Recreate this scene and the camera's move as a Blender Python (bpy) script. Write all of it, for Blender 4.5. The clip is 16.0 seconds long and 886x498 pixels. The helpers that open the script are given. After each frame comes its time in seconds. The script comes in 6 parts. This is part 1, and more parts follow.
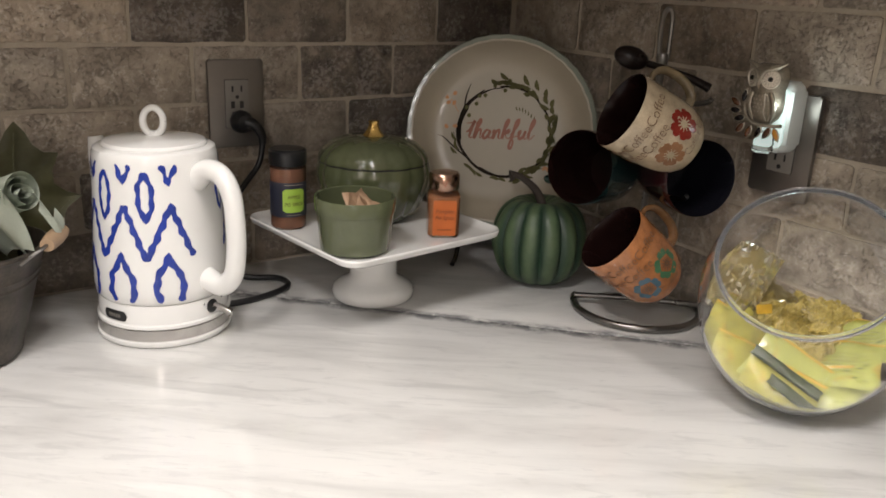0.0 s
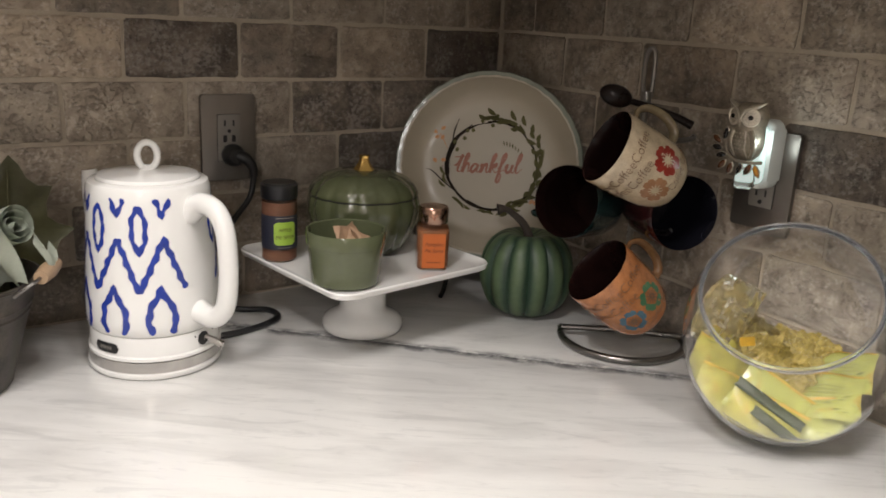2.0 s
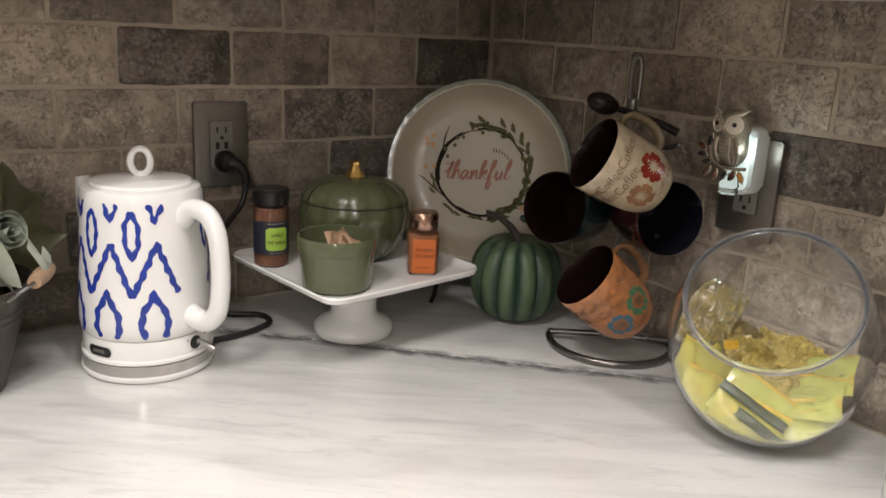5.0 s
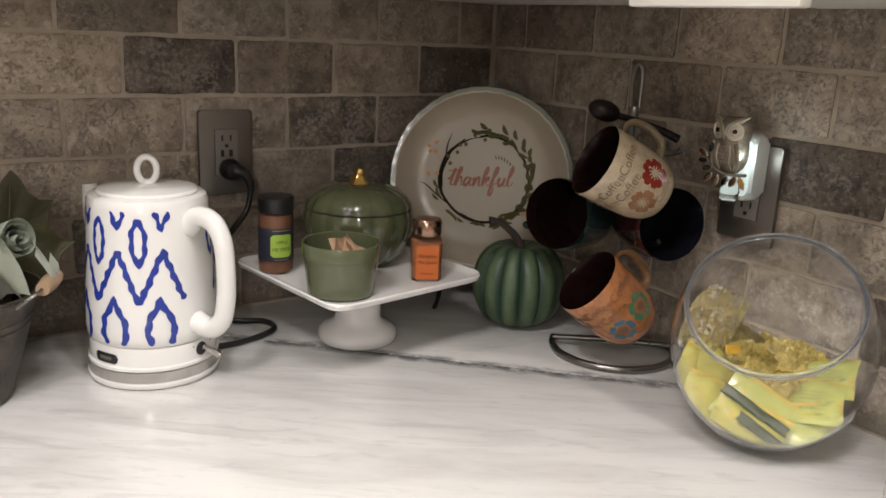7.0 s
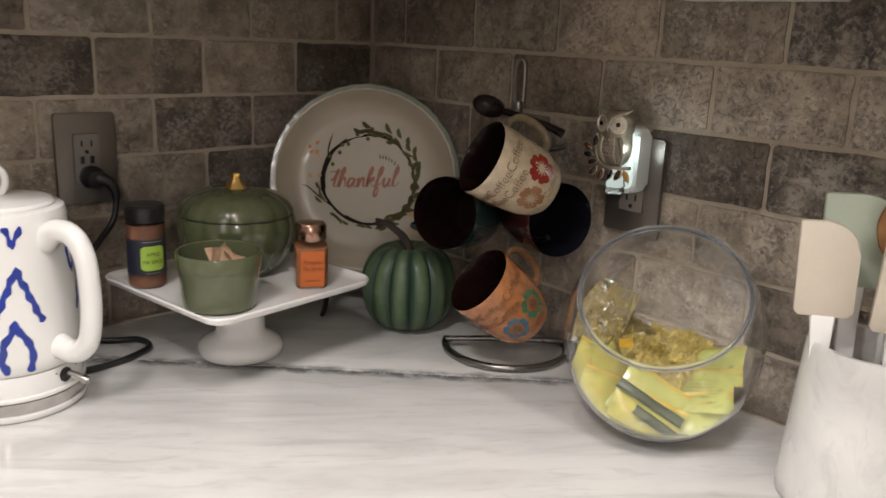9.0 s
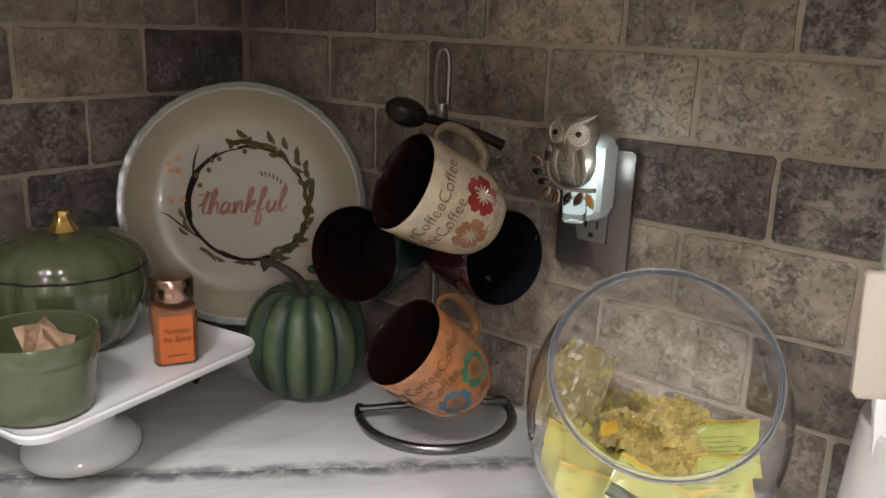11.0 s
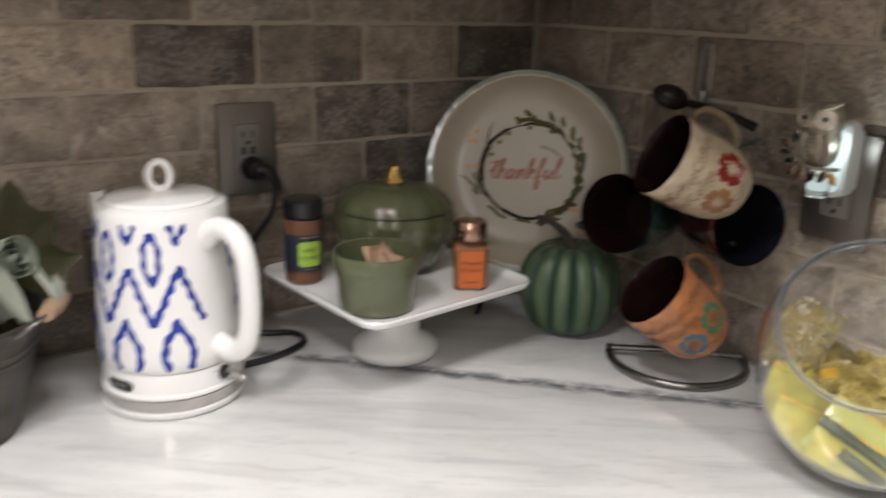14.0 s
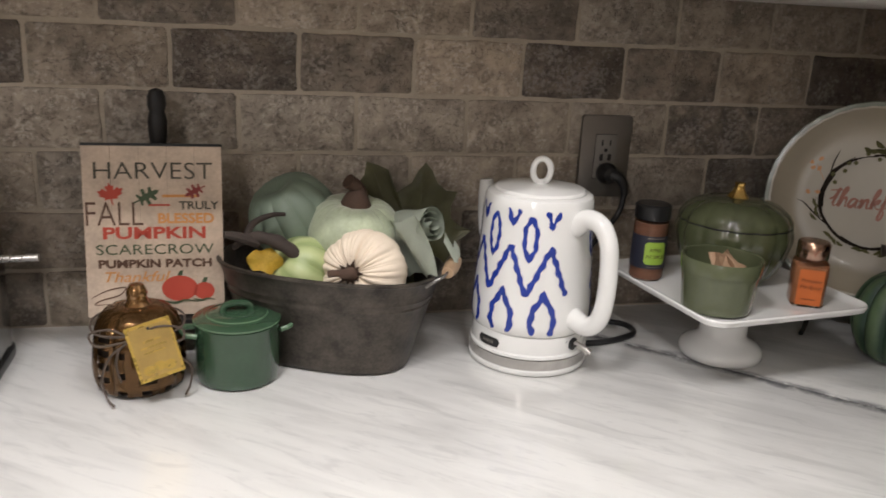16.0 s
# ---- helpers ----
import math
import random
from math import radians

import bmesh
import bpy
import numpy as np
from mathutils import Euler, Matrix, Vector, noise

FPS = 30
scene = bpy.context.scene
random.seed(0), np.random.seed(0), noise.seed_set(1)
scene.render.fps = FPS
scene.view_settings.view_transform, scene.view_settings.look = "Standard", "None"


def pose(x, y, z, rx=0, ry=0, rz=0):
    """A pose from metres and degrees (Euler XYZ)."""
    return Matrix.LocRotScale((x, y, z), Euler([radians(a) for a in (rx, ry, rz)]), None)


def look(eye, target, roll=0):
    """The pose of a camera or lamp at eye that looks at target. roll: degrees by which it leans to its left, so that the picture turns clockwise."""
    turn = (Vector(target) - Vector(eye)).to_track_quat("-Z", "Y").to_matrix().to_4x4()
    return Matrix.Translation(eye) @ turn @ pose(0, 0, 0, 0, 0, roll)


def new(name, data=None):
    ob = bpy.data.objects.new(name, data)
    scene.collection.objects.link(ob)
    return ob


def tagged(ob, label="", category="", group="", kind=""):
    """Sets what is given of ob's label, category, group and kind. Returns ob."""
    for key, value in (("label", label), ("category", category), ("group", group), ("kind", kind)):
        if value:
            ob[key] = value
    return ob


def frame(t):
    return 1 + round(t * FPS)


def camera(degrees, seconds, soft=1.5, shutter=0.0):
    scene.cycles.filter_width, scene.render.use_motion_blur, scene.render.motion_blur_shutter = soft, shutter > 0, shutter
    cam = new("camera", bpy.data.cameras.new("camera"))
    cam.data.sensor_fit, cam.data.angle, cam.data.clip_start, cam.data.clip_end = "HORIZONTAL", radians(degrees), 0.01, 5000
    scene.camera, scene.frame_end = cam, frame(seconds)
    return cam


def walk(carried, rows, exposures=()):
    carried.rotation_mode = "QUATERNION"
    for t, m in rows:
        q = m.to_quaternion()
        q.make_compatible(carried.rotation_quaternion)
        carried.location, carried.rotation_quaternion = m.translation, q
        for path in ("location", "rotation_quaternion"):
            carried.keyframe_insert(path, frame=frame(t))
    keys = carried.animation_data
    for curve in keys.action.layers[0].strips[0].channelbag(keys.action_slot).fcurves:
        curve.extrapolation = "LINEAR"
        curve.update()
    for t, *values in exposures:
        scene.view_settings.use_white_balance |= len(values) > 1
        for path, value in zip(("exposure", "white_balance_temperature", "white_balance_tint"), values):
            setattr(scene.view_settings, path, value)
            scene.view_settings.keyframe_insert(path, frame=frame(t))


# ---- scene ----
cam = camera(57.0, 16.0, 1.6, 0.5)
PATH = [
    (0, (-0.279, -1.153, 0.428), (0.799, 0.414, -0.192), 2.5),
    (0.5, (-0.279, -1.152, 0.43), (0.841, 0.399, -0.153), 2.7),
    (1, (-0.277, -1.156, 0.433), (0.885, 0.375, -0.121), 2.9),
    (1.5, (-0.282, -1.158, 0.435), (0.876, 0.379, -0.109), 3.0),
    (2, (-0.292, -1.161, 0.437), (0.826, 0.404, -0.113), 2.9),
    (2.5, (-0.3, -1.164, 0.438), (0.789, 0.419, -0.119), 3.1),
    (3, (-0.299, -1.163, 0.438), (0.826, 0.397, -0.111), 3.4),
    (3.5, (-0.297, -1.166, 0.437), (0.846, 0.382, -0.107), 3.3),
    (4, (-0.297, -1.169, 0.438), (0.848, 0.381, -0.101), 3.3),
    (6.5, (-0.301, -1.181, 0.438), (0.817, 0.392, -0.086), 2.5),
    (7, (-0.304, -1.181, 0.44), (0.829, 0.385, -0.076), 2.8),
    (7.5, (-0.303, -1.177, 0.439), (0.851, 0.376, -0.068), 3.0),
    (8, (-0.293, -1.177, 0.439), (0.911, 0.333, -0.081), 2.3),
    (8.5, (-0.288, -1.173, 0.439), (1.024, 0.251, -0.062), 2.4),
    (9, (-0.28, -1.15, 0.434), (1.066, 0.241, -0.071), 2.5),
    (9.5, (-0.235, -1.075, 0.431), (1.193, 0.232, -0.072), 2.9),
    (10, (-0.179, -0.983, 0.431), (1.296, 0.256, -0.106), 3.4),
    (10.2, (-0.153, -0.94, 0.437), (1.365, 0.236, -0.121), 2.6),
    (12.3, (-0.101, -0.946, 0.43), (1.394, 0.227, -0.066), 1.3),
    (12.5, (-0.121, -0.977, 0.431), (1.367, 0.258, -0.079), 1.8),
    (13, (-0.132, -1.038, 0.432), (1.25, 0.309, -0.092), 1.9),
    (13.5, (-0.179, -1.05, 0.446), (1.107, 0.392, -0.071), 1.2),
    (14, (-0.254, -1.07, 0.449), (0.815, 0.517, -0.132), 1.4),
    (14.5, (-0.334, -1.092, 0.445), (0.521, 0.613, -0.156), 2.5),
    (15, (-0.371, -1.116, 0.456), (0.335, 0.661, -0.133), 3.1),
    (15.5, (-0.398, -1.134, 0.457), (0.186, 0.694, -0.106), 3.3),
    (16, (-0.406, -1.155, 0.455), (0.073, 0.703, -0.11), 3.1),
]
walk(cam, [(t, look(eye, target, roll)) for t, eye, target, roll in PATH],
     [(0, -0.03, 6350, 11), (4, -0.03, 6350, 11), (9, -0.05, 6350, 12), (10, -0.05, 6300, 12), (12.5, 0.29, 5700, 12), (13.5, 0.16, 5950, 12), (14.5, -0.05, 6150, 11), (16, -0.2, 6150, 11)])

# ---------------------------------------------------------------- light
world = bpy.data.worlds.new("night_room")
scene.world = world
world.use_nodes = True
world.node_tree.nodes["Background"].inputs[0].default_value = (0.03, 0.028, 0.026, 1)
world.node_tree.nodes["Background"].inputs[1].default_value = 0.2

WB_X = 0.637          # face of the wall behind the mugs
CEIL_Z = 1.52
FLOOR_Z = -0.92


# ---------------------------------------------------------------- helpers
def thing(name, x=0, y=0, z=0, rz=0, label="", category="", group="", rx=0, ry=0, kind=""):
    ob = new(name)
    ob.empty_display_size = 0.02
    ob.matrix_world = pose(x, y, z, rx, ry, rz)
    return tagged(ob, label, category, group, kind)


def part(name, bm, material, parent=None, label="", smooth=True, kind=""):
    """One mesh object under a thing."""
    me = bpy.data.meshes.new(name)
    bmesh.ops.recalc_face_normals(bm, faces=bm.faces[:])
    bm.to_mesh(me)
    bm.free()
    if smooth:
        me.polygons.foreach_set("use_smooth", [True] * len(me.polygons))
        me.set_sharp_from_angle(angle=radians(38))
    me.materials.append(material)
    ob = new(name, me)
    if parent is not None:
        ob.parent = parent
    return tagged(ob, label, kind=kind)


def put(bm, m):
    bm.transform(m)
    return bm


def merge(*bms):
    out = bmesh.new()
    for b in bms:
        me = bpy.data.meshes.new("tmp")
        b.to_mesh(me)
        b.free()
        out.from_mesh(me)
        bpy.data.meshes.remove(me)
    return out


def lathe(profile, n=48, wob=None, close_bottom=True, close_top=False):
    """Turned form from (radius, height) pairs; wob(angle, i) scales the radius."""
    bm = bmesh.new()
    rings = []
    for i, (r, z) in enumerate(profile):
        ring = []
        for k in range(n):
            a = 2 * math.pi * k / n
            s = wob(a, i) if wob else 1.0
            ring.append(bm.verts.new((r * s * math.cos(a), r * s * math.sin(a), z)))
        rings.append(ring)
    for a, b in zip(rings, rings[1:]):
        for k in range(n):
            bm.faces.new((a[k], a[(k + 1) % n], b[(k + 1) % n], b[k]))
    if close_bottom:
        bm.faces.new(rings[0])
    if close_top:
        bm.faces.new(rings[-1])
    return bm


def box(sx, sy, sz, bevel=0.0, seg=2, at=(0, 0, 0)):
    bm = bmesh.new()
    bmesh.ops.create_cube(bm, size=1.0, matrix=Matrix.Translation(at) @ Matrix.Diagonal((sx, sy, sz, 1)))
    if bevel:
        bmesh.ops.bevel(bm, geom=bm.edges[:], offset=bevel, segments=seg, affect="EDGES", profile=0.5)
    return bm


def smooth_path(pts, n=8):
    """Catmull-Rom through the points."""
    p = [Vector(q) for q in pts]
    p = [p[0] * 2 - p[1]] + p + [p[-1] * 2 - p[-2]]
    out = []
    for i in range(1, len(p) - 2):
        for k in range(n):
            t = k / n
            a, b, c, d = p[i - 1], p[i], p[i + 1], p[i + 2]
            out.append(0.5 * ((2 * b) + (c - a) * t + (2 * a - 5 * b + 4 * c - d) * t * t + (3 * b - a - 3 * c + d) * t ** 3))
    out.append(p[-2])
    return out


def tube(pts, r, n=10, caps=True, flat=1.0):
    """A round bar along points; r may be a number or a function of 0..1."""
    pts = [Vector(q) for q in pts]
    bm = bmesh.new()
    rings = []
    up = None
    for i, p in enumerate(pts):
        d = (pts[min(i + 1, len(pts) - 1)] - pts[max(i - 1, 0)]).normalized()
        if up is None:
            up = d.orthogonal().normalized()
        up = (up - d * up.dot(d)).normalized()
        side = d.cross(up)
        rr = r(i / (len(pts) - 1)) if callable(r) else r
        rings.append([bm.verts.new(p + (up * math.cos(a) * flat + side * math.sin(a)) * rr) for a in (2 * math.pi * k / n for k in range(n))])
    for a, b in zip(rings, rings[1:]):
        for k in range(n):
            bm.faces.new((a[k], a[(k + 1) % n], b[(k + 1) % n], b[k]))
    if caps:
        bm.faces.new(rings[0][::-1])
        bm.faces.new(rings[-1])
    return bm


def slab(outline, z0, z1, bevel=0.0, seg=2):
    """A plate with the given outline between two heights."""
    bm = bmesh.new()
    bot = [bm.verts.new((x, y, z0)) for x, y in outline]
    top = [bm.verts.new((x, y, z1)) for x, y in outline]
    bm.faces.new(bot[::-1])
    bm.faces.new(top)
    n = len(outline)
    for k in range(n):
        bm.faces.new((bot[k], bot[(k + 1) % n], top[(k + 1) % n], top[k]))
    if bevel:
        es = [e for e in bm.edges if abs(e.verts[0].co.z - e.verts[1].co.z) < 1e-6]
        bmesh.ops.bevel(bm, geom=es, offset=bevel, segments=seg, affect="EDGES", profile=0.5)
    return bm


def rounded_rect(w, h, r, n=6):
    pts = []
    for cx, cy, a0 in ((w / 2 - r, h / 2 - r, 0), (-w / 2 + r, h / 2 - r, 90), (-w / 2 + r, -h / 2 + r, 180), (w / 2 - r, -h / 2 + r, 270)):
        for k in range(n + 1):
            a = radians(a0 + 90 * k / n)
            pts.append((cx + r * math.cos(a), cy + r * math.sin(a)))
    return pts


def text_mesh(words, size, extrude=0.0002, align="CENTER", shear=0.0, squeeze=1.0, bold=0.0):
    """Built-in font as a bmesh in the xy plane."""
    cu = bpy.data.curves.new("words", "FONT")
    cu.body, cu.size, cu.extrude, cu.align_x, cu.align_y, cu.shear = words, size, extrude, align, "CENTER", shear
    cu.resolution_u = 3
    cu.offset = bold
    ob = bpy.data.objects.new("words", cu)
    scene.collection.objects.link(ob)
    bpy.context.view_layer.update()
    me = bpy.data.meshes.new_from_object(ob.evaluated_get(bpy.context.evaluated_depsgraph_get()))
    bm = bmesh.new()
    bm.from_mesh(me)
    bpy.data.objects.remove(ob)
    bpy.data.curves.remove(cu)
    bpy.data.meshes.remove(me)
    if squeeze != 1.0:
        bm.transform(Matrix.Diagonal((squeeze, 1, 1, 1)))
    return bm


# ---------------------------------------------------------------- materials
def material(name, base=(0.5, 0.5, 0.5), rough=0.5, metal=0.0, **kw):
    m = bpy.data.materials.new(name)
    m.use_nodes = True
    b = m.node_tree.nodes["Principled BSDF"]
    b.inputs["Base Color"].default_value = (*base, 1)
    b.inputs["Roughness"].default_value = rough
    b.inputs["Metallic"].default_value = metal
    for k, v in kw.items():
        b.inputs[k.replace("_", " ")].default_value = v
    return m


def nd(m, kind, **inputs):
    n = m.node_tree.nodes.new(kind)
    for k, v in inputs.items():
        n.inputs[k.replace("_", " ")].default_value = v
    return n


def link(m, a, b):
    m.node_tree.links.new(a, b)


def ramp(m, fac, stops):
    r = nd(m, "ShaderNodeValToRGB")
    e = r.color_ramp.elements
    e[0].position, e[0].color = stops[0][0], (*stops[0][1], 1)
    e[1].position, e[1].color = stops[-1][0], (*stops[-1][1], 1)
    for p, c in stops[1:-1]:
        x = e.new(p)
        x.color = (*c, 1)
    link(m, fac, r.inputs[0])
    return r.outputs[0]


def coords(m, scale=(1, 1, 1), kind="Object"):
    tc = nd(m, "ShaderNodeTexCoord")
    mp = nd(m, "ShaderNodeMapping")
    mp.inputs["Scale"].default_value = scale
    link(m, tc.outputs[kind], mp.inputs[0])
    return mp.outputs[0]


def noise_tex(m, vec, scale, detail=5, rough=0.6, distort=0.0):
    n = nd(m, "ShaderNodeTexNoise", Scale=scale, Detail=detail, Roughness=rough, Distortion=distort)
    if vec is not None:
        link(m, vec, n.inputs["Vector"])
    return n.outputs[0]


def mixed(m, fac, a, b, blend="MIX"):
    """Blends two colours (sockets or tuples)."""
    x = m.node_tree.nodes.new("ShaderNodeMix")
    x.data_type, x.blend_type = "RGBA", blend
    for i, v in ((0, fac), (6, a), (7, b)):
        if isinstance(v, (int, float)):
            x.inputs[i].default_value = v
        elif isinstance(v, tuple):
            x.inputs[i].default_value = (*v, 1)
        else:
            link(m, v, x.inputs[i])
    return x.outputs[2]


def math_node(m, op, a, b=0.0):
    x = m.node_tree.nodes.new("ShaderNodeMath")
    x.operation = op
    for i, v in ((0, a), (1, b)):
        if isinstance(v, (int, float)):
            x.inputs[i].default_value = v
        else:
            link(m, v, x.inputs[i])
    return x.outputs[0]


def bsdf(m):
    return m.node_tree.nodes["Principled BSDF"]


def bump(m, height, strength, distance=0.002):
    b = nd(m, "ShaderNodeBump", Strength=strength, Distance=distance)
    link(m, height, b.inputs["Height"])
    link(m, b.outputs[0], bsdf(m).inputs["Normal"])


def speckled(name, base, rough, amount=0.12, scale=30, metal=0.0, rough_var=0.1, bump_s=0.0, bump_scale=200, **kw):
    """Plain stuff with soft variation at two scales and uneven gloss."""
    m = material(name, base, rough, metal, **kw)
    v = coords(m)
    big = noise_tex(m, v, scale, 4)
    fine = noise_tex(m, v, scale * 9, 3)
    both = math_node(m, "MULTIPLY_ADD", big, 0.7)
    m.node_tree.nodes[-1].inputs[2].default_value = 0.0
    s = math_node(m, "ADD", both, math_node(m, "MULTIPLY", fine, 0.3))
    lo = tuple(c * (1 - amount) for c in base)
    hi = tuple(min(1, c * (1 + amount)) for c in base)
    link(m, ramp(m, s, [(0.3, lo), (0.7, hi)]), bsdf(m).inputs["Base Color"])
    r = math_node(m, "ADD", math_node(m, "MULTIPLY", big, rough_var * 2), rough - rough_var)
    link(m, r, bsdf(m).inputs["Roughness"])
    if bump_s:
        bump(m, noise_tex(m, v, bump_scale, 4), bump_s, 0.001)
    return m


def travertine(name, pale, mid, dark, pits, veins=0.4):
    """Tumbled stone: cloudy ground, grey blotches, thin broken veins, chalky filled pits; every piece differs."""
    m = material(name, mid, 0.55)
    tc = nd(m, "ShaderNodeTexCoord")
    info = nd(m, "ShaderNodeObjectInfo")
    shift = nd(m, "ShaderNodeVectorMath")
    shift.operation = "ADD"
    comb = nd(m, "ShaderNodeCombineXYZ")
    for i, f in enumerate((37.0, 11.0, 23.0)):
        link(m, math_node(m, "MULTIPLY", info.outputs["Random"], f), comb.inputs[i])
    link(m, tc.outputs["Object"], shift.inputs[0])
    link(m, comb.outputs[0], shift.inputs[1])
    v = shift.outputs[0]
    cloud = noise_tex(m, v, 17, 8, 0.66, 0.5)
    mott = noise_tex(m, v, 50, 5, 0.62, 0.25)
    grain = noise_tex(m, v, 210, 5, 0.7)
    pit = noise_tex(m, v, 150, 5, 0.68, 0.2)
    where = noise_tex(m, v, 24, 4, 0.6, 0.3)
    web = noise_tex(m, v, 34, 7, 0.62, 0.9)
    both = math_node(m, "ADD", math_node(m, "MULTIPLY", cloud, 0.62), math_node(m, "MULTIPLY", mott, 0.38))
    ground = ramp(m, both, [(0.39, dark), (0.50, mid), (0.60, pale)])
    tone = ramp(m, info.outputs["Random"], [(0.0, (0.88, 0.86, 0.84)), (0.35, (1.03, 0.98, 0.92)), (0.7, (0.95, 0.95, 0.95)), (1.0, (1.08, 1.02, 0.95))])
    col = mixed(m, 1.0, ground, tone, "MULTIPLY")
    thread = ramp(m, math_node(m, "ABSOLUTE", math_node(m, "SUBTRACT", web, 0.5)), [(0.0, (1, 1, 1)), (0.035, (0, 0, 0))])
    col = mixed(m, math_node(m, "MULTIPLY", math_node(m, "MULTIPLY", thread, where), veins), col, tuple(c * 0.6 for c in dark))
    chalk = ramp(m, math_node(m, "MULTIPLY", pit, math_node(m, "ADD", where, 0.45)), [(0.545 - 0.075 * pits, (0, 0, 0)), (0.64 - 0.06 * pits, (1, 1, 1))])
    col = mixed(m, math_node(m, "MULTIPLY", chalk, 0.35 + 0.4 * pits), col, tuple(min(1, c * 1.35 + 0.10) for c in mid))
    holes = ramp(m, math_node(m, "MULTIPLY", grain, math_node(m, "ADD", mott, 0.5)), [(0.36, (1, 1, 1)), (0.44, (0, 0, 0))])
    col = mixed(m, math_node(m, "MULTIPLY", holes, 0.16), col, tuple(c * 0.5 for c in dark))
    link(m, col, bsdf(m).inputs["Base Color"])
    h = math_node(m, "SUBTRACT", math_node(m, "MULTIPLY", grain, 0.4), math_node(m, "MULTIPLY", holes, 0.7))
    bump(m, math_node(m, "ADD", h, math_node(m, "ADD", cloud, math_node(m, "MULTIPLY", thread, -0.15))), 0.8, 0.0018)
    link(m, math_node(m, "ADD", math_node(m, "MULTIPLY", grain, 0.3), 0.40), bsdf(m).inputs["Roughness"])
    return m


def marble(name, along=(1.0, 5.5, 1.0), turn=0.0, vein=False, tone=1.0):
    """White marble with long grey streaks and a few dark broken veins."""
    m = material(name, (0.7, 0.69, 0.67), 0.14)
    tc = nd(m, "ShaderNodeTexCoord")
    mp = nd(m, "ShaderNodeMapping")
    mp.inputs["Rotation"].default_value = (0, 0, radians(turn))
    link(m, tc.outputs["Object"], mp.inputs[0])
    st = nd(m, "ShaderNodeMapping")
    st.inputs["Scale"].default_value = along
    link(m, mp.outputs[0], st.inputs[0])
    v = st.outputs[0]
    soft = noise_tex(m, v, 2.2, 6, 0.55, 0.8)
    streak = noise_tex(m, v, 7.0, 8, 0.66, 1.2)
    fine = noise_tex(m, v, 24, 6, 0.7, 0.6)
    # tone scales the ground colour; below 1 it puts shade into the slab
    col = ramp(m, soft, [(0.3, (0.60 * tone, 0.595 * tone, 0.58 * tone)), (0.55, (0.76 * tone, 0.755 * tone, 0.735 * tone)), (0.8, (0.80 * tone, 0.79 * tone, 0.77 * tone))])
    s = ramp(m, streak, [(0.36, (1, 1, 1)), (0.47, (0, 0, 0))])
    col = mixed(m, math_node(m, "MULTIPLY", s, 0.25), col, (0.40, 0.40, 0.405))
    thin = ramp(m, fine, [(0.33, (1, 1, 1)), (0.40, (0, 0, 0))])
    col = mixed(m, math_node(m, "MULTIPLY", thin, math_node(m, "MULTIPLY", soft, 0.3)), col, (0.33, 0.33, 0.34))
    if vein:
        # a broken dark vein that follows the seam
        sep = nd(m, "ShaderNodeSeparateXYZ")
        link(m, tc.outputs["Object"], sep.inputs[0])
        off = math_node(m, "ADD", math_node(m, "ADD", sep.outputs[0], sep.outputs[1]), 0.014)
        wav = math_node(m, "MULTIPLY", math_node(m, "SUBTRACT", noise_tex(m, tc.outputs["Object"], 22, 5, 0.6), 0.5), 0.05)
        dist = math_node(m, "ABSOLUTE", math_node(m, "ADD", off, wav))
        band = ramp(m, dist, [(0.0, (1, 1, 1)), (0.010, (0.75, 0.75, 0.75)), (0.024, (0, 0, 0))])
        broken = ramp(m, noise_tex(m, tc.outputs["Object"], 30, 5, 0.7), [(0.36, (0.12, 0.12, 0.12)), (0.52, (1, 1, 1))])
        col = mixed(m, math_node(m, "MULTIPLY", math_node(m, "MULTIPLY", band, broken), 0.92), col, (0.135, 0.135, 0.145))
    link(m, col, bsdf(m).inputs["Base Color"])
    link(m, math_node(m, "ADD", math_node(m, "MULTIPLY", fine, 0.10), 0.045), bsdf(m).inputs["Roughness"])
    return m


M = {}
M["tile_mid"] = travertine("travertine_grey", (0.40, 0.345, 0.28), (0.285, 0.243, 0.197), (0.18, 0.153, 0.125), 0.5, 0.2)
# light grey stone, also laid where the wall is only better lit
M["tile_light"] = travertine("travertine_light_grey_and_lit", (0.47, 0.41, 0.335), (0.365, 0.315, 0.258), (0.255, 0.218, 0.18), 0.6, 0.2)
# brown stone, also laid for the shade towards the corner
M["tile_brown"] = travertine("travertine_brown_and_shaded", (0.285, 0.238, 0.188), (0.205, 0.170, 0.135), (0.125, 0.103, 0.083), 0.5, 0.2)
M["tile_dark"] = travertine("travertine_dark", (0.175, 0.145, 0.117), (0.115, 0.095, 0.077), (0.065, 0.054, 0.045), 0.95, 0.2)
M["tile_speck"] = travertine("travertine_speckled", (0.36, 0.315, 0.26), (0.165, 0.14, 0.114), (0.075, 0.063, 0.053), 1.0, 0.7)
M["grout"] = speckled("sandy_grout", (0.42, 0.36, 0.285), 0.85, 0.15, 40, bump_s=0.5, bump_scale=500)
M["marble"] = marble("counter_marble", (1.5, 8.0, 1.0), 37, True)
# tone 0.84 greys this slab, mainly for the shade under the corner cabinet
M["marble_corner_shaded"] = marble("corner_marble_shaded", (2.0, 6.0, 1.0), 37, True, 0.84)
M["paint_wall"] = speckled("wall_paint", (0.42, 0.39, 0.35), 0.7, 0.03, 3)
M["ceiling"] = speckled("ceiling_paint", (0.70, 0.68, 0.65), 0.8, 0.02, 3)
M["floor"] = speckled("wood_floor", (0.22, 0.15, 0.10), 0.4, 0.2, 4)
M["cabinet"] = speckled("cabinet_paint", (0.78, 0.76, 0.71), 0.35, 0.03, 8)
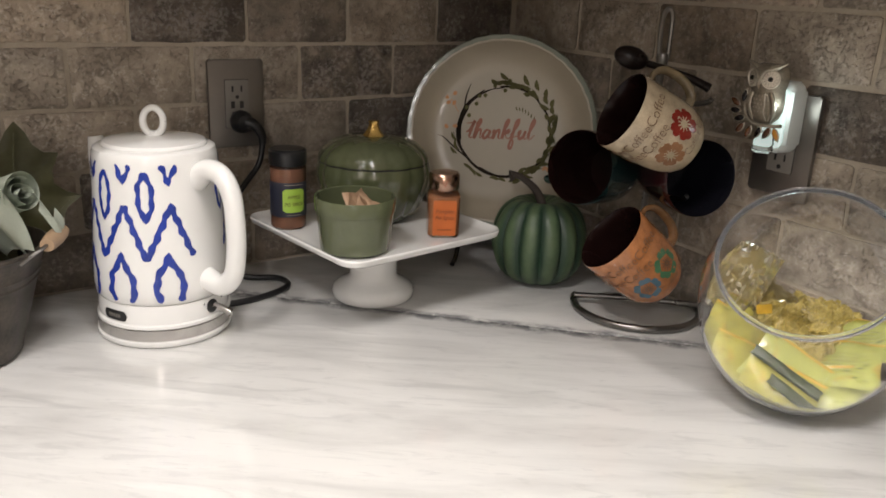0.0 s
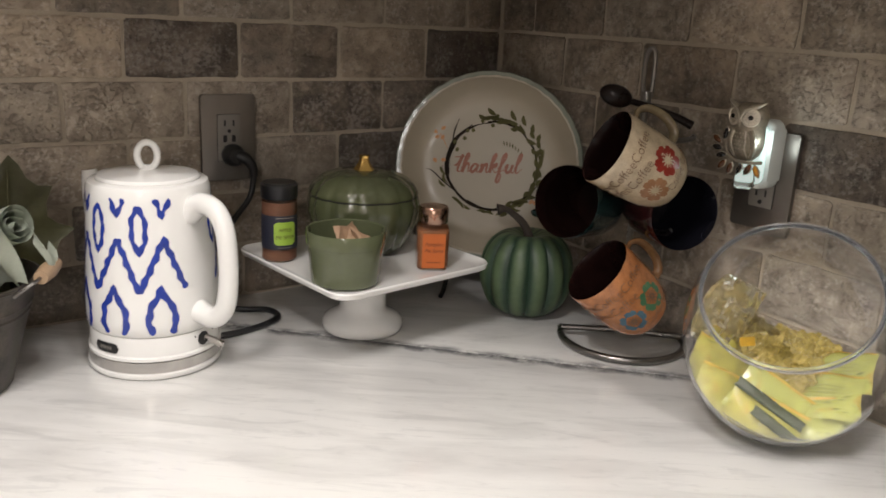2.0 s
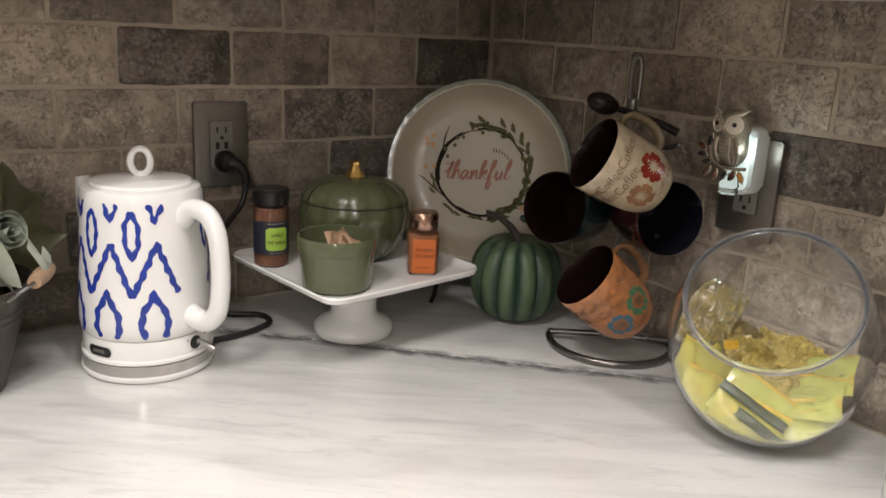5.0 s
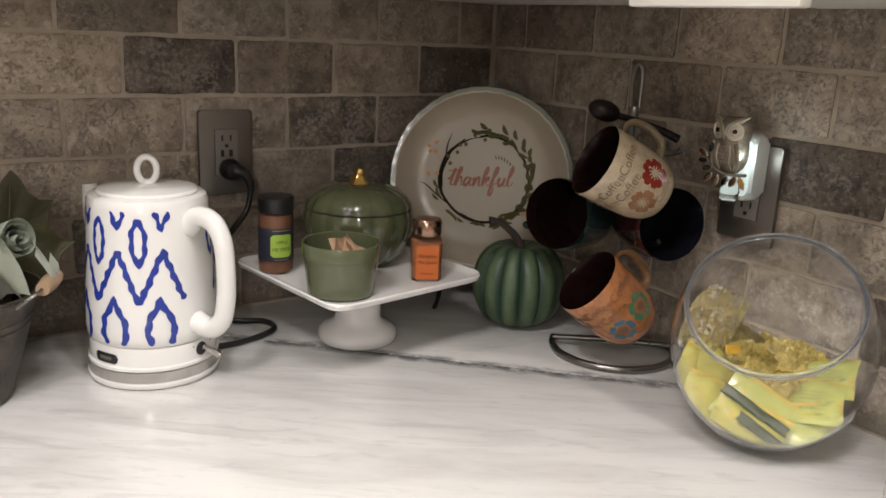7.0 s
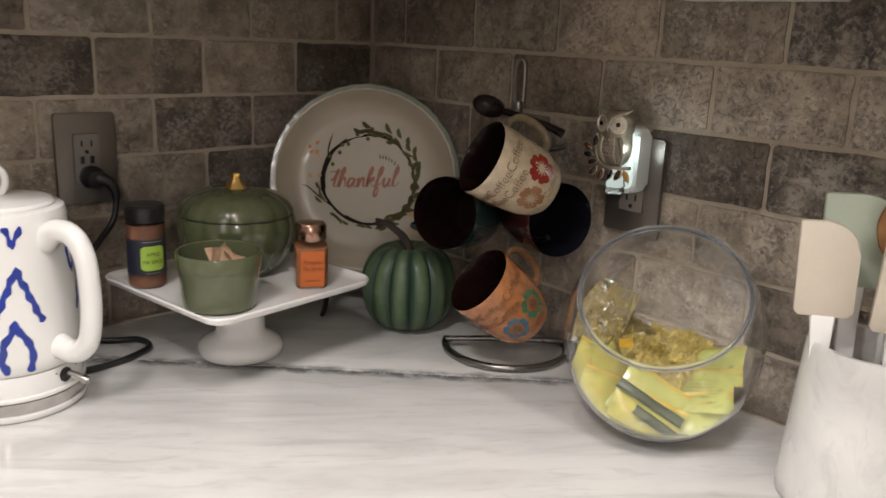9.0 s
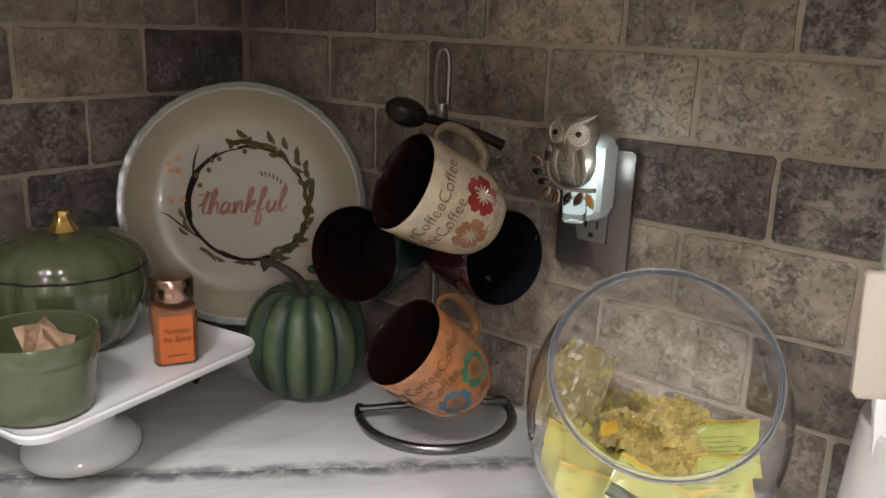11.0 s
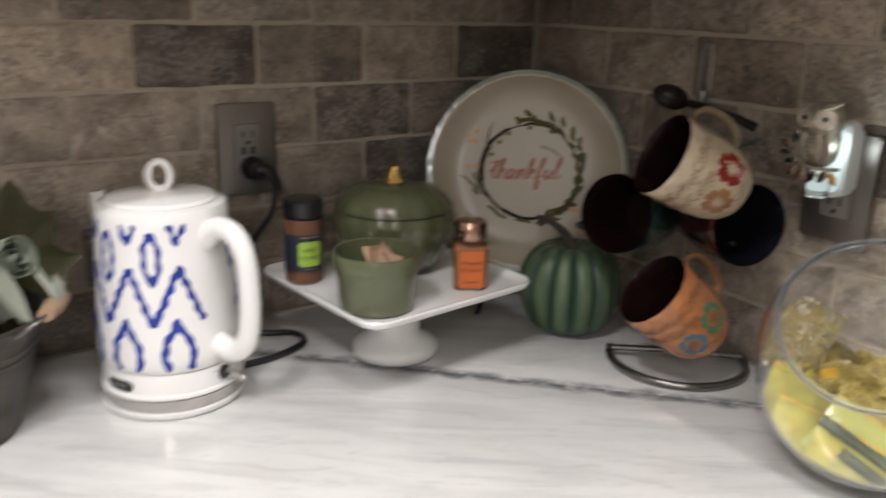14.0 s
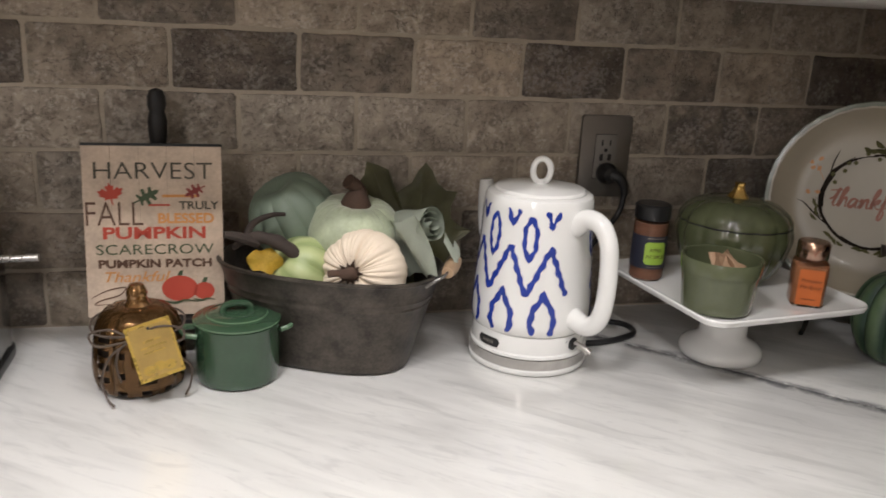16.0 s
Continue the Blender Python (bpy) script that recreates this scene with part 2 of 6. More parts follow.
M["base_cab"] = speckled("base_cabinet_paint", (0.74, 0.72, 0.68), 0.4, 0.03, 8)
M["white_ceramic"] = speckled("white_glazed_ceramic", (0.76, 0.755, 0.735), 0.12, 0.02, 12, rough_var=0.03, Coat_Weight=0.4, Coat_Roughness=0.05)
M["steel"] = speckled("brushed_steel", (0.52, 0.50, 0.48), 0.28, 0.08, 60, metal=1.0)
M["polished_steel"] = speckled("polished_steel", (0.55, 0.53, 0.51), 0.12, 0.04, 20, metal=1.0, rough_var=0.03)
M["dark_steel"] = speckled("dark_pewter_wire", (0.22, 0.21, 0.20), 0.3, 0.1, 60, metal=1.0)
M["blue_glaze"] = speckled("cobalt_glaze", (0.022, 0.045, 0.28), 0.15, 0.25, 60)
M["black_plastic"] = speckled("black_plastic", (0.012, 0.012, 0.013), 0.35, 0.2, 40)
M["black_iron"] = speckled("black_iron", (0.015, 0.014, 0.014), 0.5, 0.2, 80, metal=0.3)
M["plate_metal"] = speckled("bronze_nickel_plate", (0.21, 0.19, 0.17), 0.36, 0.06, 20, metal=0.85)
M["outlet_grey"] = speckled("grey_outlet_plastic", (0.19, 0.175, 0.155), 0.4, 0.05, 40)
M["slot_black"] = material("slot_dark", (0.01, 0.01, 0.01), 0.7)
M["green_glaze"] = speckled("olive_green_glaze", (0.073, 0.083, 0.041), 0.1, 0.16, 14, Coat_Weight=0.5, Coat_Roughness=0.04)
M["sage_glaze"] = speckled("sage_green_glaze", (0.092, 0.104, 0.056), 0.16, 0.1, 18, Coat_Weight=0.35, Coat_Roughness=0.06)
M["gold"] = speckled("gold_leaf", (0.75, 0.50, 0.16), 0.22, 0.12, 60, metal=1.0)
M["terracotta"] = speckled("orange_glaze", (0.36, 0.145, 0.055), 0.1, 0.4, 70, Coat_Weight=0.5, Coat_Roughness=0.05)
M["cream_glaze"] = speckled("cream_glaze", (0.41, 0.33, 0.225), 0.1, 0.3, 70, Coat_Weight=0.5, Coat_Roughness=0.05)
M["teal_glaze"] = speckled("dark_teal_glaze", (0.007, 0.022, 0.022), 0.1, 0.3, 40, Coat_Weight=0.6, Coat_Roughness=0.03)
M["wine_glaze"] = speckled("wine_red_glaze", (0.022, 0.004, 0.005), 0.1, 0.3, 40, Coat_Weight=0.6, Coat_Roughness=0.03)
M["mug_inside"] = speckled("dark_brown_glaze", (0.010, 0.004, 0.0035), 0.16, 0.3, 40, Specular_IOR_Level=0.15)
M["mug_black"] = speckled("black_glaze", (0.006, 0.006, 0.009), 0.1, 0.3, 40, Specular_IOR_Level=0.35)
M["ink_brown"] = speckled("brown_ink", (0.13, 0.065, 0.03), 0.3, 0.3, 90)
M["ink_black"] = speckled("dark_umber_ink", (0.026, 0.018, 0.012), 0.55, 0.3, 90, Specular_IOR_Level=0.1)
M["ink_rust"] = speckled("copper_foil", (0.31, 0.12, 0.075), 0.4, 0.12, 60, metal=0.15)
M["ink_red"] = speckled("red_glaze", (0.20, 0.022, 0.014), 0.2, 0.2, 80)
M["ink_green"] = speckled("jade_glaze", (0.06, 0.15, 0.075), 0.2, 0.2, 80)
M["ink_blue"] = speckled("slate_blue_glaze", (0.06, 0.12, 0.16), 0.2, 0.2, 80)
M["leaf_ink"] = speckled("olive_green_ink", (0.115, 0.108, 0.042), 0.55, 0.25, 60, Specular_IOR_Level=0.1)
M["orange_ink"] = material("orange_ink", (0.55, 0.25, 0.10), 0.4)
M["plate_white"] = speckled("ivory_stoneware", (0.42, 0.37, 0.285), 0.34, 0.03, 10, Coat_Weight=0.12, Coat_Roughness=0.06)
M["plate_rim"] = speckled("pale_aqua_rim_glaze", (0.22, 0.24, 0.20), 0.15, 0.08, 30)


# ---------------------------------------------------------------- the room
TILE_W, TILE_H, JOINT = 0.1615, 0.083, 0.0055


def plain(name, bm, mat, label, category, smooth=False):
    return tagged(part(name, bm, mat, smooth=smooth), label, category, kind="structure")


floor = plain("floor", box(3.4, 3.6, 0.04, at=(-0.9, -1.6, FLOOR_Z - 0.02)), M["floor"], "brown wooden kitchen floor", "floor")
ceiling = plain("ceiling", box(3.4, 3.6, 0.06, at=(-0.9, -1.6, CEIL_Z + 0.03)), M["ceiling"], "white painted kitchen ceiling", "ceiling")
wall_back = plain("wall_back", box(3.2, 0.1, CEIL_Z - FLOOR_Z, at=(-0.963, 0.05 + 0.0012, (CEIL_Z + FLOOR_Z) / 2)), M["grout"], "kitchen wall with tumbled grey travertine backsplash", "wall")
wall_side = plain("wall_side", box(0.1, 3.4, CEIL_Z - FLOOR_Z, at=(WB_X + 0.05 + 0.0012, -1.594, (CEIL_Z + FLOOR_Z) / 2)), M["grout"], "kitchen wall with tumbled travertine backsplash and night light", "wall")
wall_far = plain("wall_far", box(3.4, 0.1, CEIL_Z - FLOOR_Z, at=(-0.9, -3.35, (CEIL_Z + FLOOR_Z) / 2)), M["paint_wall"], "plain beige painted wall across the kitchen", "wall")
wall_left = plain("wall_left", box(0.1, 3.3, CEIL_Z - FLOOR_Z, at=(-2.6, -1.65, (CEIL_Z + FLOOR_Z) / 2)), M["paint_wall"], "plain beige painted kitchen wall", "wall")


def tile_mesh(w, h, seed, name):
    """A tumbled stone: wavy outline, worn front edge."""
    rnd = random.Random(seed)
    bm = bmesh.new()
    n = 5
    c = 0.0035
    pts = []
    for k in range(n + 1):
        pts.append((-w / 2 + c + (w - 2 * c) * k / n, -h / 2))
    for k in range(4):
        pts.append((w / 2, -h / 2 + c + (h - 2 * c) * k / 3))
    for k in range(n + 1):
        pts.append((w / 2 - c - (w - 2 * c) * k / n, h / 2))
    for k in range(4):
        pts.append((-w / 2, h / 2 - c - (h - 2 * c) * k / 3))
    out = []
    for x, z in pts:
        j = 0.0011
        out.append((x * (1 - 0.0) + rnd.uniform(-j, j), z + rnd.uniform(-j, j)))
    depth = 0.0015 + rnd.uniform(0, 0.0009)
    back = [bm.verts.new((x, 0.006, z)) for x, z in out]
    rim = [bm.verts.new((x, -depth + 0.0013, z)) for x, z in out]
    face = [bm.verts.new((x - math.copysign(0.0024, x), -depth + rnd.uniform(-0.0004, 0.0004), z - math.copysign(0.0024, z))) for x, z in out]
    m = len(out)
    for a, b in ((back, rim), (rim, face)):
        for k in range(m):
            bm.faces.new((a[k], a[(k + 1) % m], b[(k + 1) % m], b[k]))
    bm.faces.new(face)
    bmesh.ops.recalc_face_normals(bm, faces=bm.faces[:])
    me = bpy.data.meshes.new(name)
    bm.to_mesh(me)
    bm.free()
    me.polygons.foreach_set("use_smooth", [True] * len(me.polygons))
    me.set_sharp_from_angle(angle=radians(50))
    return me


# ---- counter, cabinets
MAIN = [(-1.7, -0.66), (-0.02, -0.66), (0.0, -0.69), (0.0, -1.75), (WB_X + 0.004, -1.75), (WB_X + 0.004, -0.6522), (-0.0152, 0.004), (-1.7, 0.004)]
CORNER = [(-0.0128, 0.004), (WB_X + 0.004, -0.6498), (WB_X + 0.004, 0.004)]
counter = tagged(part("countertop", slab(MAIN, -0.03, 0.0, 0.0012, 2), M["marble"]), "white marble worktop with grey streaks and veins", "countertop", kind="structure")
corner_top = tagged(part("corner_countertop", slab(CORNER, -0.03, 0.0, 0.0008, 2), M["marble_corner_shaded"]), "white marble corner piece behind a diagonal seam", "countertop", kind="structure")
seam = tagged(part("counter_seam", put(box(0.927, 0.003, 0.02, at=(0, 0, -0.0115)), Matrix.Translation((0.3134, -0.3234, 0)) @ Matrix.Rotation(radians(-45), 4, "Z")), M["grout"]), "grey filled seam between two marble slabs", "seam", kind="structure")


def cupboard(name, x0, x1, y0, y1, z0, z1, front, doors, label):
    """A cabinet unit with shaker doors on its front side ('x' or 'y')."""
    t = thing(name, (x0 + x1) / 2, (y0 + y1) / 2, z0, 0, label, "cabinet")
    sx, sy, sz = x1 - x0, y1 - y0, z1 - z0
    part("body", box(sx, sy, sz, 0.002, 1, (0, 0, sz / 2)), M["cabinet"], t)
    span = sx if front == "y" else sy
    for k in range(doors):
        w = span / doors - 0.006
        c = -span / 2 + span / doors * (k + 0.5)
        frame_b = merge(box(w, 0.02, sz - 0.01, 0.002, 1), )
        m = Matrix.Translation((c, -sy / 2 - 0.0115, sz / 2)) if front == "y" else Matrix.Translation((-sx / 2 - 0.0115, c, sz / 2)) @ Matrix.Rotation(radians(90), 4, "Z")
        d = part("door", put(frame_b, m), M["cabinet"], t)
        part("raised_panel", put(box(w - 0.12, 0.008, sz - 0.13, 0.003, 1, (0, -0.0128 if front == "y" else 0.0128, 0)), m), M["cabinet"], d)
    return t


cupboard("upper_cabinet", -1.6, -0.65, -0.33, -0.004, 0.50, 1.30, "y", 2, "white painted upper cabinet above the backsplash")
cupboard("upper_cabinet", -0.645, 0.026, -0.33, -0.004, 0.50, 1.30, "y", 2, "white painted upper cabinet above the backsplash")
diag = thing("upper_cabinet", 0, 0, 0.489, 0, "white painted diagonal corner upper cabinet", "cabinet")
part("body", slab([(0.03, -0.004), (0.03, -0.33), (0.315, -0.612), (WB_X - 0.004, -0.612), (WB_X - 0.004, -0.004)], 0, 0.811, 0.002, 1), M["cabinet"], diag)
dd = part("door", put(box(0.36, 0.02, 0.79, 0.002, 1), Matrix.Translation((0.1643, -0.4793, 0.405)) @ Matrix.Rotation(radians(-45), 4, "Z")), M["cabinet"], diag)
part("raised_panel", put(box(0.24, 0.008, 0.66, 0.003, 1), Matrix.Translation((0.155, -0.4886, 0.405)) @ Matrix.Rotation(radians(-45), 4, "Z")), M["cabinet"], dd)
cupboard("upper_cabinet", 0.315, WB_X - 0.005, -0.80, -0.616, 0.486, 1.30, "x", 1, "narrow white painted upper cabinet beside the corner")
cupboard("upper_cabinet", 0.315, WB_X - 0.005, -1.60, -0.885, 0.486, 1.30, "x", 2, "white painted upper cabinet beside the corner")
rail = thing("light_rail", 0.318, -0.705, 0.471, 0, "white light rail moulding under the upper cabinet", "moulding")
part("rail", box(0.018, 0.18, 0.014, 0.003, 2, (0, 0, 0.007)), M["cabinet"], rail)
rail = thing("light_rail", 0.318, -1.24, 0.471, 0, "white light rail moulding under the upper cabinet", "moulding")
part("rail", box(0.018, 0.71, 0.014, 0.003, 2, (0, 0, 0.007)), M["cabinet"], rail)
fil = thing("cabinet_filler", 0.40, -0.8425, 0.49, 0, "narrow recessed beige filler strip between two cabinets", "filler strip")
part("strip", box(0.02, 0.082, 0.7, 0.001, 1, (0, 0, 0.35)), M["cabinet"], fil)
for a in ((-1.69, -0.02, -0.62, -0.01), (0.02, WB_X - 0.002, -1.74, -0.64)):
    b = thing("base_cabinet", (a[0] + a[1]) / 2, (a[2] + a[3]) / 2, FLOOR_Z, 0, "white painted base cabinet under the marble worktop", "cabinet")
    part("body", box(a[1] - a[0], a[3] - a[2], 0.888, 0.002, 1, (0, 0, 0.444)), M["base_cab"], b)

# ---- lamps in the room: fixtures of four small bulbs each
M["bulb"] = material("warm_bulb", (1, 0.9, 0.75), 0.3)
bsdf(M["bulb"]).inputs["Emission Color"].default_value = (1.0, 0.80, 0.56, 1)
bsdf(M["bulb"]).inputs["Emission Strength"].default_value = 3.0
# last two are lowered, out of view, to brighten the walls under the cabinets
for lx, ly, lz, power in ((-0.72, -0.98, CEIL_Z, 18.5), (-0.06, -0.96, CEIL_Z, 10.5), (-1.75, -2.95, 1.12, 32.0), (-1.10, -1.95, 1.22, 12.0)):
    lamp_t = thing("ceiling_light", lx, ly, lz, 0, "brushed ceiling light fixture with frosted bulbs" if lz == CEIL_Z else "brushed light fixture with frosted bulbs on an added stem, out of view", "ceiling light", "ceiling lights")
    part("canopy", lathe([(0.0, 0), (0.11, 0), (0.11, -0.012), (0.09, -0.025), (0.0, -0.025)][::-1], 32, close_bottom=False), M["steel"], lamp_t)
    # added stem, so the lowered fixtures reach up to the ceiling
    if lz < CEIL_Z:
        part("stem", tube([(0, 0, -0.002), (0, 0, CEIL_Z - lz - 0.001)], 0.008, 12), M["steel"], lamp_t)
    for k in range(4):
        a = radians(45 + 90 * k)
        bx, by = 0.12 * math.cos(a), 0.12 * math.sin(a)
        part("bulb", put(lathe([(0.0, -0.05), (0.018, -0.045), (0.024, -0.03), (0.015, -0.008), (0.012, 0)], 16, close_bottom=False), Matrix.Translation((bx * 0.8, by * 0.8, -0.026))), M["bulb"], lamp_t)
        ld = bpy.data.lights.new("bulb_light", "AREA")
        ld.shape, ld.size, ld.energy, ld.color = "DISK", 0.036, power / 4, (1.0, 0.94, 0.885)
        lo = new("bulb_light", ld)
        lo.matrix_world = pose(lx + bx, ly + by, lz - 0.11)


# ---------------------------------------------------------------- kettle
def kettle():
    t = thing("electric_kettle", -0.023, -0.165, 0, 0, "white ceramic electric kettle with cobalt blue ikat pattern", "kettle")
    prof = [(0.0765, 0.054), (0.0795, 0.058), (0.0803, 0.07), (0.0795, 0.095), (0.0772, 0.125), (0.0748, 0.16), (0.0733, 0.19), (0.0722, 0.215), (0.0715, 0.225), (0.0695, 0.2305), (0.066, 0.2325), (0.0, 0.2325)]

    def radius(z):
        for (r0, z0), (r1, z1) in zip(prof, prof[1:]):
            if z0 <= z <= z1:
                return r0 + (r1 - r0) * (z - z0) / max(z1 - z0, 1e-9)
        return 0.08

    part("body", lathe(prof, 72), M["white_ceramic"], t)
    part("base", lathe([(0.0, 0.001), (0.079, 0.001), (0.0812, 0.004), (0.0812, 0.008), (0.079, 0.009)], 64, close_bottom=False), M["white_ceramic"], t)
    part("steel_band", lathe([(0.0775, 0.008), (0.0797, 0.0095), (0.0797, 0.0225), (0.0775, 0.0235)], 64, close_bottom=False), M["polished_steel"], t, "polished steel band")
    part("lower_ring", lathe([(0.076, 0.0235), (0.0802, 0.0245), (0.0802, 0.028), (0.0775, 0.0295), (0.0775, 0.049), (0.0765, 0.0525), (0.074, 0.0535)], 64, close_bottom=False), M["white_ceramic"], t)
    lid = part("lid", lathe([(0.0, 0.2318), (0.060, 0.2318), (0.0605, 0.2345), (0.058, 0.2375), (0.045, 0.2395), (0.0, 0.2425)], 64, close_bottom=False), M["white_ceramic"], t)
    ring = [(0.0115 * math.cos(a), 0, 0.2585 + 0.016 * math.sin(a)) for a in (2 * math.pi * k / 28 for k in range(29))]
    part("ring_knob", put(merge(tube(ring, 0.0042, 10), lathe([(0.009, 0.238), (0.007, 0.2425), (0.0055, 0.247)], 16)), Matrix.Rotation(radians(-18), 4, "Z")), M["white_ceramic"], lid, "white ring knob")
    turn = Matrix.Rotation(radians(-64), 4, "Z")
    hp = smooth_path([(0.066, 0, 0.198), (0.085, 0, 0.212), (0.108, 0, 0.208), (0.122, 0, 0.186), (0.126, 0, 0.15), (0.125, 0, 0.115), (0.118, 0, 0.088), (0.100, 0, 0.074), (0.074, 0, 0.078)], 6)
    part("handle", put(tube(hp, lambda s: 0.0115 + 0.0035 * abs(2 * s - 1) ** 3, 16, flat=1.0), turn), M["white_ceramic"], t, "white curved ceramic handle")
    sp = Matrix.Rotation(radians(123), 4, "Z")
    part("spout", put(tube(smooth_path([(0.06, 0, 0.13), (0.080, 0, 0.165), (0.089, 0, 0.205), (0.093, 0, 0.231)], 6), lambda s: 0.021 - 0.012 * s, 14), sp), M["white_ceramic"], t)
    tg = Matrix.Rotation(radians(-58), 4, "Z")
    sw = part("switch_recess", put(lathe([(0.0, 0.0), (0.0085, 0.0), (0.0085, 0.002), (0.0, 0.002)], 20, close_bottom=False), tg @ Matrix.Translation((0.0768, -0.004, 0.041)) @ Matrix.Rotation(radians(90), 4, "Y")), M["black_plastic"], t, "dark switch recess")
    part("switch_lever", put(tube([(0.078, 0, 0.041), (0.09, 0.002, 0.038), (0.101, 0.004, 0.033)], lambda s: 0.0036 + 0.0016 * s, 10), tg), M["steel"], sw, "chrome switch lever")
    for dz in (-0.016, 0.016):
        part("marking_dot", put(lathe([(0.0, 0.0), (0.0013, 0.0), (0.0, 0.0005)], 10, close_bottom=False), tg @ Matrix.Translation((0.0776 * math.cos(dz / 0.0776), 0.0776 * math.sin(dz / 0.0776), 0.046)) @ Matrix.Rotation(radians(90), 4, "Y")), M["black_plastic"], t)

    def on_wall(rel, z, off):
        a = radians(-105 + rel)
        r = radius(z) + off if z > 0.054 else 0.0775 + off
        return Vector((r * math.cos(a), r * math.sin(a), z))

    # badge, its maker's name as a pale bar
    bm = bmesh.new()
    cols = []
    for q in range(15):
        x = -0.0185 + 0.037 * q / 14
        hh = math.sqrt(max(0.0, 0.00625 ** 2 - max(0.0, abs(x) - 0.01225) ** 2)) + 0.0002
        cols.append([bm.verts.new(on_wall(-47 + math.degrees(x / 0.0775), 0.0385 + sg * hh, 0.0009)) for sg in (-1, 1)])
    for p, q in zip(cols, cols[1:]):
        bm.faces.new((p[0], q[0], q[1], p[1]))
    badge = part("badge", bm, M["black_plastic"], t, "dark oval badge", smooth=False)
    bm = bmesh.new()
    for k in range(5):
        x0 = -0.009 + k * 0.0038
        bm.faces.new([bm.verts.new(on_wall(-47 + math.degrees(x / 0.0775), 0.0385 + z, 0.0013)) for x, z in ((x0, -0.0022), (x0 + 0.0026, -0.0022), (x0 + 0.0026, 0.0022), (x0, 0.0022))])
    part("badge_bar", bm, M["outlet_grey"], badge, smooth=False)
    rnd = random.Random(5)

    def stroke(pts, width, wob=0.0011):
        """A brushed glaze line on the body; points are (degrees, height)."""
        path = []
        for (a0, z0), (a1, z1) in zip(pts, pts[1:]):
            n = max(2, int(math.hypot((a1 - a0) * 0.00135, z1 - z0) / 0.0022))
            path += [(a0 + (a1 - a0) * k / n, z0 + (z1 - z0) * k / n) for k in range(n)]
        path.append(pts[-1])
        bm = bmesh.new()
        prev = None
        ph = rnd.uniform(0, 6)
        s = 0.0
        for i, (a, z) in enumerate(path):
            a0, z0 = path[max(i - 1, 0)]
            a1, z1 = path[min(i + 1, len(path) - 1)]
            d = Vector(((a1 - a0) * 0.00135, z1 - z0)).normalized()
            s += 0.0022
            w = width / 2 + wob * math.sin(s * 420 + ph)
            if i in (0, len(path) - 1):
                w *= 0.45
            sh = wob * 0.9 * math.sin(s * 330 + ph * 2)
            l = on_wall(a + math.degrees((-d.y * (w + sh)) / 0.0775), z + d.x * (w + sh), 0.0005)
            m_ = on_wall(a + math.degrees((-d.y * sh) / 0.0775), z + d.x * sh, 0.0007)
            r = on_wall(a + math.degrees((d.y * (w - sh)) / 0.0775), z - d.x * (w - sh), 0.0005)
            cur = [bm.verts.new(p) for p in (l, m_, r)]
            if prev:
                bm.faces.new((prev[0], prev[1], cur[1], cur[0]))
                bm.faces.new((prev[1], prev[2], cur[2], cur[1]))
            prev = cur
        return bm

    for k in range(-3, 6):
        c = 10 - 40 * k
        rel = (c + 180) % 360 - 180
        if 20 < rel < 78:
            continue
        part("blue_chevron", stroke([(c - 6.5, 0.2205), (c - 3.0, 0.209), (c, 0.200), (c + 3.0, 0.209), (c + 6.5, 0.2205)], 0.0060), M["blue_glaze"], t, smooth=False)
        part("blue_arch", stroke([(c - 12, 0.0585), (c - 15.5, 0.072), (c - 14, 0.091), (c - 8.5, 0.103), (c - 5, 0.112), (c - 4.5, 0.116), (c - 1, 0.103), (c + 5, 0.091), (c + 6.5, 0.072), (c + 3, 0.0585)], 0.0076, 0.0007), M["blue_glaze"], t, smooth=False)
        d = c - 21
        part("blue_diamond", stroke([(d, 0.2125), (d - 5.4, 0.198), (d - 6.0, 0.184), (d - 5.0, 0.170), (d, 0.156), (d + 5.0, 0.170), (d + 6.0, 0.184), (d + 5.4, 0.198), (d, 0.2125)], 0.0060, 0.0006), M["blue_glaze"], t, smooth=False)
        last = rel > 0
        pts = [(c - 22, 0.110), (c, 0.174)] if not last else [(c - 22, 0.110), (c, 0.174), (c + 17, 0.112)]
        part("blue_zigzag", stroke(pts, 0.0072, 0.0008), M["blue_glaze"], t, smooth=False)
        if not last:
            part("blue_zigzag", stroke([(c, 0.174), (c + 18, 0.110)], 0.0072, 0.0008), M["blue_glaze"], t, smooth=False)


kettle()


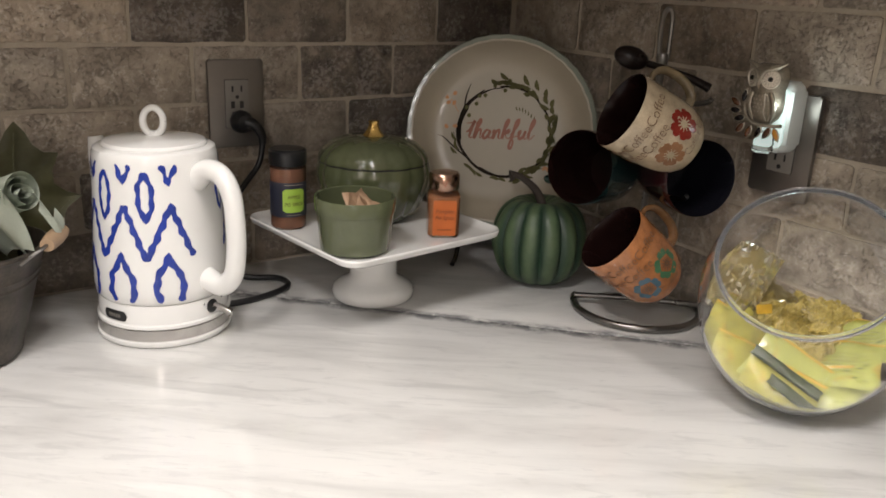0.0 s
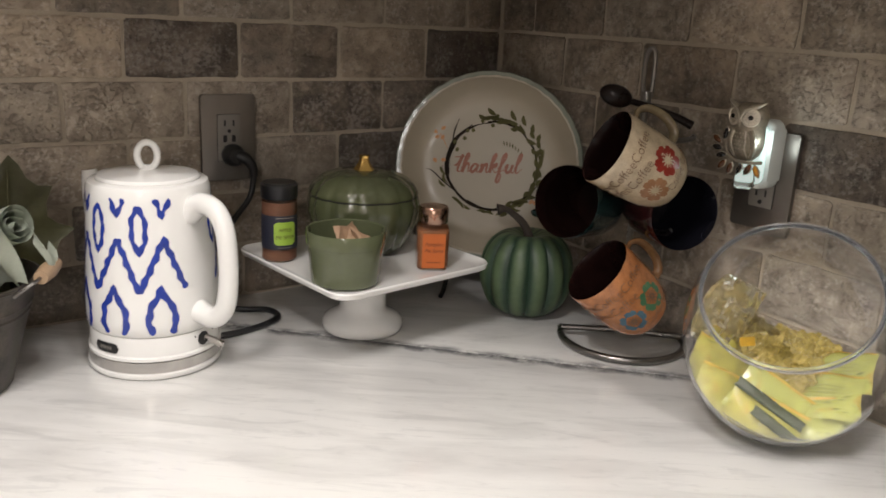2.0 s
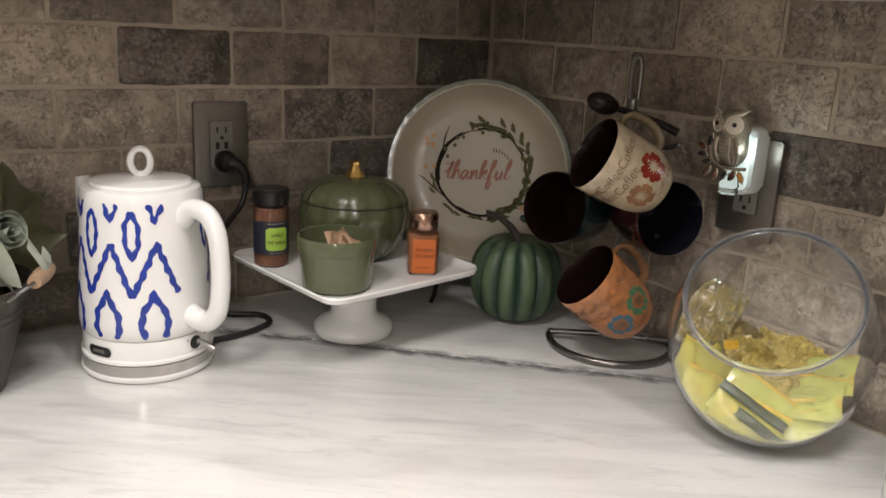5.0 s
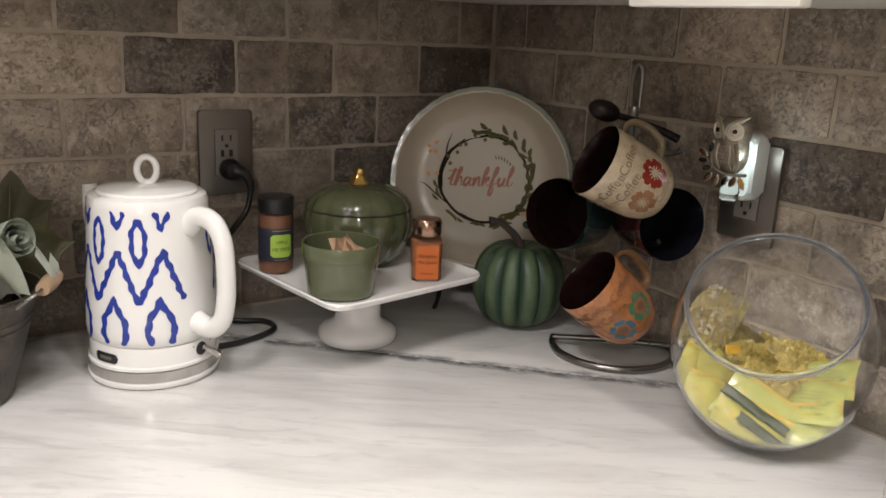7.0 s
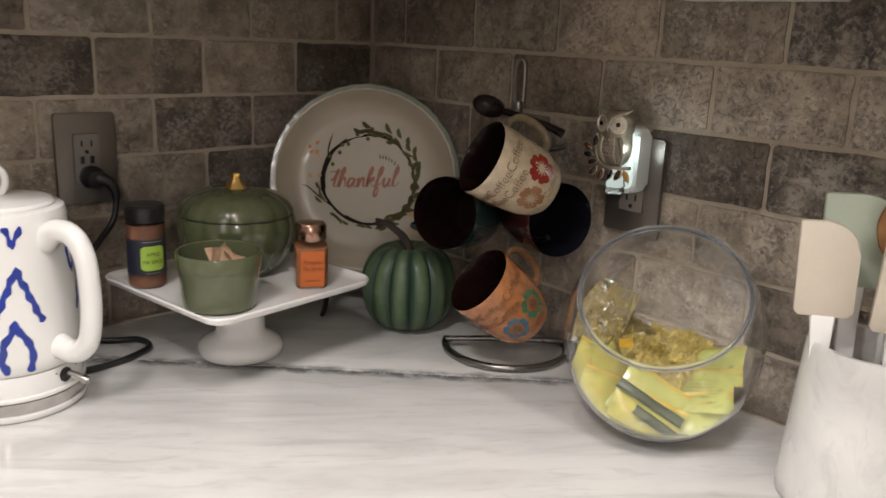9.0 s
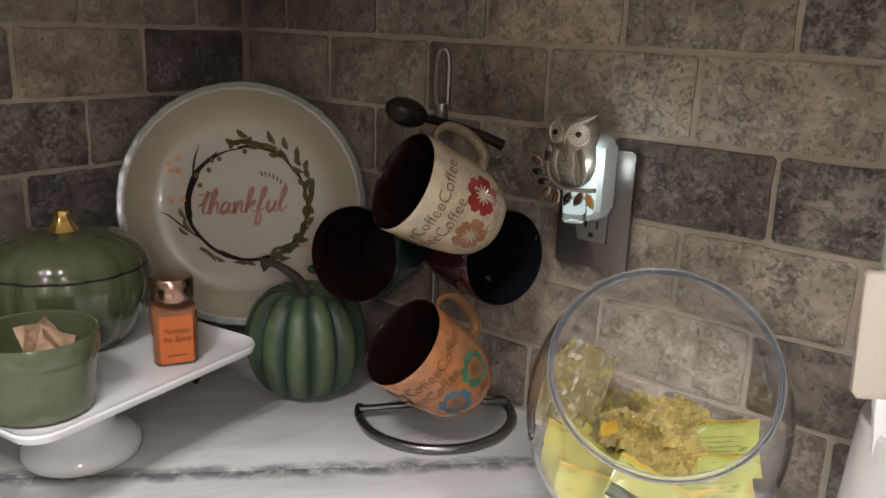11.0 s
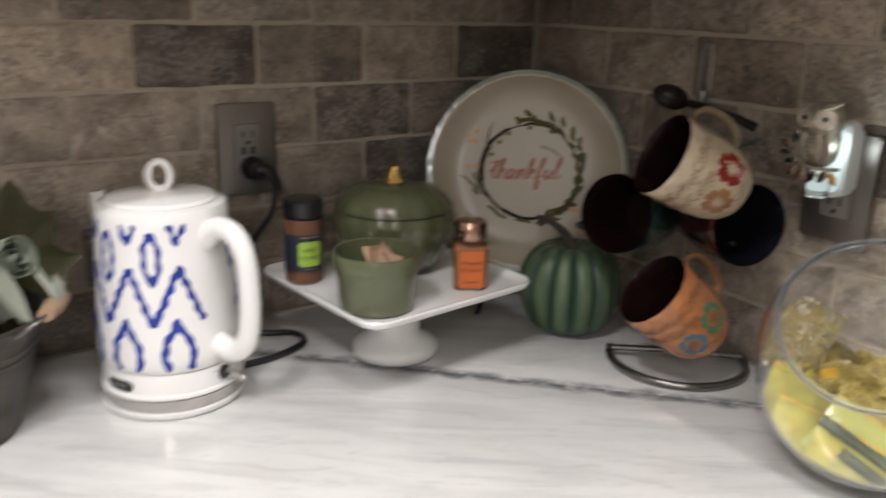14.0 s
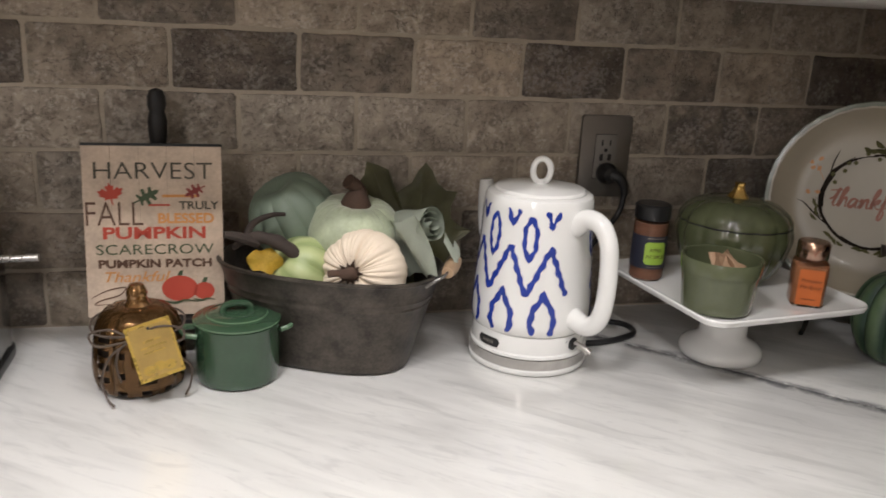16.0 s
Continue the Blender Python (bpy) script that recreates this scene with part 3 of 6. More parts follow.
# ---------------------------------------------------------------- cake stand and what is on it
def cake_stand():
    t = thing("cake_stand", 0.258, -0.2005, 0, 0, "white ceramic square pedestal cake stand", "cake stand")
    part("foot", lathe([(0.0, 0.001), (0.055, 0.001), (0.0575, 0.004), (0.0578, 0.011), (0.0555, 0.0165), (0.0490, 0.0215), (0.0410, 0.0255), (0.0360, 0.0290), (0.0330, 0.034), (0.0330, 0.045), (0.0335, 0.060), (0.0325, 0.078), (0.0340, 0.090), (0.045, 0.096), (0.0, 0.096)], 56, close_bottom=False), M["white_ceramic"], t)
    W = 0.262
    levels = [(0.80, 0.095, 0.02), (0.94, 0.0965, 0.022), (0.985, 0.1005, 0.024), (1.0, 0.1065, 0.026), (0.992, 0.1085, 0.026), (0.975, 0.1065, 0.025), (0.93, 0.1032, 0.024), (0.86, 0.1025, 0.02), (0.4, 0.1025, 0.02)]
    bm = bmesh.new()
    rings = []
    for s, z, r in levels:
        ring = []
        for x, y in rounded_rect(W * s, W * s, min(r, W * s / 2.2), 6):
            ring.append(bm.verts.new((x, y, z)))
        rings.append(ring)
    n = len(rings[0])
    bm.faces.new(rings[0][::-1])
    for a, b in zip(rings, rings[1:]):
        for k in range(n):
            bm.faces.new((a[k], a[(k + 1) % n], b[(k + 1) % n], b[k]))
    bm.faces.new(rings[-1])
    part("plate", put(bm, Matrix.Rotation(radians(7), 4, "Z")), M["white_ceramic"], t)


cake_stand()
TOP = 0.1028

M["glass"] = material("clear_glass", (1, 1, 1), 0.02, 0.0, Transmission_Weight=1.0, IOR=1.45)
M["jar_plastic"] = material("clear_jar", (0.95, 0.93, 0.9), 0.06, 0.0, Transmission_Weight=1.0, IOR=1.3)
M["cinnamon"] = speckled("cinnamon_powder", (0.13, 0.055, 0.028), 0.9, 0.2, 60, bump_s=0.3, bump_scale=900)
M["orange_label"] = speckled("orange_paper", (0.50, 0.12, 0.02), 0.6, 0.06, 50)
M["orange_spice"] = speckled("orange_spice", (0.25, 0.095, 0.035), 0.85, 0.14, 50, bump_s=0.3, bump_scale=900)
M["navy_label"] = speckled("navy_label", (0.016, 0.018, 0.032), 0.5, 0.1, 30)
M["lime_label"] = speckled("lime_label", (0.30, 0.46, 0.055), 0.5, 0.05, 30)
M["copper"] = speckled("rose_copper_lid", (0.42, 0.27, 0.20), 0.22, 0.1, 60, metal=1.0)
M["orange_dark"] = material("dark_orange_ink", (0.20, 0.05, 0.01), 0.5)


def wrap_text(bm, r, z0, a0):
    """Rolls flat words in the xy plane round an upright cylinder."""
    for v in bm.verts:
        a = a0 + v.co.x / r
        rr = r + v.co.z
        v.co = Vector((rr * math.cos(a), rr * math.sin(a), z0 + v.co.y))
    return bm


def wrap_panel(w, h, r, z0, a0, corner=0.004, n=12):
    bm = bmesh.new()
    cols = []
    for k in range(n + 1):
        x = -w / 2 + w * k / n
        inset = 0 if corner == 0 else max(0, corner - (w / 2 - abs(x))) * 0.8
        cols.append([bm.verts.new((r * math.cos(a0 + x / r), r * math.sin(a0 + x / r), z0 + s * (h / 2 - inset))) for s in (-1, 1)])
    for a, b in zip(cols, cols[1:]):
        bm.faces.new((a[0], b[0], b[1], a[1]))
    return bm


def spice_bottle():
    t = thing("spice_bottle", 0.152, -0.152, TOP, 0, "clear plastic spice bottle with black cap and lime label", "spice bottle")
    R = 0.0238
    part("powder", lathe([(0.0, 0.003), (R - 0.002, 0.003), (R - 0.0016, 0.006), (R - 0.0016, 0.083), (0, 0.083)], 36, close_bottom=False), M["cinnamon"], t, "reddish-brown ground spice")
    b = part("bottle", lathe([(0.0, 0.0005), (R - 0.003, 0.0005), (R, 0.004), (R, 0.084), (R - 0.002, 0.088)], 40, close_bottom=False), M["jar_plastic"], t)
    b.visible_shadow = False
    part("cap", lathe([(0.0, 0.087), (R - 0.0005, 0.087), (R + 0.001, 0.089), (R + 0.001, 0.106), (R - 0.002, 0.1085), (0.0, 0.1085)], 48, wob=lambda a, i: 1 + (0.008 * (math.cos(a * 24) > 0)), close_bottom=False), M["black_plastic"], t, "ribbed black plastic cap")
    part("label_wrap", lathe([(R + 0.0005, 0.019), (R + 0.0005, 0.066)], 40, close_bottom=False), M["navy_label"], t, "navy paper label", smooth=True)
    a0 = radians(-95)
    p = part("label_panel", wrap_panel(0.031, 0.032, R + 0.0009, 0.0415, a0), M["lime_label"], t, "lime green label panel")
    part("label_words", wrap_text(text_mesh("PIE SPICE", 0.0066), R + 0.0013, 0.0365, a0), M["leaf_ink"], p, smooth=False)
    part("label_words", wrap_text(text_mesh("APPLE", 0.0066), R + 0.0013, 0.0465, a0), M["leaf_ink"], p, smooth=False)
    part("label_bar", wrap_panel(0.026, 0.0012, R + 0.0011, 0.063, a0, 0), M["outlet_grey"], t)
    part("label_bar", wrap_panel(0.02, 0.001, R + 0.0011, 0.022, a0, 0), M["outlet_grey"], t)


spice_bottle()


def spice_jar():
    t = thing("spice_jar", 0.323, -0.274, TOP, -28, "square glass jar of orange pumpkin pie spice", "spice jar")
    W = 0.0425
    part("spice", slab(rounded_rect(W - 0.004, W - 0.004, 0.006), 0.003, 0.0545, 0.002), M["orange_spice"], t, "bright orange ground spice")
    g = bmesh.new()
    rings = []
    for s, z, r in ((0.9, 0.0, 0.008), (1.0, 0.003, 0.009), (1.0, 0.054, 0.009), (0.95, 0.06, 0.012), (0.82, 0.0645, 0.0165)):
        rings.append([g.verts.new((x, y, z)) for x, y in rounded_rect(W * s, W * s, r)])
    n = len(rings[0])
    g.faces.new(rings[0][::-1])
    for a, b in zip(rings, rings[1:]):
        for k in range(n):
            g.faces.new((a[k], a[(k + 1) % n], b[(k + 1) % n], b[k]))
    gl = part("jar", g, M["glass"], t)
    gl.visible_shadow = False
    lid = part("lid", lathe([(0.0, 0.0635), (0.0195, 0.0635), (0.0205, 0.065), (0.0205, 0.083), (0.0185, 0.086), (0.0, 0.087)], 48, close_bottom=False), M["copper"], t, "shiny copper-toned lid")
    part("lid_mark", wrap_text(text_mesh("V", 0.013), 0.0208, 0.0735, radians(-92)), M["ink_rust"], lid, smooth=False)
    face = Matrix.Translation((0, -W / 2 - 0.0006, 0)) @ Matrix.Rotation(radians(90), 4, "X")
    lab = part("label", put(slab(rounded_rect(0.031, 0.048, 0.002), 0, 0.0003), face @ Matrix.Translation((0, 0.028, 0))), M["orange_label"], t, "orange paper label", smooth=False)
    part("label_words", put(merge(put(text_mesh("Pumpkin", 0.0072, shear=0.2), Matrix.Translation((0, 0.037, 0))), put(text_mesh("Pie Spice", 0.0072, shear=0.2), Matrix.Translation((0, 0.0285, 0)))), face @ Matrix.Translation((0, 0, 0.0007))), M["orange_dark"], lab, smooth=False)
    part("label_bar", put(box(0.018, 0.0012, 0.0003, at=(0, 0.012, 0.0006)), face), M["orange_dark"], lab)


spice_jar()


def ribs(count, depth, phase=0.0):
    """Pumpkin lobes."""
    def f(a, i):
        return 1 - depth * (1 - abs(math.sin((a + phase) * count / 2)) ** 0.6)
    return f


def tureen():
    t = thing("pumpkin_jar", 0.283, -0.152, TOP, 0, "olive green glazed pumpkin-shaped jar with lid and gold stem", "jar")
    R = 0.0825
    f = ribs(14, 0.035)
    part("jar_body", lathe([(0.0, 0.0005), (0.05, 0.0005), (0.058, 0.004), (0.068, 0.018), (0.077, 0.04), (R, 0.062), (R - 0.0005, 0.072), (R - 0.003, 0.0815), (R - 0.008, 0.0815), (R - 0.01, 0.07)], 112, wob=lambda a, i: f(a, i) if i > 1 else 1, close_bottom=False), M["green_glaze"], t)
    # black ring stands in for the shade in the gap under the lid
    part("rim_line", lathe([(R - 0.012, 0.0805), (R - 0.0045, 0.0812), (R - 0.0045, 0.0838), (R - 0.012, 0.084)], 112, wob=f, close_bottom=False), M["slot_black"], t, "black ring painted for the shade under the lid")
    lid = part("lid", lathe([(R - 0.012, 0.0835), (R - 0.003, 0.0838), (R - 0.0035, 0.089), (R - 0.010, 0.099), (R - 0.022, 0.108), (R - 0.04, 0.1145), (R - 0.06, 0.117), (0.0, 0.116)], 112, wob=lambda a, i: f(a, i) if i < 6 else 1, close_bottom=False), M["green_glaze"], t)
    part("stem", merge(lathe([(0.0165, 0.1155), (0.0135, 0.118), (0.0085, 0.126), (0.0065, 0.133), (0.0075, 0.1375), (0.0, 0.1385)], 30, wob=lambda a, i: 1 + 0.08 * math.cos(a * 5))), M["gold"], lid, "shiny gold stem knob")


tureen()


def cup():
    t = thing("green_cup", 0.186, -0.280, TOP, 0, "sage green glazed cup holding folded tea bags", "cup")
    part("cup_wall", lathe([(0.0, 0.0005), (0.040, 0.0005), (0.0435, 0.003), (0.0455, 0.02), (0.0475, 0.043), (0.0485, 0.049), (0.0485, 0.0515), (0.0465, 0.052), (0.044, 0.02), (0.04, 0.006), (0.0, 0.006)], 64, close_bottom=False), M["sage_glaze"], t)

    part("rim_collar", lathe([(0.047, 0.0505), (0.0500, 0.052), (0.0510, 0.0685), (0.0500, 0.0705), (0.048, 0.0695), (0.0465, 0.051)], 64, close_bottom=False), M["sage_glaze"], t, "thick rolled rim")


cup()
M["kraft"] = speckled("brown_paper", (0.36, 0.23, 0.14), 0.6, 0.2, 50, bump_s=0.4, bump_scale=200)


CRUMPLE = 0.0085      # how far the paper of a pouch buckles


def packet(name, w, h, puff, seed, mat, crinkle=0.0):
    """A crumpled flat pouch."""
    rnd = random.Random(seed)
    n, m_ = (22, 18) if crinkle else (12, 9)
    bm = bmesh.new()
    off = Vector((rnd.uniform(0, 50), rnd.uniform(0, 50), 0))
    sides = []
    for s in (1, -1):
        g = []
        for i in range(n + 1):
            row = []
            for j in range(m_ + 1):
                u, v = i / n * 2 - 1, j / m_ * 2 - 1
                e = max(0, (1 - abs(u) ** 3) * (1 - abs(v) ** 4))
                x, y = u * w / 2 * (1 - 0.05 * (1 - abs(v))), v * h / 2
                q = Vector((x * 45, y * 45, 0)) + off
                z = s * puff * e + (noise.noise(q) * 0.45 + noise.noise(q * 2.6) * 0.28) * CRUMPLE + 0.004 * u * u * math.sin(off.x)
                if crinkle:
                    z += crinkle * (abs(noise.noise(q * 2.2)) * 2.6 + abs(noise.noise(q * 4.7 + Vector((7, 3, s)))) * 0.9 - 0.8)
                row.append(bm.verts.new((x, y, z)))
            g.append(row)
        for i in range(n):
            for j in range(m_):
                q4 = (g[i][j], g[i + 1][j], g[i + 1][j + 1], g[i][j + 1])
                bm.faces.new(q4 if s > 0 else q4[::-1])
        sides.append(g)
    bmesh.ops.remove_doubles(bm, verts=bm.verts[:], dist=1e-5)
    return bm


for k, (dx, dy, dz, rx, ry, rz) in enumerate(((0.006, 0.012, 0.054, 56, 14, 20), (0.015, 0.008, 0.055, 62, -14, 35), (0.012, -0.006, 0.052, 46, 24, -25), (0.017, 0.000, 0.054, 56, 12, 60), (0.000, 0.004, 0.049, 60, 30, 5))):
    tb = thing("tea_bag", 0.186 + dx, -0.280 + dy, TOP + dz, rz, "crumpled brown paper tea bag in the green cup", "tea bag", "tea bags in the cup", rx, ry)
    part("pouch", packet("pouch", 0.030, 0.034, 0.0022, 40 + k, M["kraft"]), M["kraft"], tb)


# ---------------------------------------------------------------- plate on its easel in the corner
def flat_leaf(length, width, bend=0.0, n=6):
    """A small pointed leaf shape in the xy plane along +x."""
    bm = bmesh.new()
    up, lo = [], []
    for k in range(n + 1):
        s = k / n
        w = width / 2 * math.sin(math.pi * s) ** 0.8
        y = bend * length * math.sin(math.pi * s)
        up.append((s * length, y + w))
        lo.append((s * length, y - w))
    bm.faces.new([bm.verts.new((x, y, 0)) for x, y in lo + up[::-1][1:-1]])
    return bm


def flat_line(pts, width, n=5):
    """A drawn line in the xy plane with tapering ends."""
    p = smooth_path([(x, y, 0) for x, y in pts], n)
    bm = bmesh.new()
    prev = None
    for i, q in enumerate(p):
        d = (p[min(i + 1, len(p) - 1)] - p[max(i - 1, 0)]).normalized()
        s = i / (len(p) - 1)
        w = width / 2 * (0.35 + 0.65 * math.sin(math.pi * min(1, s * 1.15 + 0.05)) ** 0.6)
        cur = [bm.verts.new(q + Vector((-d.y, d.x, 0)) * w), bm.verts.new(q - Vector((-d.y, d.x, 0)) * w)]
        if prev:
            bm.faces.new((prev[0], prev[1], cur[1], cur[0]))
        prev = cur
    return bm


PLATE_AT = Matrix.Translation((0.531, -0.127, 0.204)) @ Matrix.Rotation(radians(-44), 4, "Z") @ Matrix.Rotation(radians(90 - 13), 4, "X")


def dinner_plate():
    t = thing("serving_plate", label="ivory fluted pie plate with printed twig wreath", category="plate")
    t.matrix_world = PLATE_AT
    R = 0.150
    flute = lambda a: abs(math.sin(a * 19))
    fl = lambda a, i: 1 + (0.008 * flute(a) if i in (3, 4, 5, 6) else 0.006 * flute(a) if i in (2, 7) else 0)
    part("dish", lathe([(0.0, -0.010), (R * 0.70, -0.010), (R * 0.76, -0.004), (R * 0.95, 0.014), (R * 0.985, 0.019), (R * 0.975, 0.022), (R * 0.935, 0.0215), (R * 0.905, 0.016), (R * 0.84, 0.007), (R * 0.78, 0.001), (R * 0.72, -0.002), (R * 0.62, -0.003), (0.0, -0.003)], 228, wob=fl, close_bottom=False), M["plate_white"], t)
    part("rim_band", lathe([(R * 0.955, 0.0165), (R * 1.0, 0.0195), (R * 1.004, 0.0215), (R * 0.992, 0.0235), (R * 0.955, 0.0226)], 228, wob=lambda a, i: 1 + 0.007 * flute(a), close_bottom=False), M["plate_rim"], t, "pale aqua fluted rim")
    up = Matrix.Translation((0.004, 0.002, -0.0022))
    rnd = random.Random(4)
    WR = 0.073
    # twigs of the wreath
    twigs = []
    for a0, a1, r0, r1, w in ((195, 95, 1.0, 0.98, 0.0034), (215, 120, 1.03, 1.02, 0.0042), (150, 215, 0.97, 1.02, 0.0040), (205, 290, 1.02, 1.0, 0.0032), (240, 325, 0.98, 1.06, 0.0028), (100, 25, 1.0, 0.98, 0.0030), (40, -30, 0.99, 1.02, 0.0022), (300, 345, 0.96, 1.14, 0.0024)):
        pts = [(WR * (r0 + (r1 - r0) * k / 6 + rnd.uniform(-0.018, 0.018)) * math.cos(radians(a0 + (a1 - a0) * k / 6)), WR * 0.98 * (r0 + (r1 - r0) * k / 6 + rnd.uniform(-0.018, 0.018)) * math.sin(radians(a0 + (a1 - a0) * k / 6))) for k in range(7)]
        twigs.append(flat_line(pts, w * 1.35))
    twigs.append(flat_line([(-0.058, -0.046), (-0.078, -0.032), (-0.098, -0.016), (-0.108, -0.013)], 0.0022))
    twigs.append(flat_line([(-0.07, -0.036), (-0.078, -0.024), (-0.082, -0.006)], 0.0018))
    twigs.append(flat_line([(-0.068, 0.030), (-0.066, 0.052), (-0.06, 0.072)], 0.0026))
    for w_ in twigs:
        part("wreath_twig", put(w_, up), M["ink_black"], t, "dark brown printed twig", smooth=False)
    leaves, buds = [], []
    for k in range(42):
        a = radians(-75 + 175 * k / 41 + rnd.uniform(-3, 3))
        r = WR * rnd.uniform(0.98, 1.16)
        leaves.append(put(flat_leaf(rnd.uniform(0.013, 0.021), 0.0072, 0.1), Matrix.Translation((r * math.cos(a), r * math.sin(a), 0.0002)) @ Matrix.Rotation(a + radians(rnd.choice((55, 80, 100, 125))), 4, "Z")))
    for k in range(14):
        a = radians(195 + 110 * k / 13 + rnd.uniform(-4, 4))
        r = WR * rnd.uniform(0.98, 1.15)
        leaves.append(put(flat_leaf(rnd.uniform(0.012, 0.02), 0.005, 0.1), Matrix.Translation((r * math.cos(a), r * math.sin(a), 0.0002)) @ Matrix.Rotation(a + radians(rnd.choice((-70, -100, 80, 100))), 4, "Z")))
    for k in range(9):
        a = radians(80 + 80 * k / 8 + rnd.uniform(-4, 4))
        buds.append(put(flat_leaf(0.007, 0.007), Matrix.Translation((WR * rnd.uniform(0.86, 1.14) * math.cos(a), WR * rnd.uniform(0.88, 1.12) * math.sin(a), 0.0002))))
    for k in range(7):
        leaves.append(put(flat_leaf(0.008, 0.0022), Matrix.Translation((0.018 + 0.0045 * k, 0.033 - 0.0004 * k * k, 0)) @ Matrix.Rotation(radians(110 - 5 * k), 4, "Z")))
    for l_ in leaves:
        part("wreath_leaf", put(l_, up @ Matrix.Translation((0, 0, 0.0003))), M["leaf_ink"], t, smooth=False)
    for b_ in buds:
        part("wreath_bud", put(b_, up @ Matrix.Translation((0, 0, 0.0003))), M["leaf_ink"], t, smooth=False)
    ora = []
    for x, y in ((-0.094, 0.046), (-0.088, 0.052), (-0.083, 0.044), (-0.098, 0.038), (-0.092, -0.002), (-0.085, 0.003), (0.072, -0.052), (0.066, -0.058)):
        ora.append(put(flat_leaf(0.009, 0.006), Matrix.Translation((x, y, 0)) @ Matrix.Rotation(rnd.uniform(0, 6), 4, "Z")))
    ora.append(flat_line([(-0.09, 0.046), (-0.082, 0.034), (-0.075, 0.022)], 0.0012))
    for o_ in ora:
        part("orange_sprig", put(o_, up @ Matrix.Translation((0, 0, 0.0003))), M["orange_ink"], t, smooth=False)
    # brush script, one stroke path a letter: (x, y) in letter heights
    script = {
        "t": [(-0.05, 0.35), (0.12, 0.5), (0.26, 0.98), (0.2, 0.6), (0.14, 0.16), (0.24, 0.02), (0.4, 0.2)],
        "h": [(0.0, 0.2), (0.22, 0.8), (0.2, 1.05), (0.1, 0.8), (0.06, 0.0), (0.16, 0.4), (0.3, 0.5), (0.34, 0.25), (0.36, 0.02), (0.5, 0.2)],
        "a": [(0.36, 0.42), (0.16, 0.46), (0.04, 0.2), (0.14, 0.0), (0.3, 0.2), (0.36, 0.44), (0.34, 0.1), (0.42, 0.0), (0.54, 0.2)],
        "n": [(0.0, 0.3), (0.08, 0.46), (0.08, 0.0), (0.18, 0.38), (0.32, 0.46), (0.34, 0.1), (0.42, 0.0), (0.54, 0.2)],
        "k": [(0.0, 0.2), (0.2, 0.8), (0.18, 1.05), (0.08, 0.8), (0.06, 0.0), (0.1, 0.3), (0.32, 0.5), (0.3, 0.32), (0.16, 0.26), (0.36, 0.0), (0.5, 0.2)],
        "f": [(0.0, 0.2), (0.24, 0.7), (0.26, 1.05), (0.14, 0.9), (0.1, 0.2), (0.04, -0.45), (0.16, -0.5), (0.2, -0.15), (0.14, 0.05), (0.4, 0.2)],
        "u": [(0.0, 0.25), (0.1, 0.46), (0.08, 0.12), (0.18, 0.0), (0.32, 0.2), (0.36, 0.46), (0.34, 0.1), (0.44, 0.0), (0.54, 0.2)],
        "l": [(0.0, 0.2), (0.2, 0.75), (0.2, 1.05), (0.1, 0.85), (0.08, 0.15), (0.18, 0.0), (0.36, 0.22)],
    }
    size, x0 = 0.0290, -0.062
    for ch in "thankful":
        pts = [(x0 + (x + 0.18 * y) * size * 1.12, -0.012 + y * size) for x, y in script[ch]]
        part("script_letter", put(flat_line(pts, 0.0044, 6), up @ Matrix.Translation((0.0, 0.0, 0.0006)) @ Matrix.Rotation(radians(3), 4, "Z")), M["ink_rust"], t, "copper brush script letter", smooth=False)
        x0 += (max(x for x, y in script[ch]) - 0.06) * size * 1.12
    part("script_letter", put(flat_line([(-0.062, 0.009), (-0.05, 0.0105), (-0.036, 0.012)], 0.002), up @ Matrix.Translation((0, 0, 0.0006))), M["ink_rust"], t, smooth=False)


dinner_plate()


def easel():
    t = thing("plate_easel", 0.505, -0.139, 0, -44, "black wrought iron plate easel holding the pie plate", "plate stand")
    for s in (-1, 1):
        part("leg", tube(smooth_path([(s * 0.045, -0.07, 0.006), (s * 0.043, -0.055, 0.012), (s * 0.042, -0.03, 0.03), (s * 0.04, -0.012, 0.055), (s * 0.035, 0.02, 0.12), (s * 0.025, 0.04, 0.2)], 5), 0.0038, 8), M["black_iron"], t)
        part("hook", tube(smooth_path([(s * 0.042, -0.012, 0.048), (s * 0.042, -0.035, 0.042), (s * 0.042, -0.05, 0.046), (s * 0.042, -0.053, 0.06)], 5), 0.0034, 8), M["black_iron"], t)
    part("cross_bar", tube([(-0.04, -0.008, 0.058), (0.04, -0.008, 0.058)], 0.003, 8), M["black_iron"], t)
    part("back_leg", tube([(0, 0.04, 0.2), (0, 0.10, 0.004)], 0.0035, 8), M["black_iron"], t)


easel()


# ---------------------------------------------------------------- pumpkins
def pumpkin_material(name, dark, light, count, rough=0.45):
    """Skin that is paler along the lobes, mottled."""
    m = speckled(name, dark, rough, 0.2, 25)
    geo = nd(m, "ShaderNodeTexCoord")
    sep = nd(m, "ShaderNodeSeparateXYZ")
    link(m, geo.outputs["Object"], sep.inputs[0])
    ang = math_node(m, "ARCTAN2", sep.outputs[1], sep.outputs[0])
    wave = math_node(m, "ABSOLUTE", math_node(m, "SINE", math_node(m, "MULTIPLY", ang, count / 2)))
    wobble = math_node(m, "ADD", wave, math_node(m, "MULTIPLY", math_node(m, "SUBTRACT", noise_tex(m, geo.outputs["Object"], 45, 5, 0.7), 0.5), 0.9))
    col = ramp(m, wobble, [(0.35, dark), (0.7, tuple((a + b) / 2 for a, b in zip(dark, light))), (1.0, light)])
    link(m, col, bsdf(m).inputs["Base Color"])
    bump(m, wobble, 0.2, 0.002)
    return m


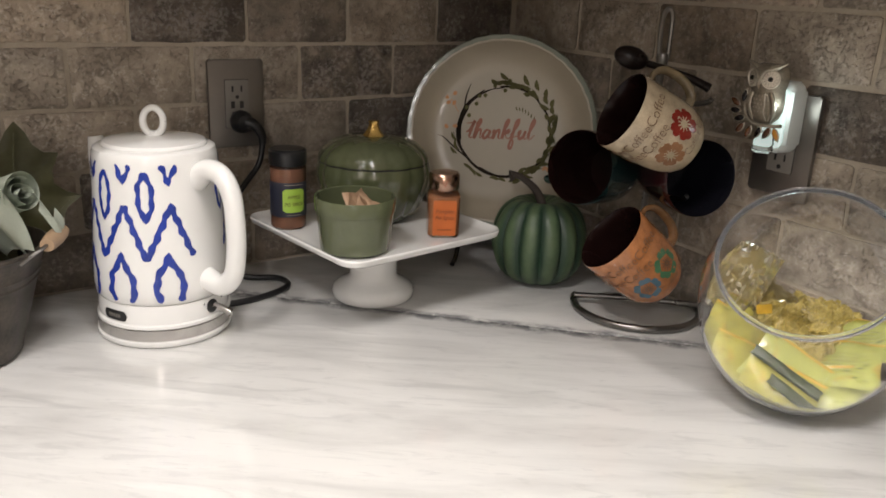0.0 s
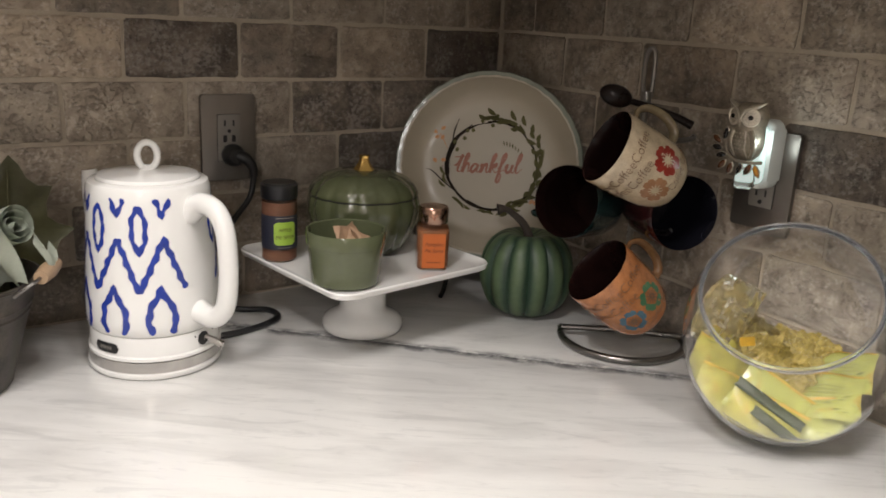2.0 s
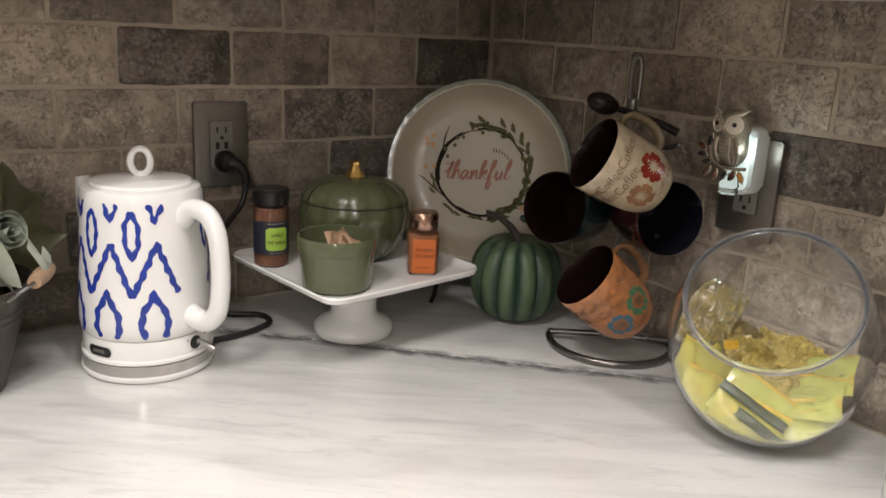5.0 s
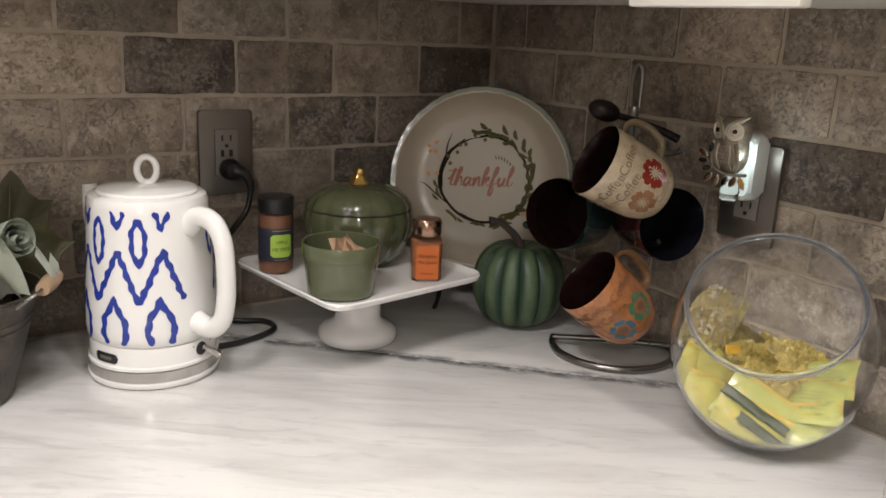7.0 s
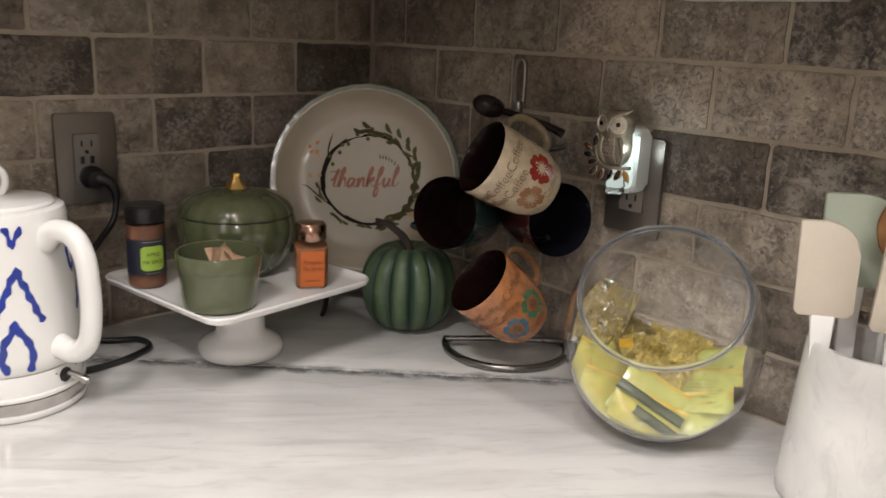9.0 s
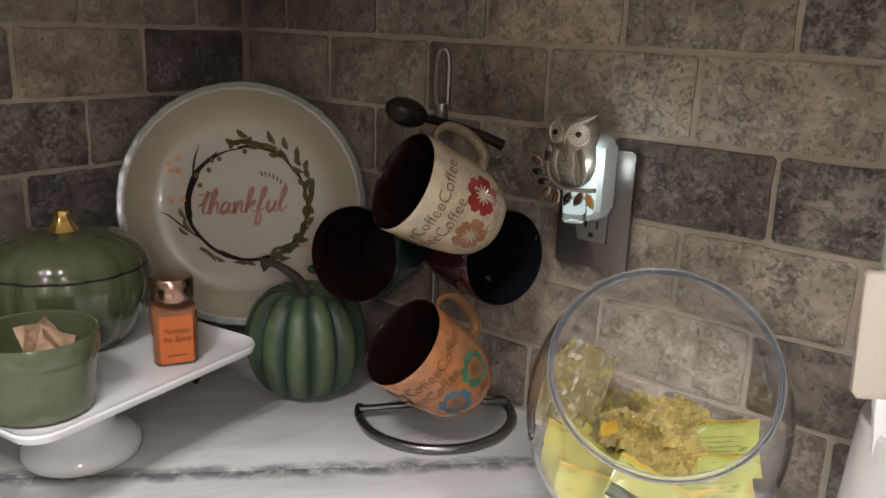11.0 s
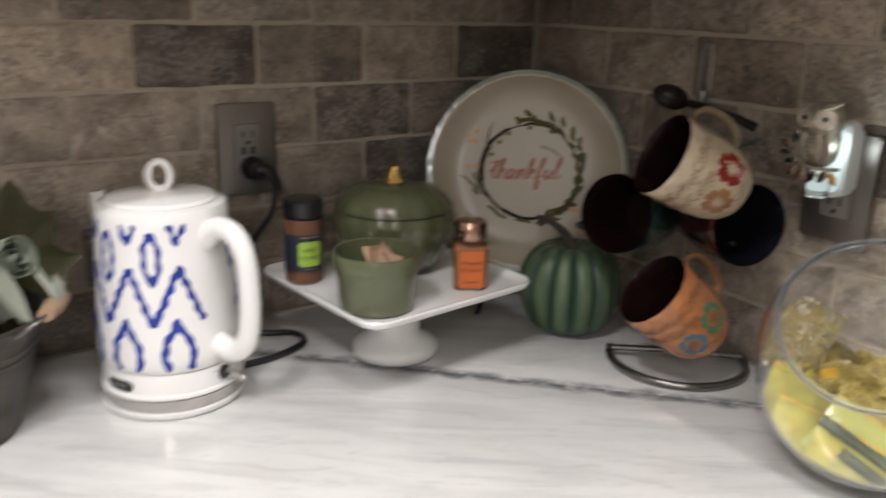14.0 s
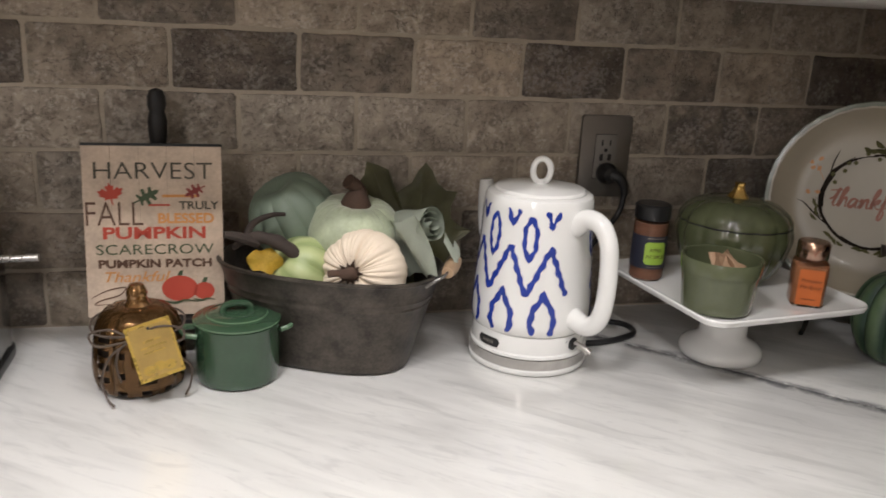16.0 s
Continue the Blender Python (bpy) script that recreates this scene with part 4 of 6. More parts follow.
M["squash_green"] = pumpkin_material("dark_green_squash_skin", (0.019, 0.043, 0.025), (0.082, 0.122, 0.062), 13, 0.45)
M["stem_brown"] = speckled("dry_brown_stem", (0.055, 0.042, 0.034), 0.75, 0.3, 60, bump_s=0.5, bump_scale=150)


def squash():
    t = thing("green_pumpkin", 0.511, -0.260, 0, 10, "dark green ribbed artificial pumpkin on the worktop", "pumpkin")
    n = 22
    f = ribs(13, 0.10)
    prof = []
    for k in range(n + 1):
        a = math.pi * (k / n) - math.pi / 2
        r = 0.0722 * abs(math.cos(a)) ** 0.60
        z = 0.0655 + 0.0655 * math.sin(a) - 0.013 * math.exp(-(r / 0.022) ** 2) * (1 if a > 0 else -0.6)
        prof.append((max(r, 0.0006), max(z, 0.0005)))
    part("body", lathe(prof, 104, wob=lambda a, i: 1 - (1 - f(a, i)) * math.sin(math.pi * i / n) ** 0.6), M["squash_green"], t)
    part("stem", tube(smooth_path([(0, 0, 0.108), (-0.001, 0.0, 0.122), (-0.010, 0.006, 0.142), (-0.026, 0.016, 0.158), (-0.036, 0.022, 0.164), (-0.044, 0.028, 0.163)], 5), lambda s: 0.0085 - 0.004 * min(1, s * 1.6) + 0.0045 * max(0, s - 0.8) * 5, 10), M["stem_brown"], t, "curved brown stem")


squash()


# ---------------------------------------------------------------- mug tree
def mug_tree():
    t = thing("mug_tree", 0.572, -0.404, 0, 0, "pewter wire mug tree holding four mugs", "mug rack")
    ring = [(-0.013 + 0.087 * math.cos(a), -0.017 + 0.087 * math.sin(a), 0.006) for a in (radians(125 + 270 * k / 56) for k in range(57))]
    # the ring is open at the back
    part("base_ring", tube(ring, 0.0052, 10), M["dark_steel"], t)
    part("base_bar", tube([(-0.078, 0.040, 0.0135), (-0.013, -0.010, 0.0145), (0.05, -0.072, 0.0135)], 0.0042, 10), M["dark_steel"], t)
    part("pole", tube([(0, 0, 0.014), (0, 0, 0.34), (0, 0, 0.35)], 0.0046, 10), M["dark_steel"], t)
    loop = smooth_path([(0.0, 0.0, 0.34), (-0.0045, 0.003, 0.36), (-0.0045, 0.003, 0.395), (0.0, 0.0, 0.408), (0.0055, -0.004, 0.398), (0.0055, -0.004, 0.345)], 6)
    part("top_loop", tube(loop, 0.0032, 8), M["dark_steel"], t)
    part("collar", lathe([(0.0, 0.334), (0.007, 0.334), (0.0075, 0.338), (0.0075, 0.348), (0.007, 0.352), (0.0, 0.352)], 20, close_bottom=False), M["dark_steel"], t)
    for name, d, z, ln in (("upper", (0.30, -0.75), 0.285, 0.072), ("lower", (-0.2, -0.98), 0.165, 0.085), ("left", (-0.62, 0.55), 0.25, 0.07), ("right", (0.1, -0.99), 0.262, 0.06)):
        v = Vector((d[0], d[1], 0)).normalized()
        arm = part("arm", tube(smooth_path([(0, 0, z), tuple(v * ln * 0.5) [:2] + (z + 0.004,), tuple(v * ln * 0.9)[:2] + (z + 0.010,), tuple(v * ln)[:2] + (z + 0.016,)], 5), 0.0036, 8), M["dark_steel"], t)


mug_tree()


def mug(center, axis, inside, outside, label, roll_to=(0, 0, 1), R=0.0485, H=0.102, decor=None, handle_mat=None):
    """A mug lying on its arm: centre, the way its mouth points, and where the handle goes."""
    z = Vector(axis).normalized()
    h = Vector(roll_to)
    x = (h - z * h.dot(z)).normalized()
    y = z.cross(x)
    m = Matrix.Translation(center) @ Matrix((x, y, z)).transposed().to_4x4() @ Matrix.Translation((0, 0, -H / 2))
    t = thing("mug", label=label, category="mug", group="mugs on the rack")
    t.matrix_world = m
    prof_out = [(0.0, 0.001), (R * 0.66, 0.0), (R * 0.72, 0.002), (R * 0.74, 0.004), (R * 0.86, 0.012), (R * 0.94, 0.028), (R * 0.985, 0.052), (R, 0.08), (R * 1.005, H - 0.002), (R * 0.985, H)]
    part("outer_wall", lathe(prof_out, 60, close_bottom=False), outside, t)
    part("lining", lathe([(R * 0.985, H), (R * 0.955, H - 0.002), (R * 0.945, 0.07), (R * 0.9, 0.03), (R * 0.72, 0.008), (0.0, 0.006)], 60, close_bottom=False), inside, t, "dark glazed inside")
    hp = smooth_path([(R * 0.93, 0, 0.020), (R * 1.2, 0, 0.020), (R * 1.42, 0, 0.032), (R * 1.50, 0, 0.052), (R * 1.44, 0, 0.070), (R * 1.22, 0, 0.080), (R * 0.96, 0, 0.078)], 6)
    part("handle", tube(hp, 0.0036, 12, flat=1.7), handle_mat or outside, t)
    if decor:
        side = (Vector((-0.25, -1.1, 0.36)) - Vector(center)).normalized()
        decor(t, R, H, math.atan2(side.dot(y), side.dot(x)))
    return t


def rolled(bm, R, z0, ang, lift=0.0006):
    """Wraps flat artwork round the mug; x runs round, y runs towards the mouth."""
    for v in bm.verts:
        a = ang + v.co.x / R
        zz = z0 + v.co.y
        rr = R * float(np.interp(zz, (0.004, 0.012, 0.028, 0.052, 0.08, 0.1), (0.74, 0.86, 0.94, 0.985, 1.0, 1.005))) + lift + v.co.z
        v.co = Vector((rr * math.cos(a), rr * math.sin(a), zz))
    return bm


def flower(size, petals=5, inner=0.22):
    bm = bmesh.new()
    for k in range(petals):
        a = 2 * math.pi * k / petals
        pts = [(inner, -0.16), (0.5, -0.42), (0.85, -0.42), (1.0, -0.18), (0.92, 0.0), (1.0, 0.18), (0.85, 0.42), (0.5, 0.42), (inner, 0.16)]
        c, s = math.cos(a), math.sin(a)
        bm.faces.new([bm.verts.new((size * (x * c - y * s), size * (x * s + y * c), 0)) for x, y in pts])
    return bm


def flower_heart(size, n=9):
    bm = bmesh.new()
    for k in range(n):
        a = 2 * math.pi * k / n
        c, s = math.cos(a), math.sin(a)
        bm.faces.new([bm.verts.new((size * (x * c - y * s), size * (x * s + y * c), 0.0004)) for x, y in ((0.05, -0.05), (0.42, -0.03), (0.42, 0.03), (0.05, 0.05))])
    return bm


def coffee_decor(f1, f2, heart, inner=0.22):
    def run(t, R, H, front):
        for ang0, z0, w in ((front - 1.75, 0.082, "CoffeeCoffeeCoffee"), (front - 1.50, 0.0635, "CoffeeCoffee"), (front + 1.75, 0.082, "CoffeeCoffee"), (front + 1.95, 0.0635, "Coffee")):
            part("lettering", rolled(text_mesh(w, 0.0188, align="LEFT", squeeze=0.86, bold=-0.00035), R, z0, ang0), M["ink_brown"], t, "brown stamped words", smooth=False)
        part("lettering", rolled(text_mesh("Coffee Coffee", 0.0150, align="LEFT", squeeze=0.9, bold=-0.0003), R, 0.018, front - 0.1, 0.0002), M["ink_brown"], t, "brown stamped words", smooth=False)
        a = part("flower_print", rolled(flower(0.0200, 5, inner), R, 0.042, front + 0.55), f1, t, "printed flower")
        part("flower_heart", rolled(flower_heart(0.0225, 11), R, 0.042, front + 0.55, 0.0008), heart, a)
        b = part("flower_print", rolled(flower(0.0185, 5, inner), R, 0.036, front - 0.30), f2, t, "printed flower")
        part("flower_heart", rolled(flower_heart(0.0210, 11), R, 0.036, front - 0.30, 0.0008), heart, b)
    return run


M["handle_olive"] = speckled("olive_brown_glaze", (0.19, 0.145, 0.085), 0.12, 0.3, 70, Coat_Weight=0.5, Coat_Roughness=0.05)
M["handle_rust"] = speckled("rust_brown_glaze", (0.17, 0.085, 0.035), 0.12, 0.35, 70, Coat_Weight=0.5, Coat_Roughness=0.05)
M["flower_tan"] = speckled("tan_glaze", (0.24, 0.12, 0.06), 0.2, 0.2, 80)
mug((0.495, -0.472, 0.269), (-0.823, 0.347, 0.44), M["mug_inside"], M["cream_glaze"], "cream speckled coffee mug with red flower print", (0.5, 0.1, 0.85), decor=coffee_decor(M["ink_red"], M["flower_tan"], M["cream_glaze"]), handle_mat=M["handle_olive"])
mug((0.496, -0.468, 0.0975), (-0.715, 0.276, 0.64), M["mug_inside"], M["terracotta"], "orange speckled coffee mug with green flower print", (0.6, 0.1, 0.75), decor=coffee_decor(M["ink_green"], M["ink_blue"], M["ink_brown"], 0.52), handle_mat=M["handle_rust"])
mug((0.500, -0.380, 0.200), (-0.926, -0.257, 0.16), M["mug_inside"], M["teal_glaze"], "glossy dark teal mug with brown inside", (0.5, 0.8, -0.4))
mug((0.562, -0.465, 0.207), (-0.32, -0.94, 0.05), M["mug_black"], M["wine_glaze"], "wine red mug with black glazed inside", (-0.1, 0.3, 0.9))


M["scoop_brown"] = speckled("dark_brown_plastic", (0.010, 0.006, 0.005), 0.3, 0.2, 40, Specular_IOR_Level=0.2)


def ellipsoid(rx, ry, rz, seg=24, rings=14):
    bm = bmesh.new()
    bmesh.ops.create_uvsphere(bm, u_segments=seg, v_segments=rings, radius=1.0)
    return put(bm, Matrix.Diagonal((rx, ry, rz, 1)))


def scoop():
    t = thing("coffee_scoop", label="black plastic coffee scoop laid across the mug handle", category="scoop")
    x = Vector((0.80, -0.58, -0.30)).normalized()
    z = Vector((0, 0, 1)) - x * x.z
    z.normalize()
    y = z.cross(x)
    t.matrix_world = Matrix.Translation((0.525, -0.442, 0.336)) @ Matrix((x, y, z)).transposed().to_4x4()
    part("bowl", put(ellipsoid(0.0220, 0.012, 0.0140, 28, 16), Matrix.Translation((-0.038, 0, 0.002))), M["scoop_brown"], t)
    part("handle", tube([(-0.022, 0, 0.002), (0.01, 0, 0.004), (0.045, 0, 0.003), (0.062, 0, 0.001), (0.068, 0, 0.0)], lambda s: 0.0042 + 0.0018 * s, 10), M["scoop_brown"], t)


scoop()


# ---------------------------------------------------------------- outlets
def outlet(name, m, label, rows=2):
    t = thing(name, label=label, category="outlet")
    t.matrix_world = m
    part("cover_plate", put(slab(rounded_rect(0.081, 0.125, 0.003), 0, 0.0065, 0.0018), Matrix.Identity(4)), M["plate_metal"], t, "bronze-grey metal cover plate")
    ins = part("receptacle", slab(rounded_rect(0.034, 0.068, 0.002), 0.006, 0.0085, 0.0008), M["outlet_grey"], t)
    part("gap_line", slab(rounded_rect(0.0352, 0.0692, 0.002), 0.0055, 0.0069), M["slot_black"], t)
    for dy in (0.0185, -0.0185):
        for dx in (-0.0065, 0.0065):
            part("slot", box(0.0026 if dx < 0 else 0.0022, 0.0085, 0.001, at=(dx, dy + 0.003, 0.0086)), M["slot_black"], ins)
        part("ground_hole", slab([(0.0028 * math.cos(radians(a)), dy - 0.0085 + 0.0028 * math.sin(radians(a))) for a in range(0, 360, 30)], 0.0083, 0.0091), M["slot_black"], ins)
    for dx in (-0.0065, 0.0065):
        part("usb_port", box(0.0055, 0.010, 0.001, at=(dx, -0.001, 0.0086)), M["slot_black"], ins)
    return t


FACE_BACK = Matrix.Rotation(radians(90), 4, "X")
outlet("power_outlet", Matrix.Translation((0.136, -0.005, 0.2505)) @ FACE_BACK, "bronze-grey outlet with a black plug in it")
FACE_SIDE = Matrix.Rotation(radians(-90), 4, "Z") @ Matrix.Rotation(radians(90), 4, "X")
outlet("power_outlet", Matrix.Translation((WB_X - 0.005, -0.5645, 0.2565)) @ FACE_SIDE, "bronze-grey outlet with an owl night light in it")

plug = thing("kettle_plug", 0.139, -0.0135, 0.226, 0, "black angled power plug with cord to the kettle", "plug")
part("plug_body", merge(put(lathe([(0.0, 0.0), (0.0155, 0.0), (0.0165, 0.004), (0.0155, 0.013), (0.010, 0.020), (0.0, 0.021)], 28, close_bottom=False), Matrix.Rotation(radians(90), 4, "X")), tube(smooth_path([(0.004, -0.014, 0.0), (0.014, -0.020, -0.004), (0.022, -0.024, -0.016), (0.024, -0.024, -0.03)], 5), lambda s: 0.0095 - 0.004 * s, 12)), M["black_plastic"], plug)
part("cord", tube(smooth_path([(0.024, -0.024, -0.03), (0.016, -0.026, -0.060), (-0.010, -0.03, -0.090), (-0.045, -0.035, -0.135), (-0.055, -0.04, -0.19), (-0.022, -0.048, -0.2195), (0.022, -0.075, -0.2210), (0.020, -0.112, -0.2210), (-0.03, -0.135, -0.2215), (-0.08, -0.14, -0.2205), (-0.095, -0.142, -0.2165)], 8), 0.0044, 10), M["black_plastic"], plug, "black power cord")

# ---------------------------------------------------------------- owl night light
M["nl_white"] = speckled("white_night_light_plastic", (0.60, 0.64, 0.62), 0.45, 0.02, 20)
M["pewter"] = speckled("antique_pewter", (0.30, 0.265, 0.21), 0.4, 0.35, 120, metal=0.75, bump_s=0.5, bump_scale=420)
M["pewter_pale"] = speckled("polished_pewter", (0.62, 0.57, 0.48), 0.38, 0.12, 120, metal=0.6)
M["pewter_plain"] = speckled("worn_pewter", (0.43, 0.385, 0.31), 0.36, 0.2, 120, metal=0.75)
M["gem_amber"] = material("amber_gem", (0.55, 0.24, 0.03), 0.08, 0.0, Coat_Weight=0.8)
M["gem_brown"] = material("brown_gem", (0.085, 0.030, 0.012), 0.15, 0.0)
M["gem_dark"] = material("smoke_gem", (0.014, 0.011, 0.011), 0.15, 0.0)
M["led"] = material("night_light_lens", (0.62, 0.70, 0.67), 0.45)
bsdf(M["led"]).inputs["Emission Color"].default_value = (0.80, 1.0, 0.93, 1)
bsdf(M["led"]).inputs["Emission Strength"].default_value = 0.5


def owl_light():
    t = thing("owl_night_light", label="pewter owl night light glowing against the stone wall", category="night light")
    # local x runs along the wall (towards the room), y away from the wall is negative, z up
    t.matrix_world = Matrix.Translation((WB_X - 0.012, -0.556, 0.292)) @ Matrix.Rotation(radians(-90), 4, "Z")
    part("housing", put(slab(rounded_rect(0.043, 0.084, 0.011), 0, 0.026, 0.006, 3), Matrix.Rotation(radians(90), 4, "X") @ Matrix.Translation((0.008, 0, 0))), M["nl_white"], t, "white plastic night light housing")
    part("lens", put(slab(rounded_rect(0.031, 0.072, 0.008), 0, 0.003, 0.0012), Matrix.Rotation(radians(90), 4, "X") @ Matrix.Translation((0.008, 0.0, 0.0264))), M["led"], t, "glowing white lens")
    part("bulb_tip", put(lathe([(0.0, -0.014), (0.009, -0.014), (0.0105, -0.011), (0.0095, -0.008), (0.0105, -0.005), (0.0095, -0.002), (0.010, 0.006), (0.0, 0.006)], 24, close_bottom=False), Matrix.Translation((0.010, -0.043, -0.024)) @ Matrix.Diagonal((1.2, 1.2, 1.2, 1))), M["glass"], t, "clear ribbed glass tip")
    o = Matrix.Translation((0.002, -0.036, 0.020))
    # the shell of the figure: half-round sections from the foot to the crown
    spec = [(-0.030, 0.004, 0.004), (-0.027, 0.011, 0.008), (-0.020, 0.0185, 0.013), (-0.011, 0.0225, 0.0165), (-0.002, 0.0235, 0.018), (0.008, 0.0225, 0.0175), (0.013, 0.0218, 0.017), (0.019, 0.0238, 0.019), (0.027, 0.0252, 0.020), (0.034, 0.0242, 0.0185), (0.040, 0.020, 0.014), (0.0425, 0.012, 0.008)]
    deep = lambda x, z: float(np.interp(z, [q[0] for q in spec], [q[2] for q in spec])) * math.sqrt(max(0.02, 1 - (x / float(np.interp(z, [q[0] for q in spec], [q[1] for q in spec]))) ** 2))
    bm = bmesh.new()
    rings = []
    for z, w, d in spec:
        rings.append([bm.verts.new((w * math.cos(math.pi * q / 20), -d * math.sin(math.pi * q / 20), z)) for q in range(21)])
    for a, b in zip(rings, rings[1:]):
        for q in range(20):
            bm.faces.new((a[q], a[q + 1], b[q + 1], b[q]))
        bm.faces.new((a[0], b[0], b[20], a[20]))
    bm.faces.new(rings[0])
    bm.faces.new(rings[-1])
    part("owl_body", put(bm, o), M["pewter"], t, "textured pewter owl")
    for sd in (-1, 1):
        part("ear_tuft", put(tube(smooth_path([(sd * 0.010, -0.012, 0.036), (sd * 0.018, -0.012, 0.0405), (sd * 0.0265, -0.010, 0.0445)], 4), lambda q: 0.0052 - 0.0046 * q, 10), o), M["pewter_plain"], t)
        part("brow", put(tube(smooth_path([(0, -0.0215, 0.022), (sd * 0.006, -0.0212, 0.0335), (sd * 0.016, -0.0165, 0.0385), (sd * 0.0245, -0.011, 0.043)], 5), lambda q: 0.0026 - 0.0014 * q, 8), o), M["pewter_plain"], t)
        c = o @ Matrix.Translation((sd * 0.0112, -deep(sd * 0.0112, 0.025) + 0.0012, 0.0255)) @ Matrix.Rotation(radians(sd * 24), 4, "Z") @ Matrix.Rotation(radians(90), 4, "X")
        e = part("eye", put(lathe([(0.0, 0.0), (0.0108, 0.0), (0.0112, 0.0022), (0.0098, 0.0030), (0.0092, 0.0018), (0.0, 0.0030)], 32, close_bottom=False), c), M["pewter_pale"], t, "pale ringed eye disc")
        part("pupil", put(lathe([(0.0, 0.0026), (0.0031, 0.0026), (0.0026, 0.0044), (0.0, 0.005)], 16, close_bottom=False), c), M["gem_dark"], e, "black glass pupil")
        for q in range(14):
            ca, sa = math.cos(2 * math.pi * q / 14), math.sin(2 * math.pi * q / 14)
            part("eye_ray", put(tube([(0.0042 * ca, 0.0042 * sa, 0.0030), (0.0086 * ca, 0.0086 * sa, 0.0023)], 0.00032, 5), c), M["pewter"], e)
        # wing: a raised drop with nested feather lines
        def on_body(x, z, lift):
            return (sd * x, -deep(x, z) - lift, z)
        wing = part("wing", put(tube(smooth_path([on_body(0.0125, 0.010, 0.0), on_body(0.0165, -0.002, 0.0), on_body(0.0160, -0.013, 0.0), on_body(0.0105, -0.025, -0.001)], 5), lambda q: 0.0066 * math.sin(math.pi * min(0.96, q * 0.8 + 0.2)) ** 0.7 + 0.0004, 12, flat=0.5), o), M["pewter_plain"], t)
        for dx in (-0.0062, -0.0030, 0.0010, 0.0042):
            part("feather_line", put(tube(smooth_path([on_body(0.0125 + dx * 0.7, 0.009, 0.0024), on_body(0.0160 + dx, -0.004, 0.0030), on_body(0.0150 + dx, -0.013, 0.0030), on_body(0.0105 + dx * 0.25, -0.0235, 0.0020)], 5), 0.0008, 6), o), M["pewter_pale"] if dx in (-0.0062, 0.0010) else M["pewter"], wing)
    for q in range(26):
        x, z = -0.009 + 0.0045 * (q % 5) + 0.00225 * ((q // 5) % 2), 0.006 - 0.0048 * (q // 5)
        part("breast_bead", put(ellipsoid(0.0010, 0.0008, 0.0013, 8, 6), o @ Matrix.Translation((x, -deep(x, z) - 0.0002, z))), M["pewter_plain"], t)
    part("beak", put(tube([(0, -0.0205, 0.024), (0, -0.0235, 0.0185), (0, -0.021, 0.0135)], lambda q: 0.0034 - 0.0028 * q, 8), o), M["pewter_plain"], t)
    part("branch", put(tube(smooth_path([(-0.023, -0.006, 0.004), (-0.0245, -0.008, -0.010), (-0.0185, -0.010, -0.022), (-0.004, -0.012, -0.0285), (0.018, -0.012, -0.0280), (0.031, -0.012, -0.0260)], 6), lambda q: 0.0014 + 0.0009 * q, 8), o), M["pewter_plain"], t)
    gems = ((-0.0225, 0.002, 82, "gem_dark"), (-0.0335, -0.006, 150, "gem_brown"), (-0.0320, -0.0160, 178, "gem_dark"), (-0.0250, -0.0245, 196, "gem_dark"), (-0.0225, -0.0355, 232, "gem_brown"), (-0.0105, -0.0385, 252, "gem_brown"), (0.0030, -0.0375, 248, "gem_dark"), (0.0150, -0.0360, 240, "gem_brown"), (0.0265, -0.0365, 300, "gem_amber"))
    for x, z, a, mt in gems:
        g = o @ Matrix.Translation((x, -0.013, z)) @ Matrix.Rotation(radians(-a), 4, "Y")
        leaf_b = put(slab([(-0.0085, 0), (-0.004, -0.0036), (0.002, -0.0046), (0.0065, -0.0026), (0.0098, 0), (0.0065, 0.0026), (0.002, 0.0046), (-0.004, 0.0036)], -0.0008, 0.0012, 0.0005, 1), Matrix.Rotation(radians(90), 4, "X"))
        h = part("gem_setting", put(leaf_b, g), M["pewter_plain"], t)
        part("gem", put(ellipsoid(0.0070, 0.0024, 0.0034, 14, 8), g @ Matrix.Translation((0.0004, -0.0010, 0))), M[mt], h, "faceted leaf gem")


owl_light()
nl = bpy.data.lights.new("night_light_lamp", "POINT")
nl.shadow_soft_size, nl.energy, nl.color = 0.012, 0.08, (0.86, 1.0, 0.97)
nlo = new("night_light_lamp", nl)
nlo.matrix_world = pose(WB_X - 0.055, -0.579, 0.308)


# ---------------------------------------------------------------- glass bowl of tea packets
BOWL = (0.502, -0.702, 0.1075)


